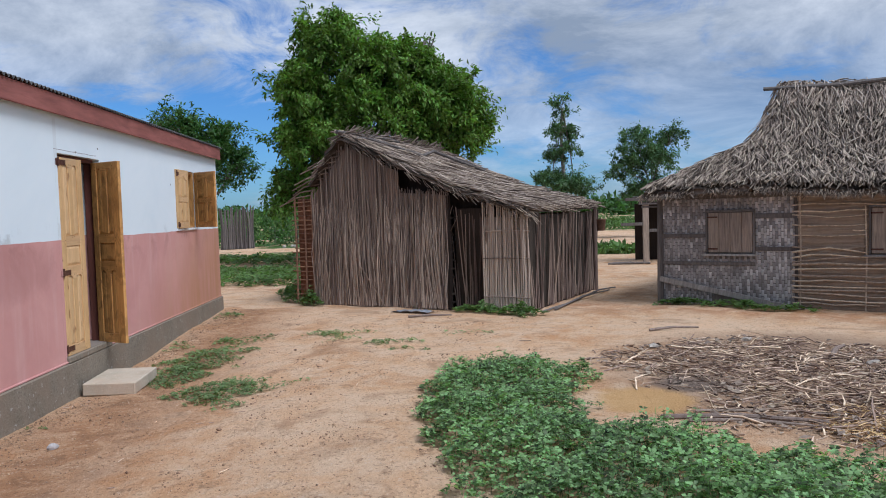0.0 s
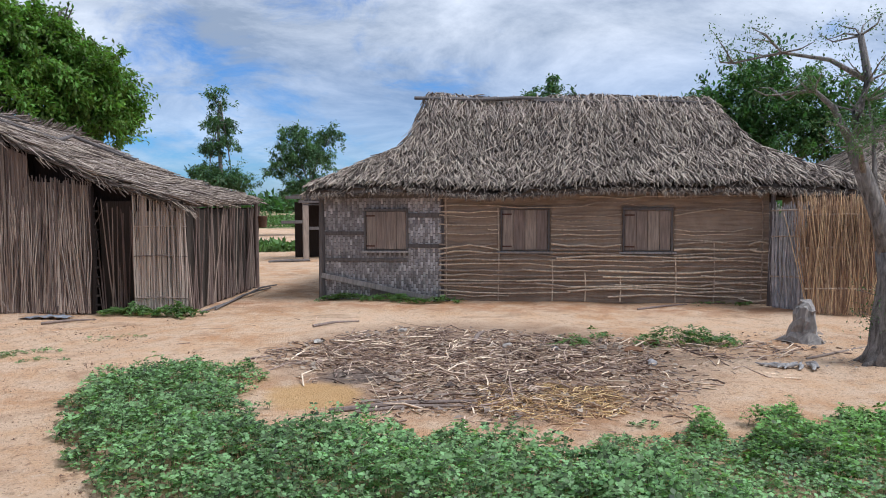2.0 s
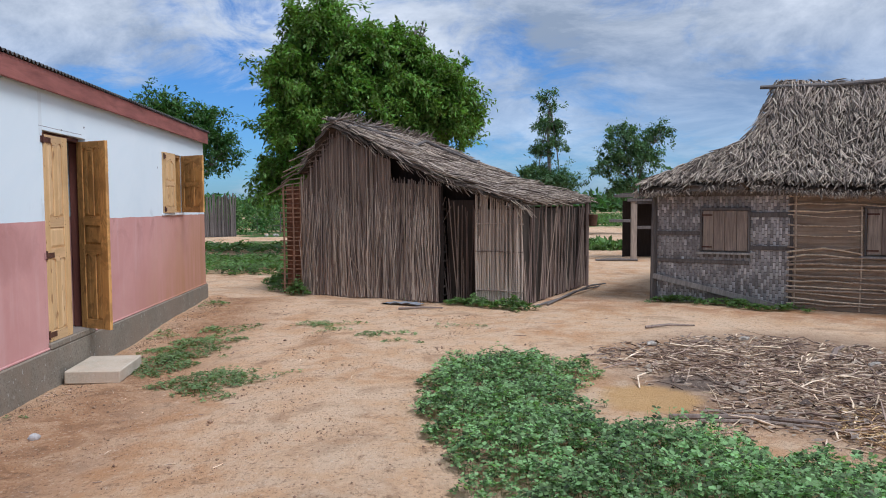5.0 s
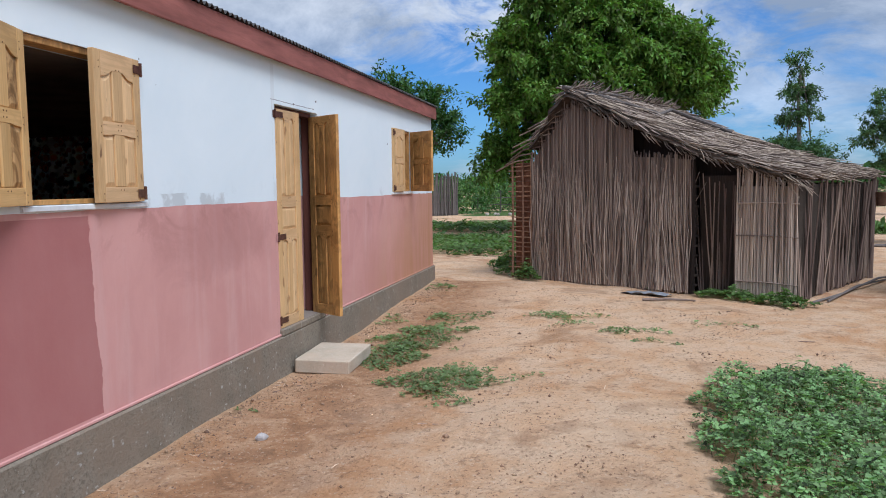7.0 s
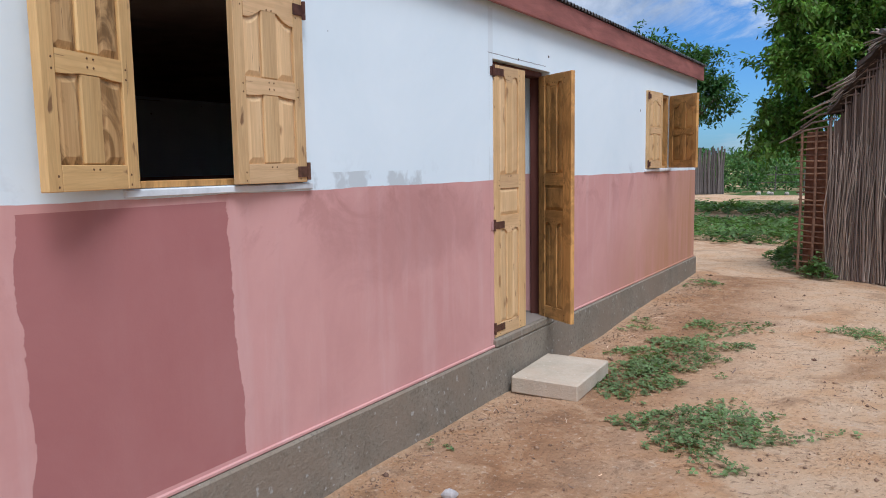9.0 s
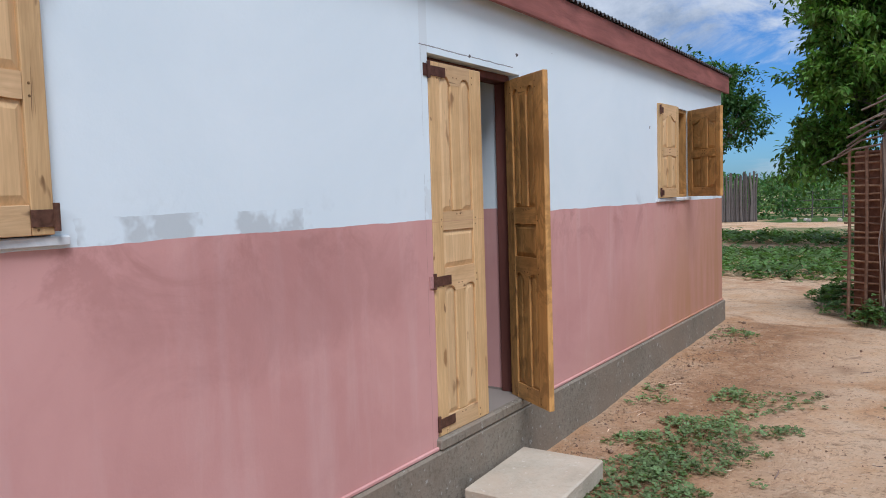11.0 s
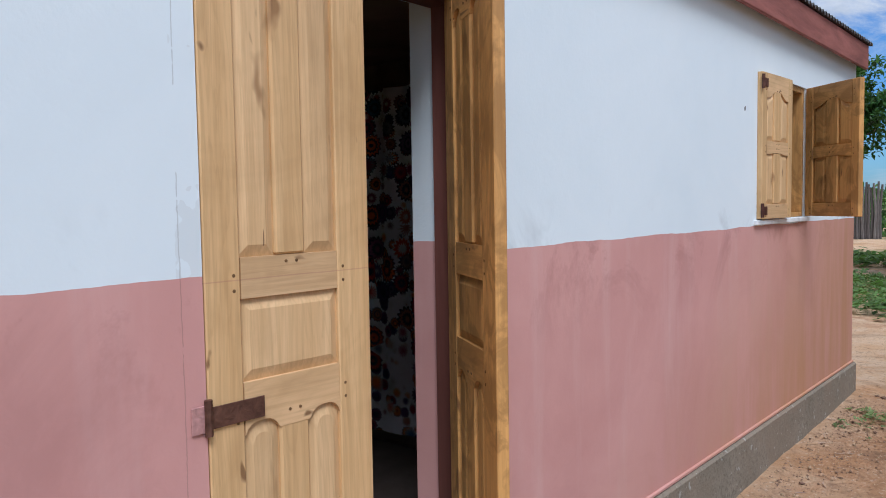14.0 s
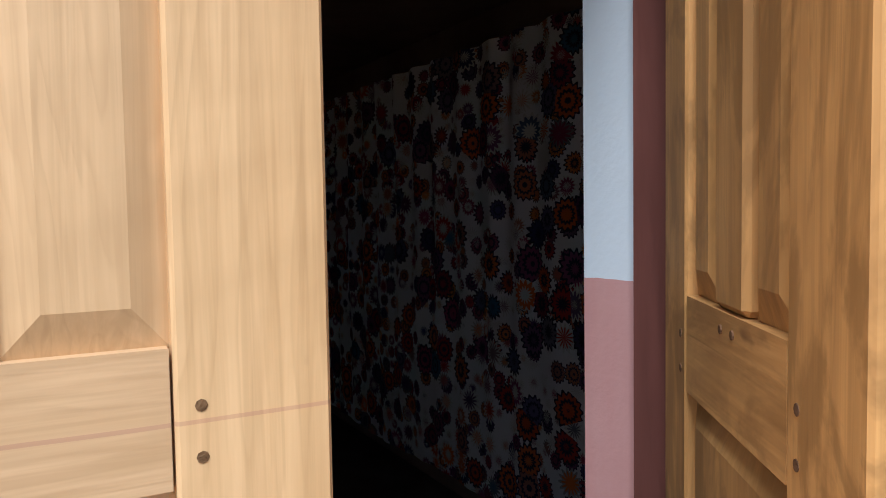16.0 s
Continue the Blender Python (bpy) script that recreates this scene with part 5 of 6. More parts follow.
    part("end_wall", boxes((L - wt, L, wt, D, 0.0, 2.0)), M["mud"], h, "mud end wall")
    part("back_wall", boxes((0.0, L, D - wt, D, 0.0, 2.0)), M["mud"], h, "mud back wall")
    # low porch frame at the far end corner
    for x, y, r, z in ((-0.12, 0.25, 0.032, 1.72), (-0.05, -0.02, 0.04, 1.95)):
        b = bmesh.new()
        tube(b, [(x, y, 0), (x + 0.02, y, z)], [r, r * 0.9], 7)
        part("post", b, M["plank"], h)
    for z in (1.70, 1.78):
        part("rail", boxes((-0.42, 0.02, 0.16, 0.22, z - 0.06, z - 0.03), bevel=0.005), M["plank"], h)
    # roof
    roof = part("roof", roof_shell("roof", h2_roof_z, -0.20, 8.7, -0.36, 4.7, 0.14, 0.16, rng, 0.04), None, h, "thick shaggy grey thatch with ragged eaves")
    thatch_on("thatch", h2_roof_z, -0.14, 8.65, -0.32, 2.3, 19000, 0.25, 0.0120, M["thatch"], rng, roof, "grey thatch straw", 0.30, 0.11)
    thatch_on("thatch", h2_roof_z, -0.10, 8.6, -0.32, 2.25, 1300, 0.30, 0.0075, M["reed_pale"], rng, roof, "pale bleached thatch straw", 0.5, 0.12)
    thatch_on("thatch", h2_roof_z, -0.40, 8.65, 2.3, 4.6, 2500, 0.4, 0.009, M["thatch"], rng, roof, "grey thatch straw", 0.4, 0.05)
    thatch_on("thatch", h2_roof_z, 1.7, 6.7, 1.55, 2.0, 700, 0.42, 0.009, M["reed_pale"], rng, roof, "long pale straw hanging from the ridge", 0.22, 0.14)
    # ragged fringe along the front eave
    n = 2600
    s = rng.uniform(-0.26, 8.65, n)
    p = np.stack((s, -0.32 + rng.normal(0, 0.04, n), h2_roof_z(s, np.full(n, -0.32)) - rng.uniform(0.0, 0.08, n)), 1)
    d = np.stack((rng.normal(0, 0.45, n), -0.55 + rng.normal(0, 0.2, n), -0.75 + rng.normal(0, 0.2, n)), 1)
    v, q = strands(p, d, rng.uniform(0.05, 0.13, n), rng.uniform(0.004, 0.008, n), rng, 0.3)
    part("fringe", mesh_of("fringe", v, q, M["thatch"]), None, roof, "frayed straw eave", kind="stuff")
    # straw bristles over the ridge
    n = 1500
    s = rng.uniform(1.5, 6.8, n)
    p = np.stack((s, rng.normal(2.12, 0.10, n), h2_roof_z(s, np.full(n, 2.12)) - 0.03), 1)
    d = np.stack((rng.normal(0, 0.8, n), rng.normal(-0.2, 0.9, n), np.abs(rng.normal(0.35, 0.3, n))), 1)
    v, q = strands(p, d, rng.uniform(0.06, 0.20, n), rng.uniform(0.004, 0.007, n), rng, 0.3)
    part("bristle", mesh_of("bristle", v, q, M["thatch"]), None, roof, "straw ends along the ridge", kind="stuff")
    for y, z, s0, s1 in ((1.92, 3.70, 1.28, 4.3), (1.90, 3.66, 3.6, 6.95), (2.35, 3.72, 1.5, 6.6)):
        b = bmesh.new()
        run = [(s0, y, z), (s0 * 0.6 + s1 * 0.4, y - 0.02, z - 0.03), (s0 * 0.3 + s1 * 0.7, y + 0.01, z + 0.02), (s1, y, z - 0.02)]
        tube(b, [(q, w, e + 0.03 - 0.036 * max(q - 1.5, 0)) for q, w, e in run], [0.035, 0.04, 0.035, 0.03], 7)
        part("ridge_pole", b, M["plank"], roof, "long grey pole tied along the ridge")
    for s0, v0, s1, v1 in ((3.4, 1.55, 3.95, 1.85), (3.45, 1.5, 4.0, 1.72), (4.0, 1.9, 4.3, 1.3)):
        b = bmesh.new()
        pts = [(s0, v0, float(h2_roof_z(s0, v0)) + 0.05), ((s0 + s1) / 2, (v0 + v1) / 2, float(h2_roof_z((s0 + s1) / 2, (v0 + v1) / 2)) + 0.08), (s1, v1, float(h2_roof_z(s1, v1)) + 0.05)]
        tube(b, pts, [0.025, 0.03, 0.02], 6)
        part("bundle", b, M["thatch"], roof, "loose straw bundle on the roof")


make_house2()


def make_shed():
    """Open frame of planks behind the long house."""
    t = thing("plank_shed", "weathered grey plank shed with a dark open front", "shed", pose(6.85, 21.2, 0))
    part("post", boxes((-0.09, 0.09, -0.03, 0.03, -0.02, 1.72), bevel=0.01), M["plank_brown"], t)
    part("post", boxes((0.66, 0.80, -0.04, 0.04, -0.02, 1.85), bevel=0.01), M["plank"], t)
    # black back wall: the shade of the open front put into colour
    part("back_wall", boxes((0.05, 1.6, 1.2, 1.25, 0.0, 1.75)), M["reed_black"], t)
    part("side_wall", boxes((1.55, 1.6, 0.0, 1.2, 0.0, 1.75)), M["plank"], t)
    for z, x0, x1, y in ((1.88, -0.62, 1.6, -0.05), (1.76, -0.22, 1.6, -0.045), (1.15, -0.75, -0.09, -0.02), (0.95, 0.09, 0.7, 0.0)):
        part("board", boxes((x0, x1, y - 0.02, y + 0.02, z - 0.045, z + 0.045), bevel=0.006), M["plank"], t)
    part("roof", boxes((0.0, 1.7, -0.1, 1.35, 1.94, 1.98), bevel=0.008), M["plank"], t)


make_shed()

# ---- straw screens beside the thatched house ----
def screen(name, m, w, h, mat, label, n, rng, canes=(0.45, 1.1), shaggy=0.05, radius=0.007):
    t = thing(name, label, "fence", m, "screens beside the house")
    p = np.stack((rng.uniform(0, w, n), rng.normal(0, 0.012, n), rng.uniform(0, 0.05, n)), 1)
    d = np.stack((rng.normal(0, shaggy, n), rng.normal(0, shaggy * 0.4, n), np.ones(n)), 1)
    v, q = strands(p, d, h * rng.uniform(0.72, 1.0 + shaggy * 2, n), radius * rng.uniform(0.6, 1.4, n), rng, 0.15)
    part("straw", mesh_of("straw", v, q, mat), None, t, kind="stuff")
    part("backing", boxes((0.0, w, 0.012, 0.02, 0.02, h * 0.9)), M["reed_dark"], t)
    for z in canes:
        b = bmesh.new()
        tube(b, [(-0.04, -0.03, z), (w / 2, -0.036, z + 0.015), (w + 0.04, -0.03, z)], [0.013, 0.014, 0.012], 6)
        part("cane", b, M["stick"], t)
    for x in (0.0, w):
        b = bmesh.new()
        tube(b, [(x, 0.02, 0), (x, 0.02, h + 0.08)], [0.025, 0.02], 7)
        part("post", b, M["plank"], t)
    return t


rng = np.random.default_rng(31)
screen("reed_screen", pose(9.86, 7.30, 0, 0, 0, -80), 0.62, 1.58, M["mat_pale"], "silvery grey reed screen beside the mud wall", 420, rng, (0.5, 1.12, 1.52), 0.015)
screen("straw_screen", pose(9.72, 6.62, 0, 0, 0, -40), 0.98, 1.52, M["screen_straw"], "shaggy golden straw screen tied with canes", 1500, rng, (0.38, 0.98, 1.46), 0.085, 0.0055)
screen("reed_screen", pose(10.95, 6.30, 0, 0, 0, -42), 1.6, 1.6, M["reed_pale"], "pale reed screen behind the tree", 620, rng, (0.4, 1.0), 0.02)
for x, y, z, lean in ((9.93, 7.42, 1.95, 3), (10.95, 6.35, 1.8, -2)):
    b = bmesh.new()
    tube(b, [(0, 0, 0), (0.02, 0, z / 2), (0.05 * lean / 3, 0, z)], [0.045, 0.04, 0.03], 8)
    ob = new("post", mesh_bm("post", b, M["plank"]))
    ob.matrix_basis = pose(x, y, 0)
    tagged(ob, "rough grey wooden post beside the screens", "post", "posts by the screens")

# ---- third thatched roof beyond the screens ----
def make_house3():
    rng = np.random.default_rng(41)
    m = pose(12.6, 7.3, 0, 0, 0, -30)
    h = thing("thatched_hut", "far grey thatched hut behind the screens", "hut", m)
    zf = lambda s, v: np.minimum(np.minimum(lerp_table(v, ((-0.6, 1.75), (2.0, 3.25))), lerp_table(-v, ((-4.6, 1.75), (-2.0, 3.25)))), np.minimum(lerp_table(s, ((-0.6, 1.8), (1.5, 3.3))), 9.0))
    part("wall", boxes((0, 5.0, 0, 4.0, 0, 1.9)), M["mud"], h, "brown mud wall")
    roof = part("roof", roof_shell("roof", zf, -0.6, 5.6, -0.6, 4.6, 0.2, 0.15, rng, 0.02), None, h, "grey thatched roof")
    thatch_on("thatch", zf, -0.6, 5.5, -0.55, 2.3, 5000, 0.4, 0.010, M["thatch"], rng, roof, "grey thatch straw", 0.4, 0.05)


make_house3()


# ---- trees ----
def limb_tree(name, label, base, trunk, blobs, n_clump, per, leaf_size, mat, rng, droop=0.2, spread=0.35, bark_r=0.2, category="tree"):
    """Trunk and limbs reaching into the crown's masses, with leaves in loose sprays round the twig ends."""
    t = thing(name, label, category, pose(*base))
    b = bmesh.new()
    fork = Vector(trunk[-1])
    n = len(trunk)
    tube(b, trunk, [bark_r * (1 - 0.45 * i / max(1, n - 1)) for i in range(n)], 9)
    for c, r in blobs:
        c = Vector(c)
        mid = fork.lerp(c, 0.5) + Vector(rng.normal(0, 0.12 * max(r), 3))
        tube(b, [fork - Vector((0, 0, 0.1)), mid, c], [bark_r * 0.42, bark_r * 0.28, bark_r * 0.12], 6)
        for _ in range(7):
            d = Vector(unit(rng, 1)[0])
            e = c + Vector((d.x * r[0], d.y * r[1], abs(d.z) * r[2])) * 0.8
            tube(b, [mid.lerp(c, 0.7), c.lerp(e, 0.5) + Vector(rng.normal(0, 0.1, 3)), e], [bark_r * 0.12, bark_r * 0.08, bark_r * 0.03], 5)
    part("trunk", b, M["bark"], t, "grey bark trunk and limbs", smooth=True)
    vol = np.array([r[0] * r[1] * r[2] for _, r in blobs]) ** 0.67
    which = rng.choice(len(blobs), n_clump, p=vol / vol.sum())
    cc, rr = np.array([c for c, _ in blobs])[which], np.array([r for _, r in blobs])[which]
    d = unit(rng, n_clump)
    d[:, 2] = np.where(d[:, 2] < -0.35, -d[:, 2], d[:, 2])
    clumps = cc + d * rr * np.where(rng.uniform(size=(n_clump, 1)) < 0.12, rng.uniform(1.05, 1.22, (n_clump, 1)), rng.uniform(0.55, 1.05, (n_clump, 1)))
    k = n_clump * per
    own = np.repeat(np.arange(n_clump), per)
    size = rng.uniform(0.6, 1.4, n_clump)[own] * spread
    axis = d[own] * 0.6 + rng.normal(0, 0.5, (n_clump, 3))[own]
    along = rng.uniform(-1, 1, k)
    pos = clumps[own] + axis * (along * size)[:, None] + rng.normal(0, 0.35, (k, 3)) * size[:, None] * 0.6
    pos[:, 2] -= droop * along ** 2 * size
    up = unit(rng, k) + axis * 0.7
    up[:, 2] -= droop * 1.5
    nrm = unit(rng, k) * 0.7 + np.array([0, 0, 1.0])
    L = leaf_size * rng.uniform(0.6, 1.4, k)
    v, q = leaves(pos, nrm, up, L, L * 0.42, rng)
    part("crown", mesh_of("crown", v, q, mat), None, t, "green leaves in loose sprays", kind="stuff")
    return t


rng = np.random.default_rng(51)
limb_tree("tree", "large leafy green tree behind the reed hut", (-0.9, 23.5, 0), [(0, 0, 0), (0.1, 0, 1.2), (0.0, 0.1, 2.2)],
          [((-1.6, 0, 6.75), (1.05, 1.3, 1.0)), ((-2.25, 0, 5.3), (1.1, 1.4, 1.2)), ((-0.1, 0, 6.2), (1.4, 1.6, 0.95)), ((1.0, 0, 6.3), (0.65, 0.9, 0.65)), ((2.0, 0, 5.1), (1.15, 1.4, 0.95)),
           ((2.45, 0, 4.0), (1.1, 1.4, 1.15)), ((0.0, -0.5, 4.6), (2.2, 1.8, 1.4)), ((0.2, -0.2, 3.2), (2.4, 1.5, 1.0)), ((-2.5, -0.3, 3.7), (0.95, 1.3, 1.2)), ((-2.8, 0, 2.2), (0.75, 1.1, 0.95)), ((-2.3, 0, 7.5), (0.35, 0.4, 0.4)), ((-1.2, 0, 7.75), (0.3, 0.4, 0.3)),
           ((1.55, 0, 6.95), (0.2, 0.3, 0.35)), ((1.95, 0, 6.2), (0.22, 0.3, 0.35)), ((2.75, 0, 5.9), (0.3, 0.3, 0.35))],
          1320, 90, 0.155, M["tree_leaf"], rng, 0.5, 0.40, 0.28)
limb_tree("tree", "dark green leafy tree behind the painted house", (-7.6, 26.4, 0), [(0, 0, 0), (0.1, 0, 1.5), (0, 0, 2.4)],
          [((-0.6, 0, 4.9), (0.75, 0.9, 0.65)), ((0.6, 0, 4.2), (0.9, 1.0, 0.95)), ((1.1, 0, 3.2), (0.75, 1.0, 0.9)), ((-0.3, 0, 3.3), (1.2, 1.2, 0.9))], 230, 60, 0.15, M["dark_leaf"], rng, 0.3, 0.4, 0.2)
limb_tree("tree", "tall slender gum tree with an airy crown", (8.4, 40.5, 0), [(0, 0, 0), (0.1, 0, 3.0), (0, 0, 5.5), (0.1, 0, 7.2)],
          [((0, 0, 7.1), (0.55, 0.6, 1.0)), ((0.1, 0, 5.8), (0.8, 0.8, 0.7)), ((0.4, 0, 4.9), (0.75, 0.7, 0.5)), ((-0.4, 0, 4.4), (0.6, 0.6, 0.5)), ((-0.6, 0, 2.9), (1.3, 1.2, 0.9)), ((0.7, 0, 2.6), (1.1, 1.1, 0.8))], 210, 60, 0.16, M["gum_leaf"], rng, 0.4, 0.36, 0.13)
limb_tree("tree", "bushy grey-green gum tree in the distance", (12.9, 39.3, 0), [(0, 0, 0), (0, 0, 1.8), (0.1, 0, 2.8)],
          [((-0.6, 0, 4.9), (1.1, 1.1, 1.0)), ((-1.4, 0, 3.6), (0.9, 1.0, 0.9)), ((0.3, 0, 3.9), (1.2, 1.1, 1.0)), ((1.2, 0, 5.2), (0.65, 0.7, 0.95)), ((0.1, 0, 2.5), (1.5, 1.2, 0.8))], 240, 60, 0.16, M["gum_leaf"], rng, 0.5, 0.36, 0.16)
limb_tree("tree", "round green tree behind the thatched house", (17.4, 13.4, 0), [(0, 0, 0), (0.1, 0, 1.4), (0, 0, 2.4)],
          [((0, 0, 4.3), (1.6, 1.6, 1.2)), ((-0.9, 0.8, 3.7), (1.2, 1.3, 1.1)), ((1.0, -1.3, 3.4), (1.4, 1.5, 1.2)), ((1.8, -2.2, 2.9), (1.2, 1.3, 1.0)), ((-0.2, 0, 2.8), (1.8, 1.6, 1.0))], 380, 70, 0.15, M["dark_leaf"], rng, 0.3, 0.4, 0.2)
for x, y, z in ((22.9, 32.3, 7.0), (23.8, 31.7, 7.7), (24.8, 31.0, 6.9)):
    limb_tree("tree", "far gum tree top above the thatch", (x, y, 0), [(0, 0, 0), (0, 0, z * 0.5), (0, 0, z - 0.6)], [((0, 0, z), (0.5, 0.5, 0.7)), ((0, 0, z - 1.2), (0.8, 0.8, 0.7))], 50, 40, 0.2, M["gum_leaf"], rng, 0.4, 0.34, 0.12)


def make_yard_tree():
    """The bare crooked tree with thin feathery leaves that stands in the yard."""
    rng = np.random.default_rng(61)
    ax, ay = Vector((0.86, -0.51, 0)), Vector((0.51, 0.86, 0))
    t = thing("yard_tree", "crooked grey-barked tree with sparse feathery leaves", "tree", pose(7.40, 4.05, 0))
    P = lambda a, c, z: ax * a + ay * c + Vector((0, 0, z))
    b = bmesh.new()
    tube(b, [P(-0.02, 0, -0.05), P(0, 0, 0.12), P(0.0, 0, 0.5), P(0.05, 0, 0.85), P(0.0, 0, 1.15)], [0.24, 0.18, 0.15, 0.15, 0.135], 12)
    tube(b, [P(0.10, 0.05, -0.05), P(0.09, 0.04, 0.4), P(0.07, 0.03, 0.8)], [0.13, 0.11, 0.09], 8)
    limbs = [
        ([P(0.0, 0, 1.05), P(-0.10, 0, 1.45), P(-0.26, 0, 1.85), P(-0.40, 0, 2.2), P(-0.36, 0, 2.55), P(-0.26, 0, 2.85), P(-0.35, 0, 3.3)], 0.105),
        ([P(-0.40, 0, 2.2), P(-0.55, 0.1, 2.6), P(-0.75, 0.1, 2.78), P(-1.05, 0.2, 2.75)], 0.045),
        ([P(-0.28, 0, 1.9), P(-0.42, -0.2, 2.15), P(-0.55, -0.3, 2.25)], 0.04),
        ([P(0.02, 0, 1.1), P(0.08, 0.1, 1.5), P(0.16, 0.1, 1.95), P(0.28, 0.2, 2.45), P(0.40, 0.2, 2.95), P(0.42, 0.3, 3.6)], 0.07),
        ([P(0.03, 0, 0.85), P(0.22, -0.1, 1.15), P(0.38, -0.2, 1.45), P(0.62, -0.2, 1.75), P(0.85, -0.3, 2.3)], 0.06),
        ([P(0.16, 0.1, 1.95), P(0.36, 0.0, 2.1), P(0.6, -0.1, 2.35), P(0.8, 0, 2.9)], 0.04),
        ([P(-0.12, 0, 1.5), P(-0.06, 0.2, 1.8), P(-0.04, 0.3, 2.3), P(-0.1, 0.3, 2.7)], 0.035),
        ([P(-0.26, 0, 2.85), P(-0.55, 0.2, 3.1), P(-1.0, 0.3, 3.2), P(-1.5, 0.3, 3.1)], 0.03),
    ]
    tips = []
    for pts, r in limbs:
        n = len(pts)
        tube(b, pts, [r * (1 - 0.7 * i / (n - 1)) for i in range(n)], 7)
        tips += pts[n // 2:]
    for q in range(7):
        an = q * 0.9 + 0.3
        d = Vector((math.cos(an), math.sin(an), 0))
        tube(b, [d * 0.34 + Vector((0, 0, -0.05)), d * 0.20 + Vector((0, 0, 0.03)), d * 0.10 + Vector((0, 0, 0.22)), d * 0.07 + Vector((0, 0, 0.5))], [0.02, 0.05, 0.06, 0.05], 7)
    for v in b.verts:
        r = v.co.xy.length
        k = 0.028 if v.co.z < 1.3 and r < 0.4 else 0.010
        v.co += Vector((noise.noise(v.co * Vector((11, 11, 4)).x), noise.noise(v.co * 11 + Vector((4, 0, 0))), 0)) * k
    part("trunk", b, M["bark"], t, "fissured grey trunk, forked low", smooth=True)
    b = bmesh.new()
    sprays = []
    for p in tips:
        for _ in range(5):
            d = Vector(unit(rng, 1)[0])
            d.z = abs(d.z) * 0.6
            e = p + d * rng.uniform(0.25, 0.6)
            tube(b, [p, p.lerp(e, 0.5) + Vector(rng.normal(0, 0.03, 3)), e], [0.012, 0.008, 0.003], 4)
            if p.z > 1.9:
                sprays += [p.lerp(e, q) for q in (0.45, 0.7, 0.85, 1.0)]
    for _ in range(26):
        a = rng.uniform(0, 6.28)
        p = P(0, 0, rng.uniform(0.25, 0.75)) + Vector((math.cos(a), math.sin(a), 0)) * 0.10
        e = p + Vector((math.cos(a), math.sin(a), rng.uniform(-0.1, 0.5))) * rng.uniform(0.08, 0.22)
        tube(b, [p, e], [0.005, 0.002], 4)
        sprays.append(e)
    part("twig", b, M["bark"], t, "thin bare twigs", kind="stuff")
    c = np.array([tuple(p) for p in sprays])
    k = len(c) * 16
    own = np.repeat(np.arange(len(c)), 16)
    pos = c[own] + rng.normal(0, 0.07, (k, 3))
    L = rng.uniform(0.02, 0.045, k)
    v, q = leaves(pos, unit(rng, k) + np.array([0, 0, 0.8]), unit(rng, k), L, L * 0.4, rng)
    part("leaf_sprays", mesh_of("leaf_sprays", v, q, M["acacia_leaf"]), None, t, "tiny pale green feathery leaves", kind="stuff")


make_yard_tree()

# tree stump
b = bmesh.new()
rows_z = [-0.03, 0.02, 0.07, 0.14, 0.22, 0.30, 0.38, 0.46, 0.52, 0.57]
tube(b, [(0.004 * i, 0, z) for i, z in enumerate(rows_z)], [0.25, 0.21, 0.175, 0.15, 0.13, 0.12, 0.115, 0.105, 0.095, 0.05], 22)
for v in b.verts:
    a = math.atan2(v.co.y, v.co.x)
    lobe = 1 + (0.22 * math.sin(3 * a + 0.7) + 0.13 * math.sin(7 * a)) * (1.1 - v.co.z)
    v.co.x, v.co.y = v.co.x * lobe, v.co.y * lobe
    v.co += Vector((noise.noise(v.co * 16), noise.noise(v.co * 16 + Vector((5, 0, 0))), 1.3 * noise.noise(v.co * 14 + Vector((0, 3, 0))))) * 0.042
ob = new("stump", mesh_bm("stump", b, M["stump_wood"]))
ob.matrix_basis = pose(7.76, 5.25, 0) @ Matrix.Diagonal((1.0, 1.0, 0.82, 1.0))
tagged(ob, "weathered pale grey stump standing in the yard", "stump")


# ---- low plants ----
def inside(px, py, poly):
    c = np.zeros(len(px), bool)
    n = len(poly)
    for i in range(n):
        (x0, y0), (x1, y1) = poly[i], poly[(i + 1) % n]
        hit = ((y0 > py) != (y1 > py)) & (px < (x1 - x0) * (py - y0) / (y1 - y0 + 1e-12) + x0)
        c ^= hit
    return c


def edge_dist(px, py, poly):
    d = np.full(len(px), 1e9)
    n = len(poly)
    for i in range(n):
        a, b = np.array(poly[i]), np.array(poly[(i + 1) % n])
        ab = b - a
        t = np.clip(((px - a[0]) * ab[0] + (py - a[1]) * ab[1]) / (ab @ ab), 0, 1)
        d = np.minimum(d, np.hypot(px - a[0] - t * ab[0], py - a[1] - t * ab[1]))
    return d


def lump(px, py):
    return 0.5 + 0.25 * np.sin(px * 5.1 + 1.3 * np.sin(py * 3.7)) + 0.25 * np.sin(py * 6.3 + 1.7 * np.sin(px * 4.1 + 0.8))


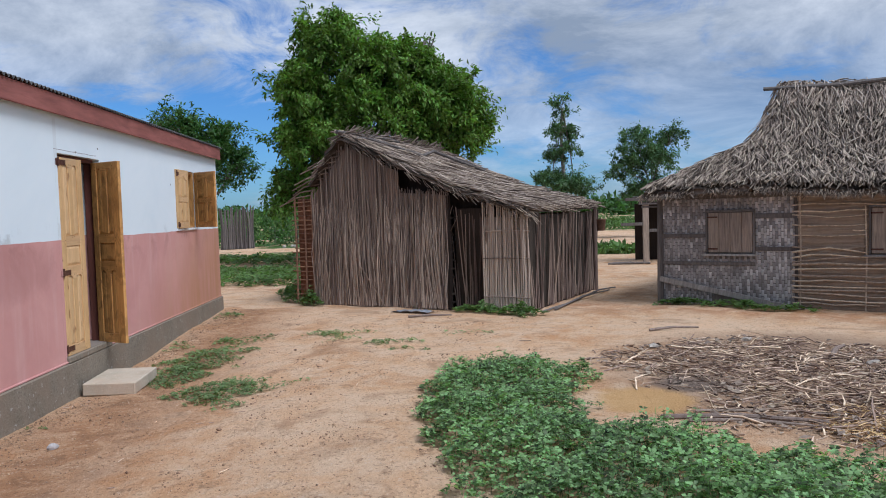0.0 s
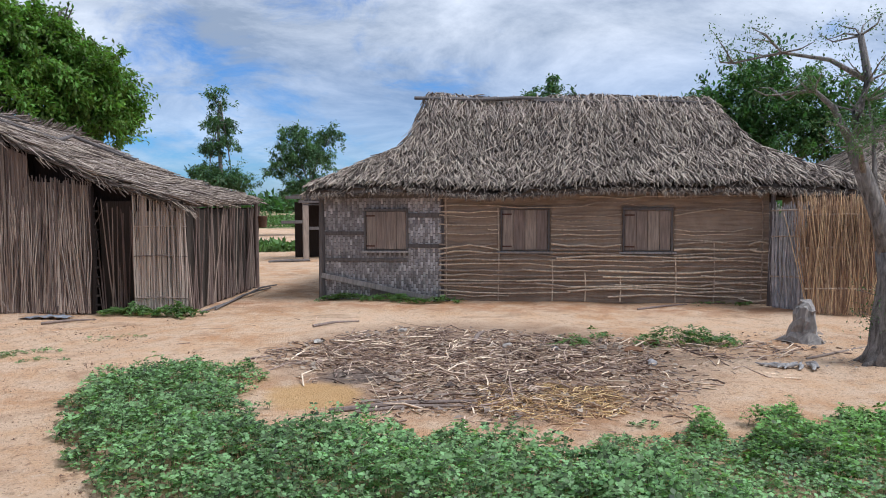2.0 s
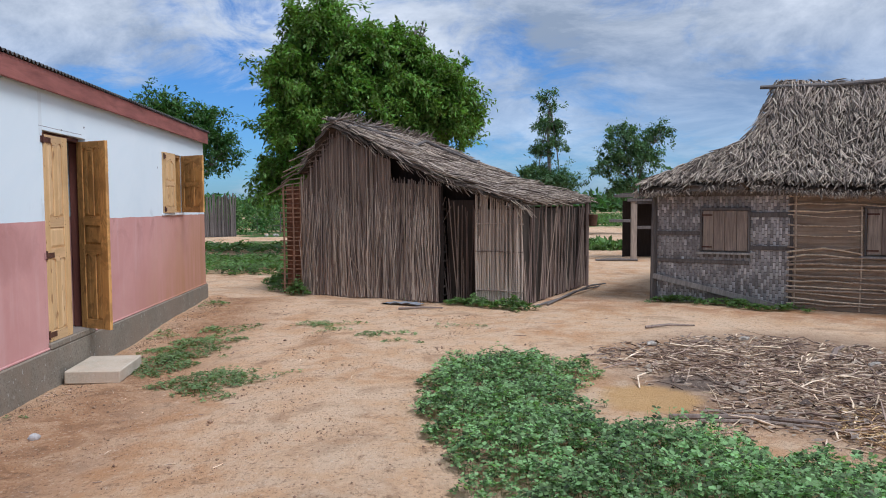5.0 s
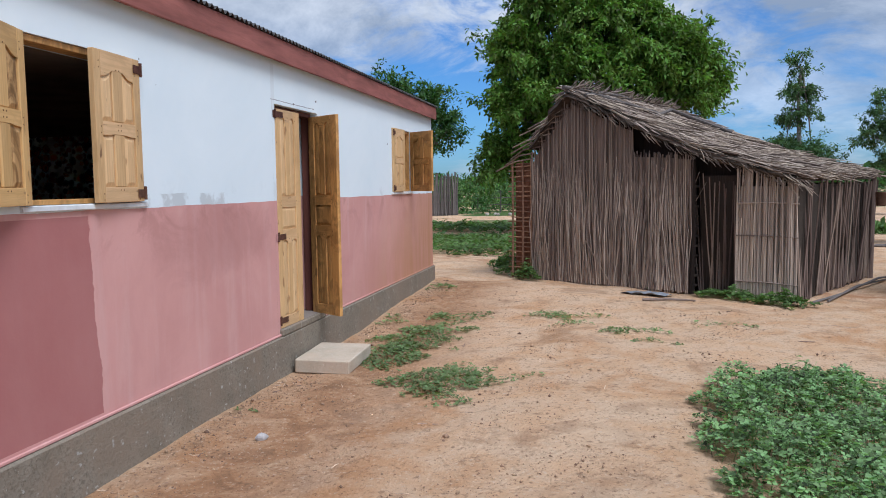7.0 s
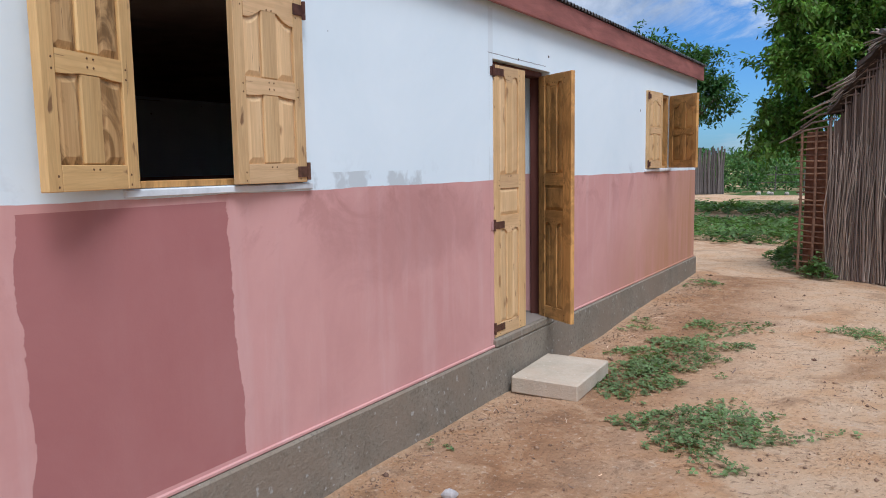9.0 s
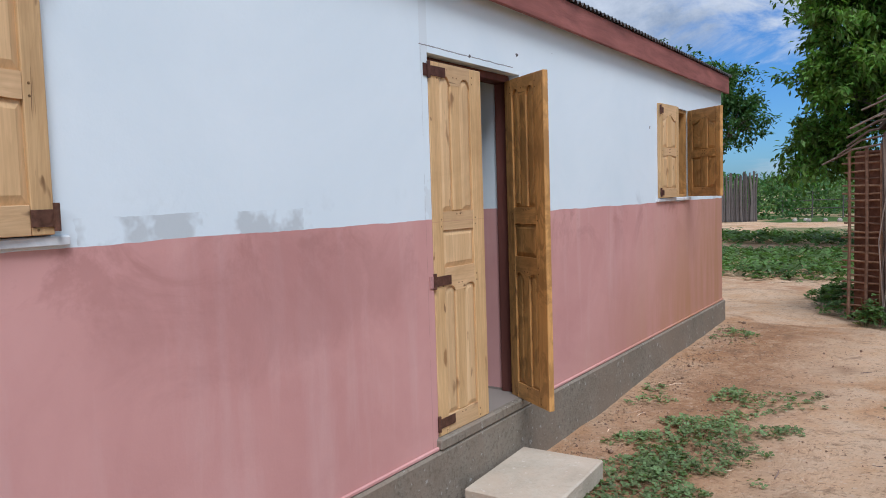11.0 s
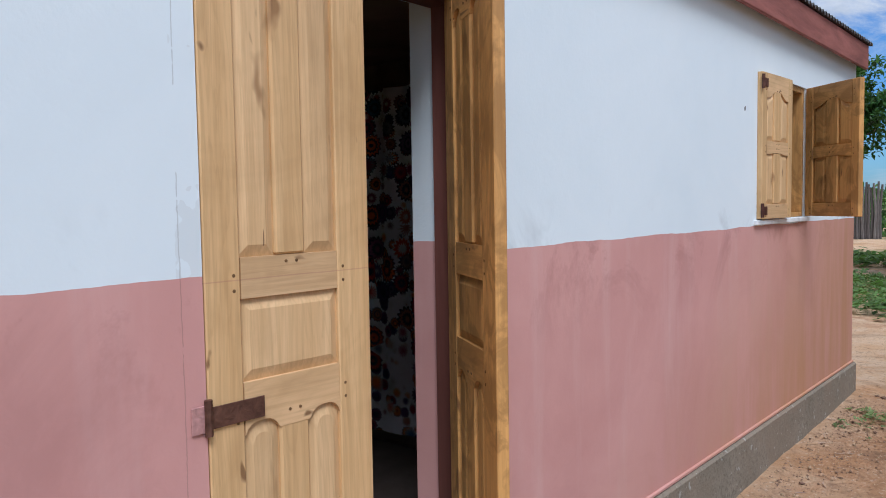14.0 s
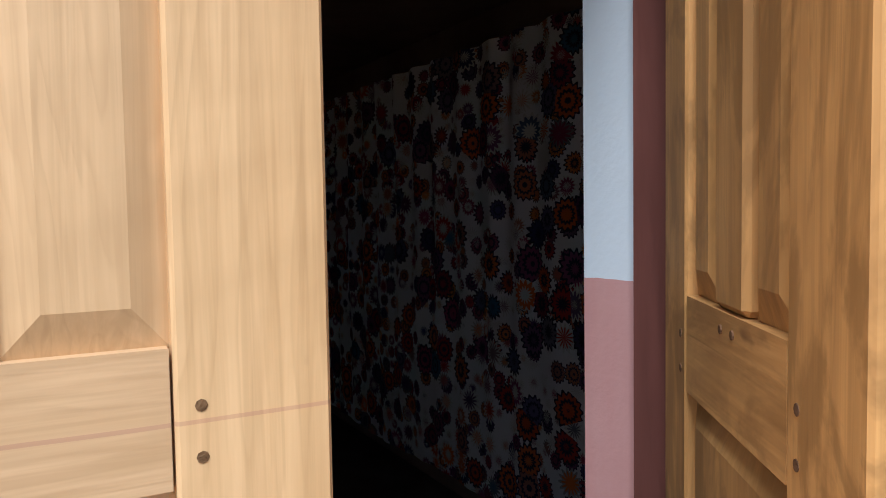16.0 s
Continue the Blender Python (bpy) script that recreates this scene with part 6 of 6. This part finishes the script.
def clover_patch(name, label, poly, density, height, size, mat, rng, ragged=0.18, thin=0.0):
    """A mound of three-leaved plants filling an outline, thinner and lower towards its edge."""
    xs, ys = [p[0] for p in poly], [p[1] for p in poly]
    area = (max(xs) - min(xs)) * (max(ys) - min(ys))
    n = int(area * density)
    px, py = rng.uniform(min(xs) - ragged, max(xs) + ragged, n), rng.uniform(min(ys) - ragged, max(ys) + ragged, n)
    e = edge_dist(px, py, poly)
    e = np.where(inside(px, py, poly), e, -e) + ragged * (lump(px * 1.7, py * 1.9) - 0.5) * 2
    ok = (e > 0) & (rng.uniform(size=n) < np.clip(0.35 + e / 0.3, 0, 1)) & (rng.uniform(size=n) > thin * (lump(px * 0.9 + 3, py * 0.8) < 0.45))
    px, py, e = px[ok], py[ok], e[ok]
    n = len(px)
    top = height * np.clip(0.25 + e / 0.45, 0.25, 1) * (0.55 + 0.6 * lump(px, py))
    top = top * (0.62 + 0.38 * lump(px * 2.9 + 1.0, py * 3.3) + 0.25 * np.sin(px * 31.0 + 2.0 * np.sin(py * 23.0)) * np.sin(py * 29.0 + px * 5.0))
    z = ground_z(px, py) + np.maximum(top, 0.01) * rng.uniform(0.25, 1.0, n) ** 0.6
    tilt = rng.normal(0, 0.35, (n, 3)) * np.array([1, 1, 0]) + np.array([0, 0, 1.0])
    tilt /= np.linalg.norm(tilt, axis=1, keepdims=True)
    turn = rng.uniform(0, 2 * np.pi, n)
    V, Q = [], []
    L = size * rng.uniform(0.6, 1.35, n)
    c = np.stack((px, py, z), 1)
    ref = np.array([[1.0, 0.0, 0.0]])
    a = np.cross(tilt, ref)
    a /= np.linalg.norm(a, axis=1, keepdims=True)
    b2 = np.cross(tilt, a)
    o = 0
    for k in range(3):
        t = turn + k * 2.094
        up = a * np.cos(t)[:, None] + b2 * np.sin(t)[:, None] + tilt * 0.12
        v, q = leaves(c, tilt, up, L, L * 0.85, rng, 0.12)
        V.append(v)
        Q.append(q + o)
        o += len(v)
    # stems
    m = n // 9
    v, q = strands(np.stack((px[:m], py[:m], ground_z(px[:m], py[:m]) - 0.01), 1), np.stack((rng.normal(0, 0.2, m), rng.normal(0, 0.2, m), np.ones(m)), 1), np.maximum(top[:m], 0.03), np.full(m, 0.0022), rng, 0.3)
    V.append(v)
    Q.append(q + o)
    ob = new(name, mesh_of(name, np.concatenate(V), np.concatenate(Q), mat))
    return tagged(ob, label, "plants", kind="stuff")


rng = np.random.default_rng(71)
clover_patch("clover", "dense low mound of green clover-like plants", [(-0.10, 6.12), (0.23, 6.92), (0.70, 7.30), (1.36, 7.02), (1.65, 6.50), (1.27, 5.65), (1.30, 4.85), (1.78, 4.45), (2.35, 3.95), (2.75, 3.35), (3.15, 2.75), (3.10, 1.87), (1.50, 1.87), (0.70, 2.53), (0.28, 3.47), (-0.06, 4.42), (-0.15, 5.27)], 2100, 0.30, 0.031, M["clover"], rng)
clover_patch("clover", "thin low clover on bare soil", [(2.5, 3.45), (3.6, 3.45), (4.9, 3.05), (6.4, 2.55), (6.31, 1.09), (2.22, 1.09)], 2300, 0.13, 0.027, M["clover"], rng, 0.3, 0.35)
clover_patch("clover", "straggling green plants in front of the debris", [(3.9, 3.3), (4.4, 3.35), (5.0, 3.05), (5.7, 2.6), (6.05, 2.15), (5.12, 1.37), (4.0, 1.9), (3.7, 2.6)], 2100, 0.21, 0.031, M["lush"], rng, 0.35, 0.35)
clover_patch("weeds", "low green weeds beside the hut", [(-2.15, 13.3), (-2.5, 14.2), (-3.0, 15.6), (-2.6, 16.6), (-2.0, 15.2), (-1.8, 13.9), (-1.75, 13.35)], 1200, 0.34, 0.05, M["weed"], rng, 0.2)
clover_patch("weeds", "wide strip of green weeds behind the house", [(-7.5, 17.8), (-2.6, 17.6), (-0.6, 19.5), (-0.8, 23.0), (-4, 23.5), (-8.5, 23.5)], 190, 0.22, 0.085, M["weed"], rng, 0.5, 0.3)
clover_patch("weeds", "far strip of green weeds", [(-9.5, 26.5), (-1, 25.5), (2, 28), (-10, 30)], 120, 0.3, 0.12, M["weed"], rng, 0.6, 0.3)
clover_patch("weeds", "green weeds at the foot of the reed panel", [(0.45, 12.05), (0.9, 11.45), (1.65, 10.85), (2.05, 11.1), (1.75, 11.4), (1.1, 11.95), (0.7, 12.3)], 1600, 0.24, 0.045, M["weed"], rng, 0.12)
clover_patch("weeds", "small green weeds at the hut's reed wall", [(-0.4, 12.55), (0.1, 12.3), (0.2, 12.5), (-0.3, 12.75)], 1500, 0.2, 0.045, M["weed"], rng, 0.08)
clover_patch("weeds", "green weeds under the mat wall", [(3.95, 11.75), (4.95, 10.9), (5.85, 10.25), (6.0, 10.6), (5.0, 11.35), (4.2, 12.0)], 1300, 0.22, 0.05, M["weed"], rng, 0.15, 0.3)
clover_patch("weeds", "low bush of weeds in the yard", [(5.7, 6.1), (6.2, 6.15), (6.6, 6.0), (7.0, 5.6), (6.9, 5.35), (6.4, 5.4), (5.9, 5.75)], 1500, 0.28, 0.04, M["weed"], rng, 0.15, 0.2)
clover_patch("weeds", "small weeds at the edge of the debris", [(5.0, 6.45), (5.5, 6.75), (6.0, 6.95), (5.9, 6.6), (5.1, 6.1)], 900, 0.12, 0.04, M["weed"], rng, 0.15, 0.3)
clover_patch("weeds", "weeds at the foot of the yard tree", [(7.0, 3.7), (7.9, 4.2), (8.4, 3.9), (8.2, 3.2), (7.3, 3.2)], 600, 0.16, 0.04, M["weed"], rng, 0.2, 0.4)
clover_patch("weeds", "weeds at the end of the mud wall", [(9.0, 8.05), (9.9, 7.5), (9.95, 7.65), (9.1, 8.3)], 600, 0.2, 0.04, M["weed"], rng, 0.1, 0.2)
for i, (x, y, rx, ry) in enumerate(((-2.68, 8.75, 0.40, 0.50), (-2.85, 7.95, 0.28, 0.42), (-2.05, 6.95, 0.46, 0.34), (-2.5, 9.9, 0.35, 0.2), (-1.2, 9.95, 0.32, 0.13), (-0.45, 9.1, 0.26, 0.12), (-1.05, 9.4, 0.2, 0.12), (-3.35, 9.75, 0.12, 0.2), (-1.9, 6.3, 0.16, 0.12), (-0.15, 8.6, 0.15, 0.08), (0.6, 9.6, 0.2, 0.08), (-3.2, 12.2, 0.15, 0.3), (-3.5, 5.9, 0.06, 0.12))):
    rx, ry = rx * 1.45, ry * 1.45
    poly = [(x + rx * math.cos(q * 0.785) * (0.8 + 0.3 * ((q * 7 + i) % 3) / 2), y + ry * math.sin(q * 0.785)) for q in range(8)]
    clover_patch("weed_tuft", "small flat tuft of weeds on bare soil", poly, 2600, 0.095, 0.025, M["tuft"], rng, 0.16, 0.55)


# ---- straw and stalk litter ----
def litter(name, label, poly, n, length, width, mat, rng, pile=0.06):
    xs, ys = [p[0] for p in poly], [p[1] for p in poly]
    px, py = rng.uniform(min(xs) - 0.25, max(xs) + 0.25, n), rng.uniform(min(ys) - 0.25, max(ys) + 0.25, n)
    e = edge_dist(px, py, poly)
    e = np.where(inside(px, py, poly), e, -e) + 0.5 * (lump(px * 1.3, py * 1.2) - 0.5)
    ok = (e > -0.25) & (rng.uniform(size=n) < np.clip(0.16 + e / 0.9, 0, 1) * (0.55 + 0.45 * lump(px * 2.1, py * 2.3)))
    px, py, e = px[ok], py[ok], e[ok]
    k = len(px)
    t = rng.uniform(0, np.pi, k)
    d = np.stack((np.cos(t), np.sin(t), rng.normal(0, 0.10, k)), 1)
    z = ground_z(px, py) + rng.uniform(0, 1, k) ** 2 * pile * np.clip(e / 0.6, 0.1, 1) + 0.004
    L = length * rng.lognormal(0, 0.55, k)
    p = np.stack((px, py, z), 1) - d * (L / 2)[:, None]
    p[:, 2] = np.maximum(p[:, 2], ground_z(p[:, 0], p[:, 1]) + 0.003)
    v, q = strands(p, d, L, width * rng.uniform(0.5, 1.6, k), rng, 0.5)
    return tagged(new(name, mesh_of(name, v, q, mat)), label, "litter", kind="stuff")


DEBRIS = [(2.2, 8.0), (3.2, 8.35), (4.4, 8.3), (5.3, 7.4), (5.7, 6.4), (5.7, 5.3), (5.2, 4.5), (4.4, 3.8), (3.4, 3.9), (2.4, 4.5), (1.9, 4.9), (2.25, 5.4), (2.3, 6.0), (1.95, 6.6), (1.7, 7.3)]
rng = np.random.default_rng(81)
litter("stalk_litter", "grey-brown crop stalks and twigs strewn over soil", DEBRIS, 10000, 0.10, 0.0052, M["debris_dark"], rng, 0.05)
litter("stalk_litter", "longer dry stalks on top of the litter", DEBRIS, 2900, 0.17, 0.0066, M["debris"], rng, 0.08)
litter("straw_litter", "pale straw heap among the stalks", [(3.0, 4.7), (3.3, 5.1), (3.9, 4.9), (4.1, 4.3), (3.8, 3.85), (3.2, 4.1)], 9500, 0.11, 0.0036, M["straw"], rng, 0.17)
litter("bark_litter", "dark twigs and bark on the soil", [(5.5, 6.4), (6.6, 6.3), (7.7, 5.3), (7.3, 4.5), (5.7, 4.4)], 900, 0.17, 0.0065, M["debris"], rng, 0.03)
litter("twig_litter", "scattered dry twigs on the yard soil", [(-3.5, 5.0), (-3.0, 12.5), (1.5, 11.0), (4.5, 10.0), (1.5, 8.5), (-0.4, 7.5), (-0.6, 3.0)], 420, 0.07, 0.003, M["debris"], rng, 0.01)
litter("twig_litter", "twigs in the splash line along the wall", [(-3.5, 4.5), (-3.5, 13.0), (-3.25, 13.0), (-3.1, 8.0), (-3.1, 4.5)], 500, 0.06, 0.0028, M["debris"], rng, 0.012)
for x0, y0, x1, y1, r in ((1.78, 5.07, 2.95, 4.78, 0.024), (1.95, 4.95, 2.8, 4.72, 0.016), (2.1, 5.2, 3.2, 4.95, 0.013), (4.25, 7.0, 4.75, 7.6, 0.03), (6.9, 4.6, 8.6, 4.6, 0.014), (-0.2, 11.35, 0.5, 11.3, 0.02), (7.9, 8.2, 8.9, 8.15, 0.018), (3.0, 9.1, 3.7, 9.2, 0.02)):
    b = bmesh.new()
    tube(b, [(x0, y0, float(ground_z(x0, y0)) + r), ((x0 + x1) / 2, (y0 + y1) / 2 + 0.04, float(ground_z(x0, y0)) + r * 1.6), (x1, y1, float(ground_z(x1, y1)) + r)], [r, r * 0.9, r * 0.5], 7)
    tagged(new("branch", mesh_bm("branch", b, M["plank_brown"])), "dry grey branch lying on the ground", "branch", "branches on the ground")
for x, y, w, l, a, mt in ((4.55, 6.75, 0.035, 0.09, 20, "white_stone"), (4.9, 6.3, 0.05, 0.09, 70, "mat_grey"), (3.9, 8.2, 0.035, 0.07, 10, "white_stone"), (5.6, 5.8, 0.10, 0.13, 40, "mud_red"), (6.1, 6.0, 0.08, 0.10, 15, "mud_red"), (5.3, 5.2, 0.05, 0.1, 60, "mat_grey"), (2.7, 8.0, 0.05, 0.09, 30, "white_stone"), (-3.0, 5.35, 0.018, 0.045, 35, "mat_pale")):
    b = bmesh.new()
    bmesh.ops.create_icosphere(b, subdivisions=2, radius=1.0)
    for v in b.verts:
        v.co *= 1 + 0.35 * noise.noise(v.co * 1.7 + Vector((x, y, 0)))
        v.co = Vector((v.co.x * l, v.co.y * w, v.co.z * 0.03))
    ob = new("clod", mesh_bm("clod", b, M[mt]))
    ob.matrix_basis = pose(x, y, float(ground_z(x, y)) + 0.02, 0, 0, a)
    tagged(ob, "loose clod or rag among the litter", "clod", "clods on the ground")


for i in range(7):
    b = bmesh.new()
    n = 6
    tube(b, [(0.06 * q, 0.02 * math.sin(q + i), 0.025 + 0.03 * math.sin(q * 0.9 + i * 0.5) ** 2) for q in range(n)], [0.010, 0.022, 0.026, 0.024, 0.018, 0.006], 7)
    for v in b.verts:
        v.co.z = 0.004 + v.co.z * 0.75
    ob = new("bark_strip", mesh_bm("bark_strip", b, M["plank_pale"]))
    ob.matrix_basis = pose(6.35 + 0.05 * i, 4.42 - 0.03 * (i % 3), float(ground_z(6.4, 4.4)) + 0.002, 0, 0, 140 + 17 * i)
    tagged(ob, "curled grey strip of bark on the sand", "bark", "bark strips on the sand")


def make_sheet():
    """Crumpled scrap of plastic sheeting at the foot of the hut."""
    xs, ys = np.linspace(-0.32, 0.32, 22), np.linspace(-0.13, 0.13, 10)
    gx, gy = np.meshgrid(xs, ys, indexing="ij")
    z = 0.012 + 0.03 * np.abs(np.sin(gx * 17 + 2 * np.sin(gy * 21))) * np.cos(gx * 4.2) + 0.01 * np.sin(gy * 40)
    v = np.stack((gx + 0.03 * np.sin(gy * 19), gy + 0.04 * np.sin(gx * 9), z), -1).reshape(-1, 3)
    i, j = np.meshgrid(np.arange(21), np.arange(9), indexing="ij")
    a = (i * 10 + j).ravel()
    ob = new("plastic_sheet", mesh_of("plastic_sheet", v, np.stack((a, a + 10, a + 11, a + 1), 1), M["sheet"], True))
    ob.modifiers.new("thickness", "SOLIDIFY").thickness = 0.003
    ob.matrix_basis = pose(-0.12, 11.95, float(ground_z(-0.12, 11.95)) + 0.008, 0, 0, -28)
    tagged(ob, "crumpled grey plastic sheet at the foot of the reed hut", "plastic sheet")


make_sheet()


def chips(name, label, poly, n, size, mat, rng):
    """Flat curled scraps of leaf and bark on the ground."""
    xs, ys = [p[0] for p in poly], [p[1] for p in poly]
    px, py = rng.uniform(min(xs), max(xs), n), rng.uniform(min(ys), max(ys), n)
    ok = inside(px, py, poly)
    px, py = px[ok], py[ok]
    k = len(px)
    c = np.stack((px, py, ground_z(px, py) + rng.uniform(0.008, 0.05, k)), 1)
    nrm = rng.normal(0, 0.3, (k, 3)) + np.array([0, 0, 1.0])
    t = rng.uniform(0, 2 * np.pi, k)
    L = size * rng.lognormal(0, 0.5, k)
    v, q = leaves(c, nrm, np.stack((np.cos(t), np.sin(t), rng.normal(0, 0.12, k)), 1), L, L * rng.uniform(0.3, 0.8, k), rng, 0.2)
    tagged(new(name, mesh_of(name, v, q, mat)), label, "litter", kind="stuff")


chips("leaf_litter", "dry brown leaf and husk scraps among the stalks", DEBRIS, 3000, 0.036, M["thatch_brown"], rng)
chips("leaf_litter", "dry scraps under the yard tree", [(5.2, 6.6), (7.2, 6.4), (8.6, 4.6), (7.6, 3.4), (5.8, 4.4)], 700, 0.04, M["thatch_brown"], rng)


def pebbles():
    rng = np.random.default_rng(91)
    n = 26000
    px, py = rng.uniform(-3.5, 1.5, n), rng.uniform(2.2, 12.5, n)
    m = 5000
    px[:m], py[:m] = -3.52 + np.abs(rng.normal(0, 0.30, m)), rng.uniform(3.0, 13.1, m)
    near = (rng.uniform(size=n) < 0.12 + 0.9 * (lump(px * 0.8, py * 0.9) > 0.62)) | (np.arange(n) < m)
    px, py = px[near], py[near]
    n = len(px)
    r = 0.0038 * rng.lognormal(0, 0.5, n)
    base = np.array([[1, 0, 0], [-1, 0, 0], [0, 1, 0], [0, -1, 0], [0, 0, 0.8], [0, 0, -0.8]], float)
    v = (base[None] * (r[:, None] * rng.uniform(0.6, 1.5, (n, 6)))[:, :, None]) + np.stack((px, py, ground_z(px, py) + r * 0.4), 1)[:, None, :]
    tri = np.array([[0, 2, 4], [2, 1, 4], [1, 3, 4], [3, 0, 4], [2, 0, 5], [1, 2, 5], [3, 1, 5], [0, 3, 5]])
    q = (np.arange(n) * 6)[:, None, None] + tri[None]
    tagged(new("pebbles", mesh_of("pebbles", v.reshape(-1, 3), q.reshape(-1, 3), M["stone"])), "small brown pebbles and soil crumbs", "pebbles", kind="stuff")


pebbles()

# ---- distance ----
def bush_row(name, label, items, mat, rng, per=260, size=0.22):
    V, Q, o = [], [], 0
    for x, y, w, h in items:
        k = int(per * max(1.0, w * h * 0.35))
        d = unit(rng, k)
        d[:, 2] = np.abs(d[:, 2])
        pos = np.array([x, y, -0.05]) + d * np.array([w, w * 0.7, h]) * rng.uniform(0.55, 1.05, (k, 1))
        L = size * rng.uniform(0.6, 1.5, k)
        v, q = leaves(pos, unit(rng, k) + np.array([0, 0, 0.8]), unit(rng, k) + d * 0.6, L, L * 0.5, rng)
        V.append(v)
        Q.append(q + o)
        o += len(v)
    return tagged(new(name, mesh_of(name, np.concatenate(V), np.concatenate(Q), mat)), label, "bushes", kind="stuff")


rng = np.random.default_rng(101)
bush_row("scrub", "green scrub beyond the yard", [(rng.uniform(-15, 2), rng.uniform(50, 66), rng.uniform(1.5, 3.0), rng.uniform(1.0, 2.6)) for _ in range(26)], M["weed"], rng, 300, 0.24)
bush_row("scrub", "dark rounded bush by the stake fence", [(-8.3, 43.0, 1.3, 2.4), (-7.0, 46.0, 1.6, 1.9), (-11.5, 46, 2.0, 2.4)], M["dark_leaf"], rng, 420, 0.22)
bush_row("scrub", "low green scrub in the gap between huts", [(rng.uniform(8, 26), rng.uniform(54, 72), rng.uniform(1.5, 3.0), rng.uniform(0.4, 1.1)) for _ in range(34)] + [(rng.uniform(5.5, 11), rng.uniform(25.5, 29), rng.uniform(0.6, 1.2), rng.uniform(0.15, 0.35)) for _ in range(22)], M["weed"], rng, 260, 0.2)
bush_row("far_woods", "far line of trees on the horizon", [(x, 190 + 30 * math.sin(x * 0.7), rng.uniform(6, 12), rng.uniform(2.0, 5.0)) for x in np.linspace(-150, 230, 90)], M["dark_leaf"], rng, 26, 1.5)
bush_row("far_woods", "far scrub to the east", [(rng.uniform(28, 60), rng.uniform(-15, 45), rng.uniform(1.5, 3), rng.uniform(1.0, 2.2)) for _ in range(40)], M["dark_leaf"], rng, 160, 0.35)

st = thing("stake_fence", "fence of upright grey stakes", "fence", pose(-10.3, 40.2, 0, 0, 0, 12))
for i in range(17):
    b = bmesh.new()
    hgt = 2.2 + rng.normal(0, 0.12)
    tube(b, [(0, 0, 0), (rng.normal(0, 0.03), 0, hgt / 2), (rng.normal(0, 0.04), 0, hgt)], [0.06, 0.055, 0.04], 6)
    part("stake", b, M["plank"], st).matrix_basis = pose(i * 0.105, rng.normal(0, 0.03), 0)
rl = thing("rail_fence", "low pole fence at the field's edge", "fence", pose(-8.2, 44.5, 0, 0, 0, 4))
for i in range(7):
    b = bmesh.new()
    tube(b, [(0, 0, 0), (0.02, 0, 1.1 + 0.2 * (i % 2))], [0.035, 0.03], 6)
    part("post", b, M["plank"], rl).matrix_basis = pose(i * 1.35, 0, 0)
for z in (0.45, 0.85):
    b = bmesh.new()
    tube(b, [(-0.2, 0.05, z), (4.0, 0.06, z + 0.06), (8.3, 0.05, z)], [0.022, 0.025, 0.02], 6)
    part("rail", b, M["plank"], rl)
for x, y in ((-7.0, 40.5), (-6.4, 40.3), (-5.8, 40.6), (-6.6, 40.9), (-5.2, 40.4)):
    b = bmesh.new()
    bmesh.ops.create_icosphere(b, subdivisions=2, radius=0.11)
    for v in b.verts:
        v.co *= 1 + 0.3 * noise.noise(v.co * 5 + Vector((x, y, 0)))
    ob = new("rubble_stone", mesh_bm("rubble_stone", b, M["white_stone"]))
    ob.matrix_basis = pose(x, y, 0.04)
    tagged(ob, "pale rubble stone lying beyond the yard", "stone", "rubble stones")
lg = bmesh.new()
tube(lg, [(0, 0, 0.03), (0.6, 0.05, 0.04), (1.2, 0, 0.03)], [0.035, 0.04, 0.03], 8)
ob = new("log", mesh_bm("log", lg, M["plank"]))
ob.matrix_basis = pose(5.6, 20.8, 0, 0, 0, -8)
tagged(ob, "grey log lying behind the huts", "log")
